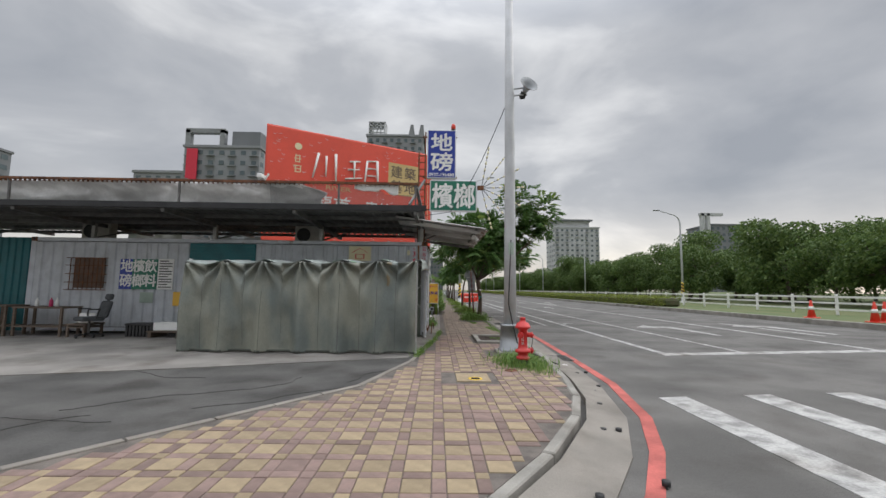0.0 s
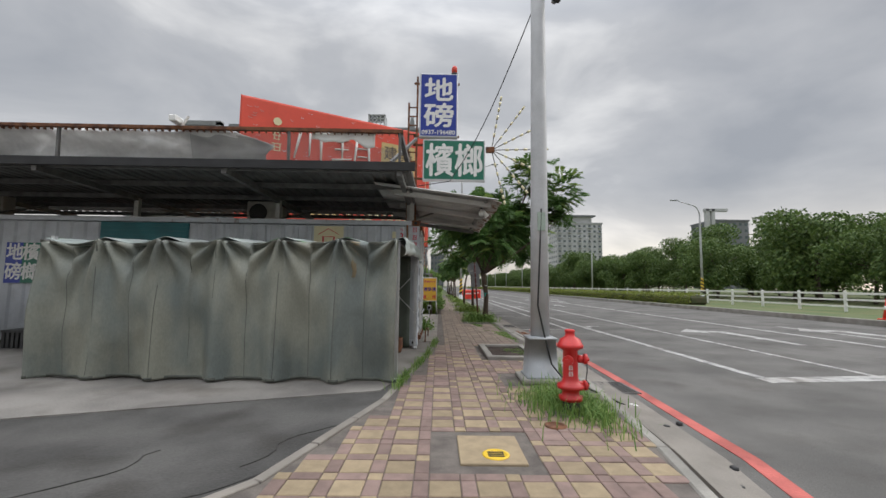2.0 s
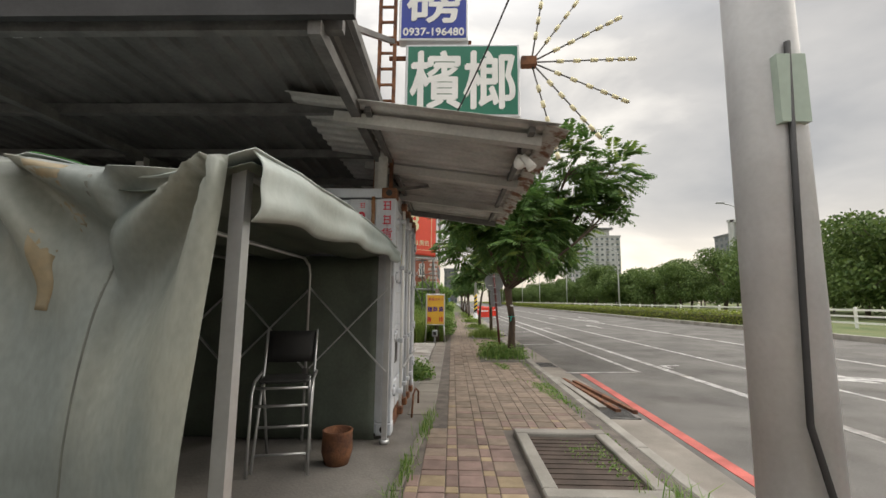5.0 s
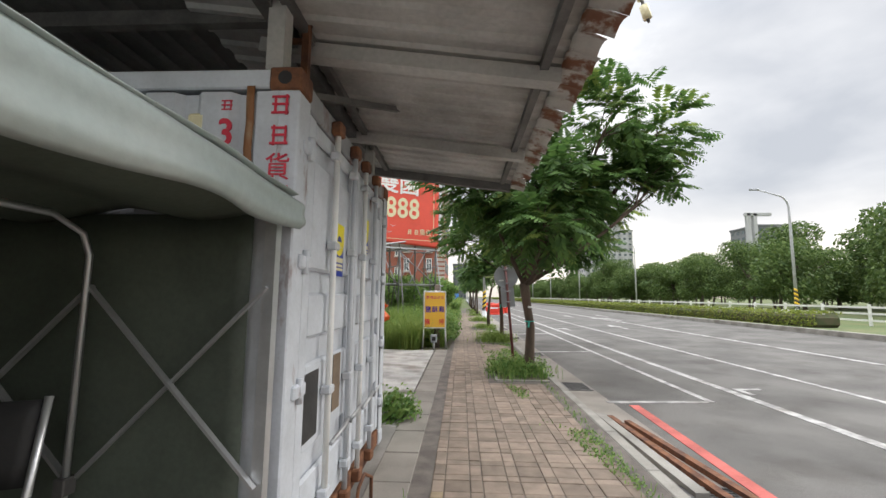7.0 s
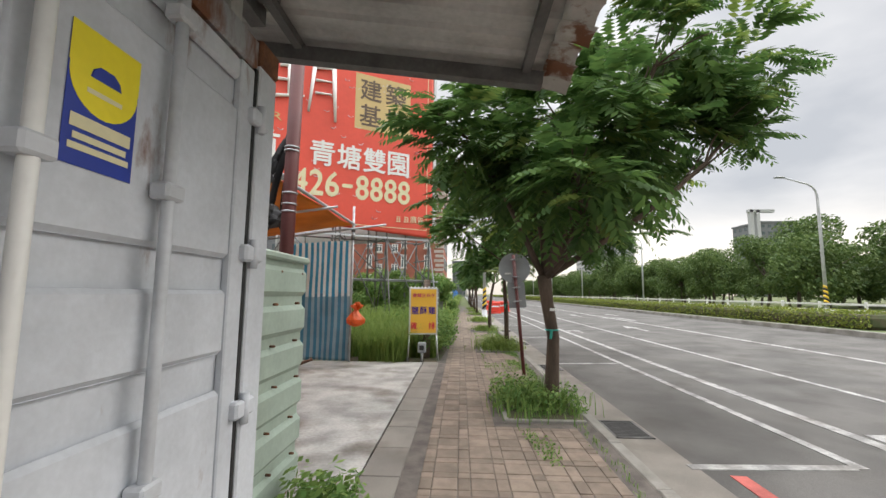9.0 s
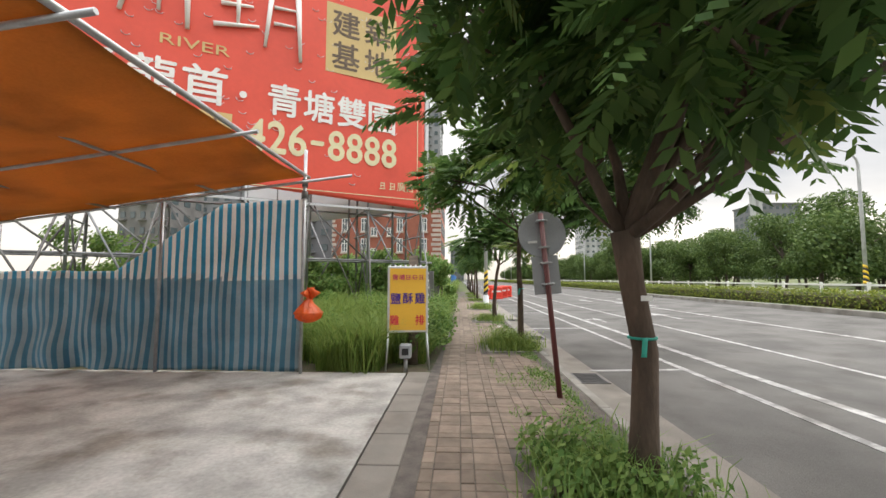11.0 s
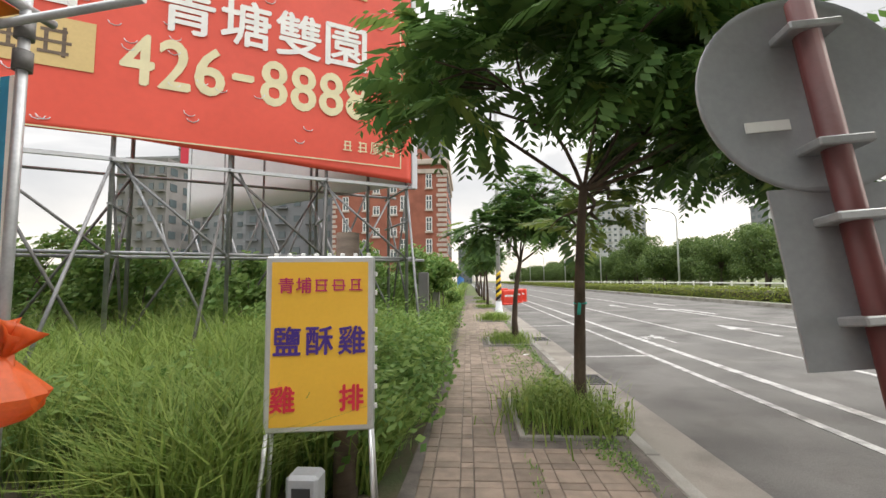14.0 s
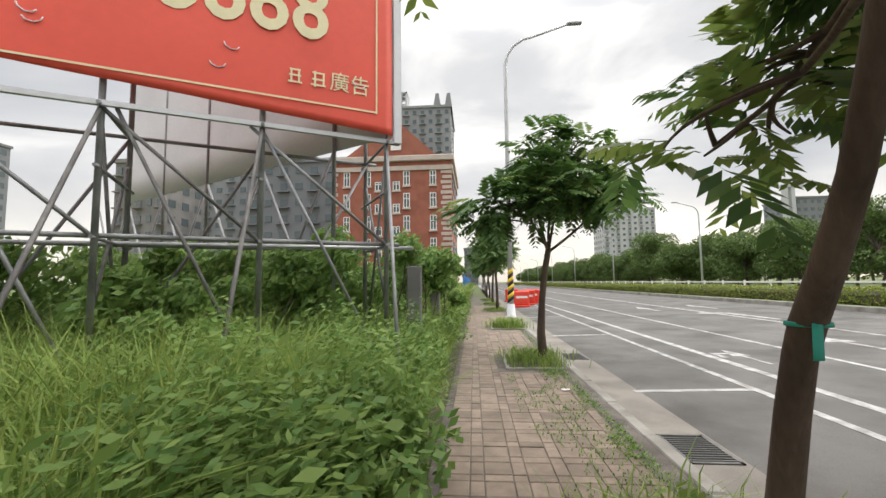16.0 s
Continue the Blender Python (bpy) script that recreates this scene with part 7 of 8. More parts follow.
# ---------------------------------------------------------------- moss and seedlings in the paving joints
rm = random.Random(88)
out = []
while len(out) < 5200:
    x, y = rm.uniform(1.75, 2.62), rm.uniform(8.5, 30.0)
    edge = (x - 1.75) / 0.87
    if noise.noise((x * 2.2, y * 0.9, 3)) + 0.75 * edge - 0.62 < rm.uniform(0, 0.3):
        continue
    p = Vector((x, y, 0.012 + 0.02 * rm.random()))
    leaf_cloud(rm, 1, lambda: (p, Vector((0, 0, 0.8))), 0.017, out)
o = new("joint_moss", quads_mesh("joint_moss", out, [M["weed"]]))
tagged(o, "small green moss and seedlings in the paving joints", "moss", kind="stuff")

# ---------------------------------------------------------------- buildings
def facade_tower(name, label, x0, x1, y0, y1, h, wall, floors, cols, crown=None, balcony=True):
    t = thing(name, (0, 0, -0.3), label, "building")
    bm = B(); box(bm, x0, x1, y0, y1, 0, h); part("wall", bm, wall, t)
    fh = h / floors
    w = (x1 - x0) / cols
    wm = {}
    for i in range(floors):
        for j in range(cols):
            if "w" not in wm:
                bm = B(); box(bm, -w * 0.22, w * 0.22, -0.12, 0.05, -fh * 0.18, fh * 0.22); wm["w"] = finish("window", bm, M["pane"])
                bm = B(); box(bm, -w * 0.40, w * 0.40, -0.9, 0.0, -fh * 0.36, -fh * 0.28); wm["b"] = finish("balcony", bm, wall)
            o = new("window", wm["w"]); o.parent = t; o.location = (x0 + w * (j + 0.5), y0 - 0.05, fh * (i + 0.5))
            if balcony and j % 2 == 0:
                o = new("balcony", wm["b"]); o.parent = t; o.location = (x0 + w * (j + 0.5), y0 - 0.05, fh * (i + 0.5))
    # side facing the road
    nside = max(2, int((y1 - y0) / 4))
    ds = (y1 - y0) / nside
    sx = x1 if x1 < 0 else x0
    bm = B(); box(bm, -0.1, 0.1, -ds * 0.25, ds * 0.25, -fh * 0.22, fh * 0.25); sm = finish("side_window", bm, M["pane"])
    for i in range(floors):
        for j in range(nside):
            o = new("side_window", sm); o.parent = t; o.location = (sx, y0 + ds * (j + 0.5), fh * (i + 0.5))
    bm = B(); box(bm, x0 - 0.4, x1 + 0.4, y0 - 0.4, y1 + 0.4, h, h + 0.8); part("parapet", bm, wall, t)
    if crown:
        crown(t, h)
    return t


def crown_white(t, h):
    bm = B(); box(bm, 76, 96, 256, 270, h + 0.8, h + 4.5); part("penthouse", bm, M["tower_w"], t)
    bm = B(); box(bm, 74.5, 98, 254.5, 271, h + 4.5, h + 5.4); part("roof_slab", bm, M["tower_d"], t)


facade_tower("apartment_tower", "pale high-rise apartment tower behind the park trees", 74, 102, 255, 275, 41, M["tower_w"], 13, 9, crown_white)


def crown_dark(t, h):
    for x in (140.5, 143.5):
        bm = B(); box(bm, x, x + 1.6, 214, 216, h - 10, h + 6); part("fin", bm, M["tower_w"], t)
    bm = B(); box(bm, 140, 152, 214, 216, h + 4.8, h + 6.2); part("beam", bm, M["tower_w"], t)


facade_tower("office_tower", "dark high-rise with an open pale frame on its roof", 146, 164, 216, 236, 37.5, M["tower_d"], 11, 6, crown_dark, False)


def crown_grey(t, h):
    bm = B()
    for a in ((-27, -21),):
        box(bm, a[0], a[0] + 0.5, 157, 163, h, h + 6); box(bm, a[1], a[1] + 0.5, 157, 163, h, h + 6); box(bm, a[0], a[1] + 0.5, 157, 163, h + 5.5, h + 6)
        for k in range(3):
            box(bm, a[0] + 1.5 * (k + 1), a[0] + 1.5 * (k + 1) + 0.4, 157, 157.5, h, h + 6); box(bm, a[0], a[1], 157, 157.5, h + 1.4 * (k + 1), h + 1.4 * (k + 1) + 0.4)
    part("roof_lattice", bm, M["tower_w"], t, "white lattice crown")
    bm = B()
    for x in (-11.5, -7.6):
        q = [bm.verts.new(p) for p in ((x, 157, h), (x + 2.6, 157, h), (x + 2.0, 157, h + 5), (x + 0.9, 157, h + 5), (x, 164, h), (x + 2.6, 164, h), (x + 2.0, 164, h + 5), (x + 0.9, 164, h + 5))]
        for f in ((0, 1, 2, 3), (7, 6, 5, 4), (0, 4, 5, 1), (1, 5, 6, 2), (2, 6, 7, 3), (3, 7, 4, 0)):
            bm.faces.new([q[i] for i in f])
    part("roof_fin", bm, M["tower_g"], t)


facade_tower("grey_tower", "grey high-rise apartment tower with a lattice crown", -27.5, -5.5, 157, 180, 61, M["tower_g"], 19, 8, crown_grey)


def crown_frame(t, h):
    bm = B(); box(bm, -81, -79.5, 130, 132, h, h + 6); box(bm, -70, -68.5, 130, 132, h, h + 6); box(bm, -81, -68.5, 130, 132, h + 5, h + 6.4); part("roof_frame", bm, M["tower_g"], t)
    bm = B(); box(bm, -66, -57, 130, 140, h, h + 5.5); part("penthouse", bm, M["tower_d"], t)


facade_tower("grey_block", "grey high-rise block with an open roof frame and a red banner", -81, -57, 130, 150, 46, M["tower_g"], 14, 7, crown_frame)
bm = B(); box(bm, -79.6, -76.2, 128.9, 129.2, 33, 45); solid("red_banner", bm, M["scarlet"], "tall red banner on the grey block", "banner")
facade_tower("low_block", "grey lower apartment block", -98, -82, 132, 150, 38, M["tower_g"], 11, 5, None)
facade_tower("left_block", "dark grey high-rise far to the side of the road", -175, -146, 118, 140, 46, M["tower_d"], 13, 6, None)
facade_tower("dark_block", "unfinished dark concrete apartment block with open balconies", -46, -23.5, 104, 122, 27, M["tower_d"], 8, 7, None)
facade_tower("raw_block", "raw concrete building shell behind the scaffold", -72, -61, 100, 112, 27, M["raw_conc"], 8, 5, None)
facade_tower("far_block", "low dark building far along the road", -3.5, 4, 240, 262, 19, M["tower_d"], 6, 4, None)

# brick building with a gable
t = thing("brick_building", (0, 0, -0.3), "red brick building with pale stone trim, white windows and a gable", "building")
X0, X1, Y0, Y1, EH = -20.3, -1.9, 84.0, 104.0, 20.6
bm = B(); box(bm, X0, X1, Y0, Y1, 0, EH); part("wall", bm, M["brick"], t)
bm = B()
a = [bm.verts.new(p) for p in ((X0 + 1, Y0 - 0.2, EH), (X1 - 1.5, Y0 - 0.2, EH), ((X0 + X1) / 2 + 0.6, Y0 - 0.2, EH + 6.6), (X0 + 1, Y0 + 6, EH), (X1 - 1.5, Y0 + 6, EH), ((X0 + X1) / 2 + 0.6, Y0 + 6, EH + 6.6))]
for f in ((0, 1, 2), (5, 4, 3), (0, 3, 4, 1), (1, 4, 5, 2), (2, 5, 3, 0)):
    bm.faces.new([a[i] for i in f])
part("gable", bm, M["brick"], t, "brick gable")
bm = B(); box(bm, X0 - 0.5, X1 + 0.5, Y0 - 0.5, Y1, EH - 0.2, EH + 0.7, 0.1); box(bm, X0 - 0.25, X1 + 0.25, Y0 - 0.25, Y1, EH - 1.6, EH - 0.9); part("cornice", bm, M["stone_trim"], t, "pale stone cornice")
bm = B()
for z in range(24):
    w = 0.7 if z % 2 else 0.45
    box(bm, X0 - 0.08, X0 + w, Y0 - 0.08, Y0 + 0.3, z * 0.8, z * 0.8 + 0.5); box(bm, X1 - w - 0.9, X1 + 0.08, Y0 - 0.08, Y0 + 0.3, z * 0.8, z * 0.8 + 0.5)
part("quoin", bm, M["stone_trim"], t, "pale corner stones")
wf = {}
for i in range(6):
    z = 17.8 - i * 3.5
    if z < 0.8:
        break
    for x, big in ((-18.2, 1), (-14.9, 1), (-13.2, 0), (-10.4, 0), (-8.8, 1), (-4.7, 1)):
        if "p%d" % big not in wf:
            w, h = (0.5, 1.15) if big else (0.55, 0.7)
            bm = B(); box(bm, -w, w, -0.04, 0.1, -h, h); wf["p%d" % big] = finish("window", bm, M["pane"])
            bm = B()
            for q in ((-w, -w + 0.12, -h, h), (w - 0.12, w, -h, h), (-0.06, 0.06, -h, h), (-w, w, h - 0.12, h), (-w, w, -h, -h + 0.12), (-w, w, 0.25, 0.35)):
                box(bm, q[0], q[1], -0.10, -0.03, q[2], q[3])
            wf["f%d" % big] = finish("window_frame", bm, M["white"])
            bm = B(); box(bm, -w - 0.15, w + 0.15, -0.25, 0.0, -h - 0.25, -h); wf["s%d" % big] = finish("window_sill", bm, M["stone_trim"])
        zz = z if big else z - 1.2
        wdw = new("window", wf["p%d" % big]); wdw.parent = t; wdw.location = (x, Y0 - 0.02, zz)
        for key, nm in (("f", "window_frame"), ("s", "window_sill")):
            o = new(nm, wf["%s%d" % (key, big)]); o.parent = wdw
for i in range(5):
    for j in range(4):
        bm = B(); box(bm, X1 - 0.05, X1 + 0.12, Y0 + 2.5 + j * 4.5, Y0 + 3.9 + j * 4.5, 16.6 - i * 3.5, 18.9 - i * 3.5); part("side_window", bm, M["pane"], t)
bm = B(); box(bm, -11.2, -9.6, Y0 - 0.35, Y0 - 0.15, EH + 1.6, EH + 3.4); part("gable_window", bm, M["white"], t)

# blue hoarding and low wall further on
bm = B(); corrugated(bm, (0.35, 58, 0), (0, 1, 0), (0, 0, 1), (1, 0, 0), 70, 2.0, 0.5, 0.04); solid("hoarding", bm, M["blue_bin"], "blue corrugated building-site hoarding", "hoarding")
for y in (29.4, 33.4):
    bm = B(); box(bm, -0.12, 0.12, -0.12, 0.12, -0.05, 1.65, 0.02); o = solid("concrete_post", bm, M["raw_conc"], "weathered concrete post in the weeds", "post", group="concrete posts"); o.location = (0.25, y, 0)
bm = B(); tube(bm, (-5.5, 26.4, 1.93), (0.35, 28.6, 1.9), 0.03, n=8); solid("guard_rail", bm, M["steel"], "galvanised rail in front of the scaffold", "rail")
bm = B(); box(bm, -60, -16.1, 24, 24.2, -0.1, 2.2); solid("site_wall", bm, M["raw_conc"], "plain wall closing the vacant lot", "wall", "structure")

# ---------------------------------------------------------------- grass and weeds
def blades(r, n, place, out, hmin, hmax, width, lean=0.5):
    for _ in range(n):
        p = place()
        if p is None:
            continue
        x, y, z, s = p
        h = r.uniform(hmin, hmax) * s
        a = r.uniform(0, 6.283)
        d = Vector((math.cos(a), math.sin(a), 0))
        b = r.uniform(0.15, lean) * h
        sd = Vector((-d.y, d.x, 0)) * width * r.uniform(0.6, 1.3)
        p0 = Vector((x, y, z))
        p1 = p0 + d * b * 0.35 + Vector((0, 0, h * 0.62))
        p2 = p0 + d * b * 1.2 + Vector((0, 0, h * r.uniform(0.75, 1.0)))
        out.append((p0 - sd, p0 + sd, p1 + sd * 0.8, p1 - sd * 0.8))
        out.append((p1 - sd * 0.8, p1 + sd * 0.8, p2 + sd * 0.1, p2 - sd * 0.1))


rg = random.Random(12)


def lot_place():
    y = 21.7 + 22 * rg.random() ** 1.8
    edge = edge_x(LEFT_EDGE, y) - 0.02
    x = edge - 0.16 - 10 * rg.random() ** 1.9
    if (abs(x - 0.44) < 0.42 and y < 22.3) or (x < -0.95 and y < 22.35):
        return None
    s = 0.28 + 0.45 * noise.noise((x * 0.7, y * 0.7, 0)) + 0.6 * min(1, (edge - x) / 1.1)
    if y > 24.3:
        s *= 1.2
    lim = 0.95 if y < 23.0 else 1.5
    return x, y, -0.02, min(max(0.3, s), lim)


out = []
blades(rg, 50000, lot_place, out, 0.45, 1.1, 0.008, 0.85)
for k in range(520):
    spot = lot_place()
    if spot and spot[0] < edge_x(LEFT_EDGE, spot[1]) - 1.0:
        tall = rg.uniform(0.7, 1.25) * (1.0 if spot[1] > 23.2 else 0.75)
        wide = rg.uniform(0.06, 0.16)
        blades(rg, rg.randrange(40, 90), lambda: (spot[0] + rg.gauss(0, wide), spot[1] + rg.gauss(0, wide), -0.02, tall), out, 0.6, 1.1, 0.008, 1.1)
tagged(new("tall_grass", quads_mesh("tall_grass", out, [M["grass"]])), "tall unmown grass on the vacant lot", "grass", kind="stuff")


def far_place():
    y = rg.uniform(40, 100)
    return 0.9 - 16 * rg.random() ** 1.5, y, -0.02, 1.1


out = []
blades(rg, 9000, far_place, out, 0.7, 1.4, 0.03, 0.8)
tagged(new("far_grass", quads_mesh("far_grass", out, [M["grass"]])), "tall grass further along the pavement", "grass", kind="stuff")


def leafy_clump(r, at, w, h, n, out, size=0.05):
    at = Vector(at)
    def f():
        d = Vector((r.gauss(0, 1), r.gauss(0, 1), abs(r.gauss(0.3, 0.9)))).normalized()
        k = r.uniform(0.35, 1.0)
        return at + Vector((d.x * w * k, d.y * w * k, d.z * h * k)), d + Vector((0, 0, 0.7))
    leaf_cloud(r, n, f, size, out)


out = []
for k in range(46):
    y = 22.6 + 20 * rg.random() ** 1.5
    x = edge_x(LEFT_EDGE, y) - 0.22 - 4.5 * rg.random() ** 2.2
    s = rg.uniform(0.28, 0.55)
    leafy_clump(rg, (x, y, 0.15), s, s * 1.5, 420, out, 0.05)
for k in range(26):
    leafy_clump(rg, (rg.uniform(-9, 0.3), rg.uniform(30, 44), 0.2), rg.uniform(0.5, 1.1), rg.uniform(1.4, 2.6), 520, out, 0.09)
for x, y, s in ((0.45, 24.2, 0.38), (0.55, 24.9, 0.42), (0.30, 25.4, 0.45), (0.0, 24.6, 0.5), (0.62, 26.0, 0.4), (0.1, 26.3, 0.5), (-0.6, 25.2, 0.5), (0.6, 27.2, 0.4), (0.2, 23.9, 0.42), (-0.35, 24.1, 0.4), (-1.1, 25.9, 0.55), (0.35, 28.3, 0.5), (-0.5, 27.3, 0.55)):
    leafy_clump(rg, (x, y, 0.25), s * 1.1, s * 1.9, 1000, out, 0.036)
for k in range(70):
    y = rg.uniform(29.5, 42)
    leafy_clump(rg, (rg.uniform(-15, 0.1), y, 0.2), rg.uniform(0.6, 1.2), rg.uniform(1.2, 2.3), 480, out, 0.085)
for k in range(8):
    leafy_clump(rg, (rg.uniform(-11, -5), rg.uniform(24, 30), 0.2), rg.uniform(0.5, 0.9), rg.uniform(1.2, 1.9), 420, out, 0.08)
tagged(new("weeds", quads_mesh("weeds", out, [M["weed"]])), "leafy weeds and shrubs among the grass", "weeds", kind="stuff")

# tree pits with their grass
for y, wx, big in ((18.2, 0.95, 1), (23.9, 0.95, 1.05), (29.3, 0.95, 0.6), (34.6, 0.9, 0.8), (41.5, 0.9, 0.5), (46.5, 0.9, 0.5), (52, 0.9, 0.5)):
    t = thing("tree_pit", (2.27, y, 0.0), "grassy tree pit edged with low concrete stones", "tree pit", "tree pits")
    for nm, a in (("edge_stone", (-0.5, -0.44, -0.62, 0.62)), ("edge_stone", (-0.44, 0.44, -0.62, -0.56)), ("edge_stone", (-0.44, 0.44, 0.56, 0.62))):
        bm = B(); box(bm, a[0], a[1], a[2], a[3], -0.05, 0.03, 0.008); part(nm, bm, M["kerb"], t)
    bm = B(); sheet(bm, lambda u, v: Vector((-0.44 + 0.88 * u, -0.56 + 1.12 * v, 0.012 + 0.06 * math.sin(math.pi * u) * math.sin(math.pi * v))), 8, 8); part("soil", bm, M["soil"], t)
    out = []
    blades(rg, int((700 if y < 20 else 1500) * big), lambda: (rg.gauss(0, 0.24), rg.gauss(0, 0.30), 0.01, 1.0), out, 0.12, 0.42 * min(1, big + 0.1), 0.006, 0.9)
    if y < 25:
        for k in range(9 if y < 20 else 5):
            leafy_clump(rg, (rg.uniform(-0.42, 0.38), rg.uniform(-0.6, 0.45), 0.02), 0.25, 0.38, 190, out, 0.035)
    o = new("grass", quads_mesh("grass", out, [M["grass"] if y > 20 else M["weed"]])); o.parent = t
    tagged(o, "tuft of grass and weeds")

# tufts by the hydrant, the edging and the kerb joints
out = []
blades(rg, 1500, lambda: (2.12 + rg.gauss(0, 0.20), 8.25 + rg.gauss(0, 0.34), 0.0, 1.0), out, 0.05, 0.2, 0.005, 0.9)
blades(rg, 500, lambda: (2.35 + rg.gauss(0, 0.1), 7.9 + rg.gauss(0, 0.28), 0.0, 1.0), out, 0.05, 0.18, 0.005, 0.9)
blades(rg, 500, lambda: (2.5 + rg.gauss(0, 0.08), 10.3 + rg.gauss(0, 0.3), 0.0, 1.0), out, 0.05, 0.25, 0.005, 0.9)
for y0, sp, n in ((9.2, 0.3, 260), (10.4, 0.25, 220), (11.3, 0.2, 120), (12.5, 0.3, 160)):
    blades(rg, n, lambda: ((lambda yy: (edge_x(LEFT_EDGE, yy) - 0.02 + rg.gauss(0, 0.03), yy, 0.0, 1.0))(y0 + rg.gauss(0, sp))), out, 0.03, 0.16, 0.004, 0.9)
blades(rg, 1300, lambda: (2.60 + rg.gauss(0, 0.04), rg.uniform(13, 34), 0.0, 1.0), out, 0.015, 0.07, 0.004, 1.0)
blades(rg, 5200, lambda: ((lambda xx, yy: (xx, yy, 0.0, 1.0) if noise.noise((xx * 1.6, yy * 1.2, 5)) > 0.02 else None)(rg.uniform(1.75, 2.6), rg.uniform(19.2, 28.4))), out, 0.01, 0.05, 0.005, 1.0)
for k in range(5):
    leafy_clump(rg, (0.35 + rg.uniform(-0.12, 0.2), 15.3 + rg.uniform(-0.3, 0.3), 0.0), 0.2, 0.4, 170, out, 0.035)
tagged(new("pavement_weeds", quads_mesh("pavement_weeds", out, [M["weed"]])), "grass tufts growing from the pavement joints", "weeds", kind="stuff")

# cracks in the forecourt and the apron
rc = random.Random(41)
for k, (x, y, a, n) in enumerate(((-0.55, 6.7, 62, 22), (-1.9, 5.4, 48, 20), (-3.2, 5.3, 20, 26), (-5.5, 5.0, 8, 30), (-2.6, 6.9, 150, 22), (-7.5, 6.2, 12, 30), (-4.6, 4.0, 25, 22))):
    pts, d = [], radians(a)
    for i in range(n):
        pts.append(Vector((x, y, -0.010)))
        d += rc.gauss(0, 0.28) + (radians(a) - d) * 0.3
        x, y = x + 0.11 * math.cos(d), y + 0.11 * math.sin(d)
    bm = B()
    for p, q2 in zip(pts, pts[1:]):
        bar(bm, p, q2, rc.uniform(0.005, 0.013), 0.006)
    solid("crack", bm, M["crack"], "dark crack filled with dirt in the worn ground", "crack", group="ground cracks")

# bent hook by the container, litter
bm = B(); pipe(bm, [(0.52, 12.9, 0), (0.53, 12.95, 0.25), (0.55, 13.02, 0.31), (0.58, 13.1, 0.26), (0.58, 13.1, 0.12)], 0.012); solid("steel_hook", bm, M["rust"], "bent rusty steel hook set in the ground", "hook")
for x, y in ((2.35, 27.4), (2.95, 8.45)):
    bm = B(); sheet(bm, lambda u, v: Vector((x + 0.1 * u, y + 0.07 * v, (0.012 if x < 2.7 else -0.08) + 0.02 * noise.noise((u * 3, v * 3, x)) + 0.015)), 5, 5, 0.002); solid("paper_scrap", bm, M["white"], "crumpled white paper scrap", "litter", group="litter")

# ---------------------------------------------------------------- paving blocks
def block(w, l, h=0.05):
    bm = B()
    i = 0.006
    lo = [bm.verts.new(p) for p in ((0, 0, -h), (w, 0, -h), (w, l, -h), (0, l, -h))]
    mid = [bm.verts.new((v.co.x, v.co.y, 0.001)) for v in lo]
    hi = [bm.verts.new(p) for p in ((i, i, 0.005), (w - i, i, 0.005), (w - i, l - i, 0.005), (i, l - i, 0.005))]
    for k in range(4):
        bm.faces.new((lo[k - 1], lo[k], mid[k], mid[k - 1]))
        bm.faces.new((mid[k - 1], mid[k], hi[k], hi[k - 1]))
    bm.faces.new(hi)
    return bm


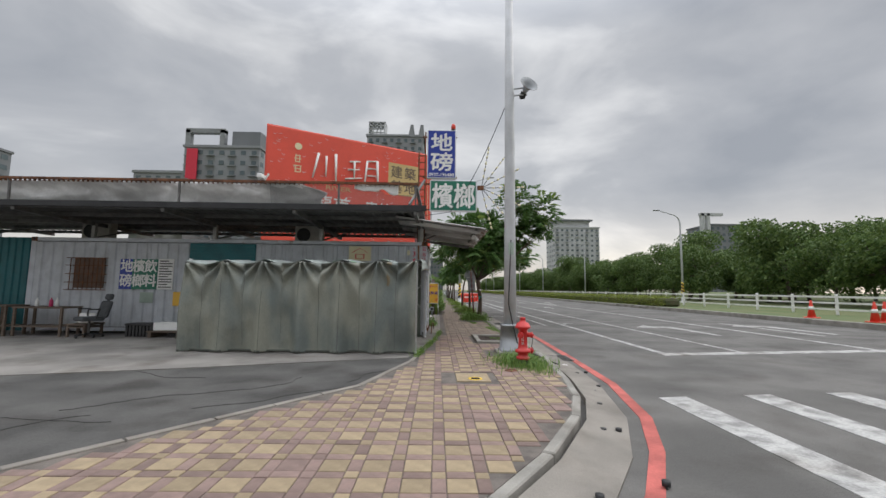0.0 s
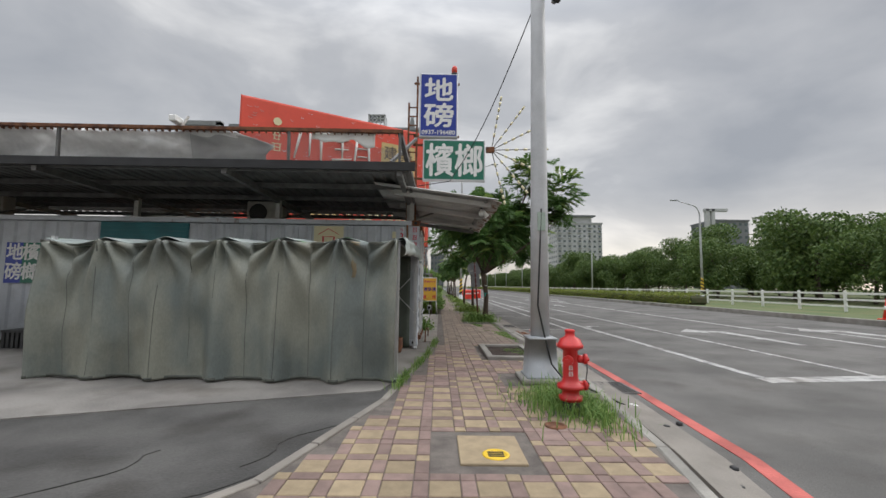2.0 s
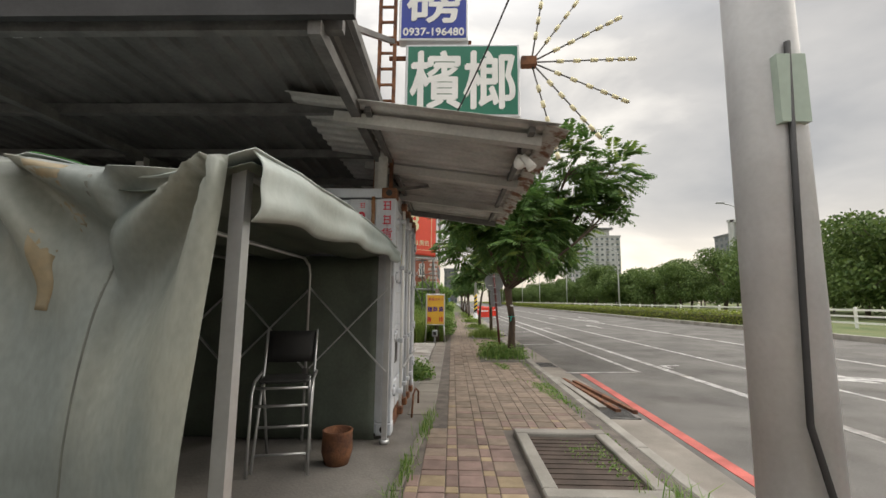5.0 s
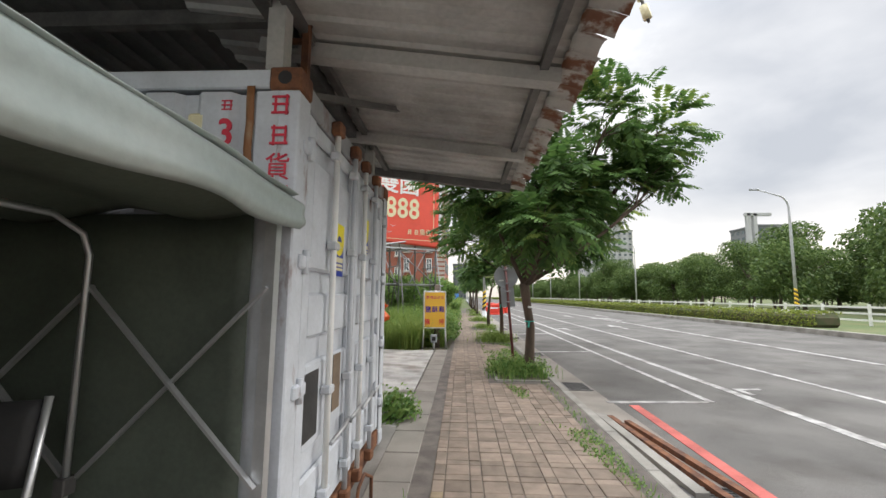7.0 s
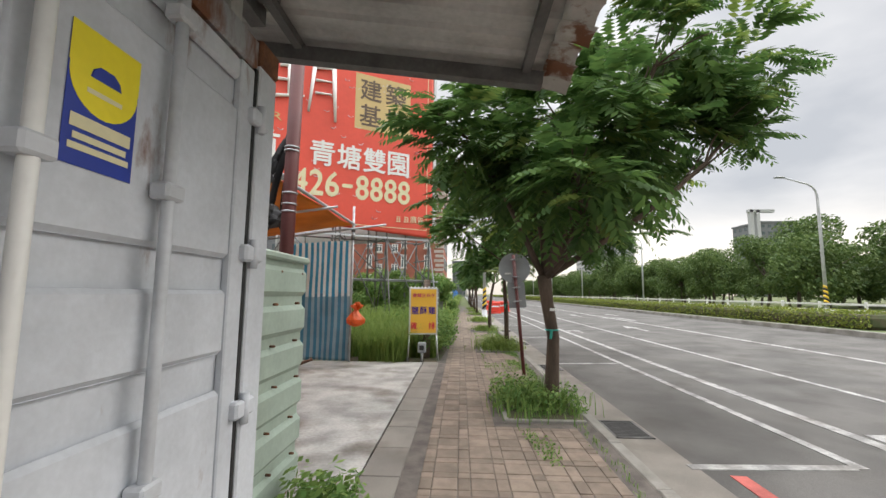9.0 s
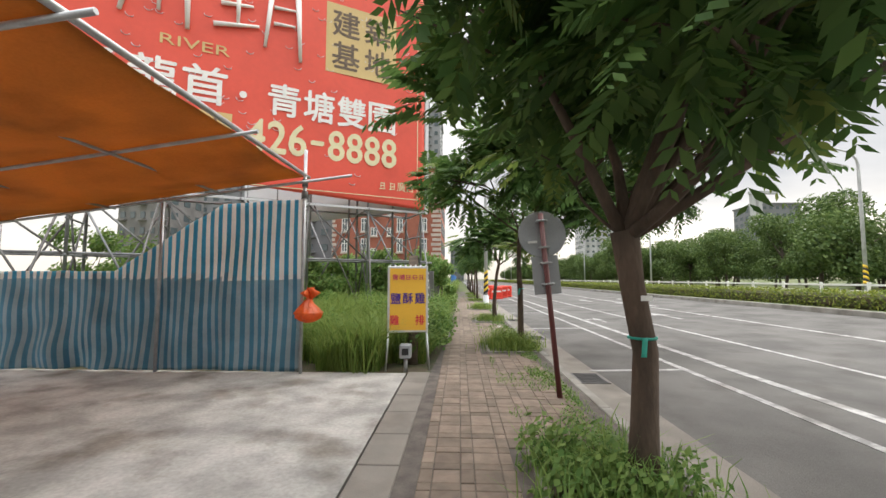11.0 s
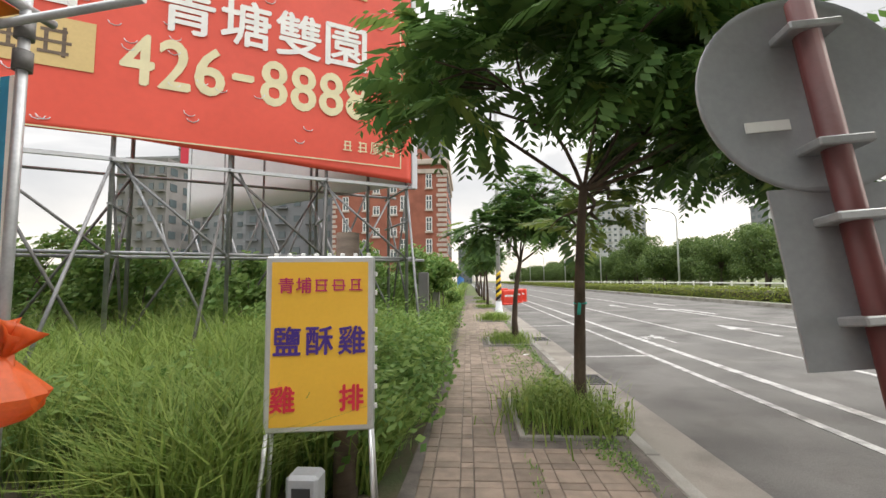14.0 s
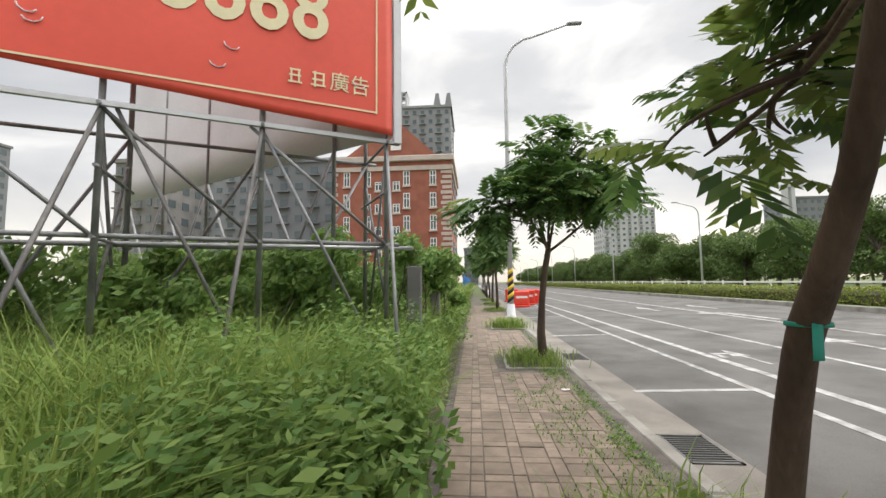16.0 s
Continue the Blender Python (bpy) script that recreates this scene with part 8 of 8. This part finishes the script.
G = 0.006
KIND = {"s": (0.0, 0.0, 0.2, 0.2), "r": (0.2, 0.0, 0.1, 0.2), "t": (0.0, 0.2, 0.2, 0.1), "c": (0.2, 0.2, 0.1, 0.1)}
shape = {}
for k, (_, _, w, l) in KIND.items():
    bm = block(w - G, l - G)
    me = bpy.data.meshes.new("paver")
    bm.to_mesh(me)
    bm.free()
    shape[k] = me
pieces = {}
for k in KIND:
    for tone in ("red", "yel", "brown"):
        me = shape[k].copy()
        me.materials.append(M["paver_%s_o" % tone])
        pieces[k, tone] = me
joined = {tone: ([], []) for tone in ("red", "yel", "brown")}
rk = random.Random(3)
count = 0
HOLES = [(0.94, 1.46, 6.71, 7.29), (1.62, 2.58, 10.82, 12.38), (1.8, 2.55, 9.0, 9.72), (2.03, 2.28, 7.9, 8.15)] + [(1.76, 2.75, y - 0.63, y + 0.63) for y in (18.2, 23.9, 29.3, 34.6, 41.5, 46.5, 52)]
for j in range(int((47 - 1.2) / 0.3)):
    for i in range(-30, 10):
        for k, (ox, oy, w, l) in KIND.items():
            x, y = i * 0.3 + ox + 0.15, 1.2 + j * 0.3 + oy
            if not (1.6 < y < 46):
                continue
            cx, cy = x + w / 2, y + l / 2
            lx = max(edge_x(LEFT_EDGE, y), edge_x(LEFT_EDGE, y + l))
            rx = min(edge_x(RIGHT_EDGE, y), edge_x(RIGHT_EDGE, y + l)) - (0.13 if y > 8 else -0.04)
            if x < lx + 0.005 or x + w > rx or any(a - w < x < b and c - l < y < d for a, b, c, d in HOLES):
                continue
            far = y > 13.5 - 1.5 * rk.random() - (1.2 if k == "s" else 0)
            if far:
                tone = "brown"
            else:
                tone = "yel" if (k == "s" and rk.random() < (0.95 if y < 9 else 0.5)) or (k == "c" and rk.random() < 0.6) else "red"
            z = rk.uniform(-0.003, 0.003)
            if 3.2 < y < 6.9 and x > -1.3 and count < 300 and tone != "brown":
                o = new("paver", pieces[k, tone])
                o.parent = bed
                o.location = (x, y, z)
                count += 1
                continue
            vs, fs = joined[tone]
            n0 = len(vs)
            me = shape[k]
            vs += [(v.co.x + x, v.co.y + y, v.co.z + z) for v in me.vertices]
            fs += [tuple(n0 + q for q in p.vertices) for p in me.polygons]
for tone, (vs, fs) in joined.items():
    me = bpy.data.meshes.new("paver_field")
    me.from_pydata(vs, [], fs)
    me.materials.append(M["paver_" + tone])
    o = new("paver_field", me)
    o.parent = bed
    tagged(o, {"red": "dull red paving blocks", "yel": "pale yellow paving blocks", "brown": "grey-brown weathered paving blocks"}[tone], kind="stuff")
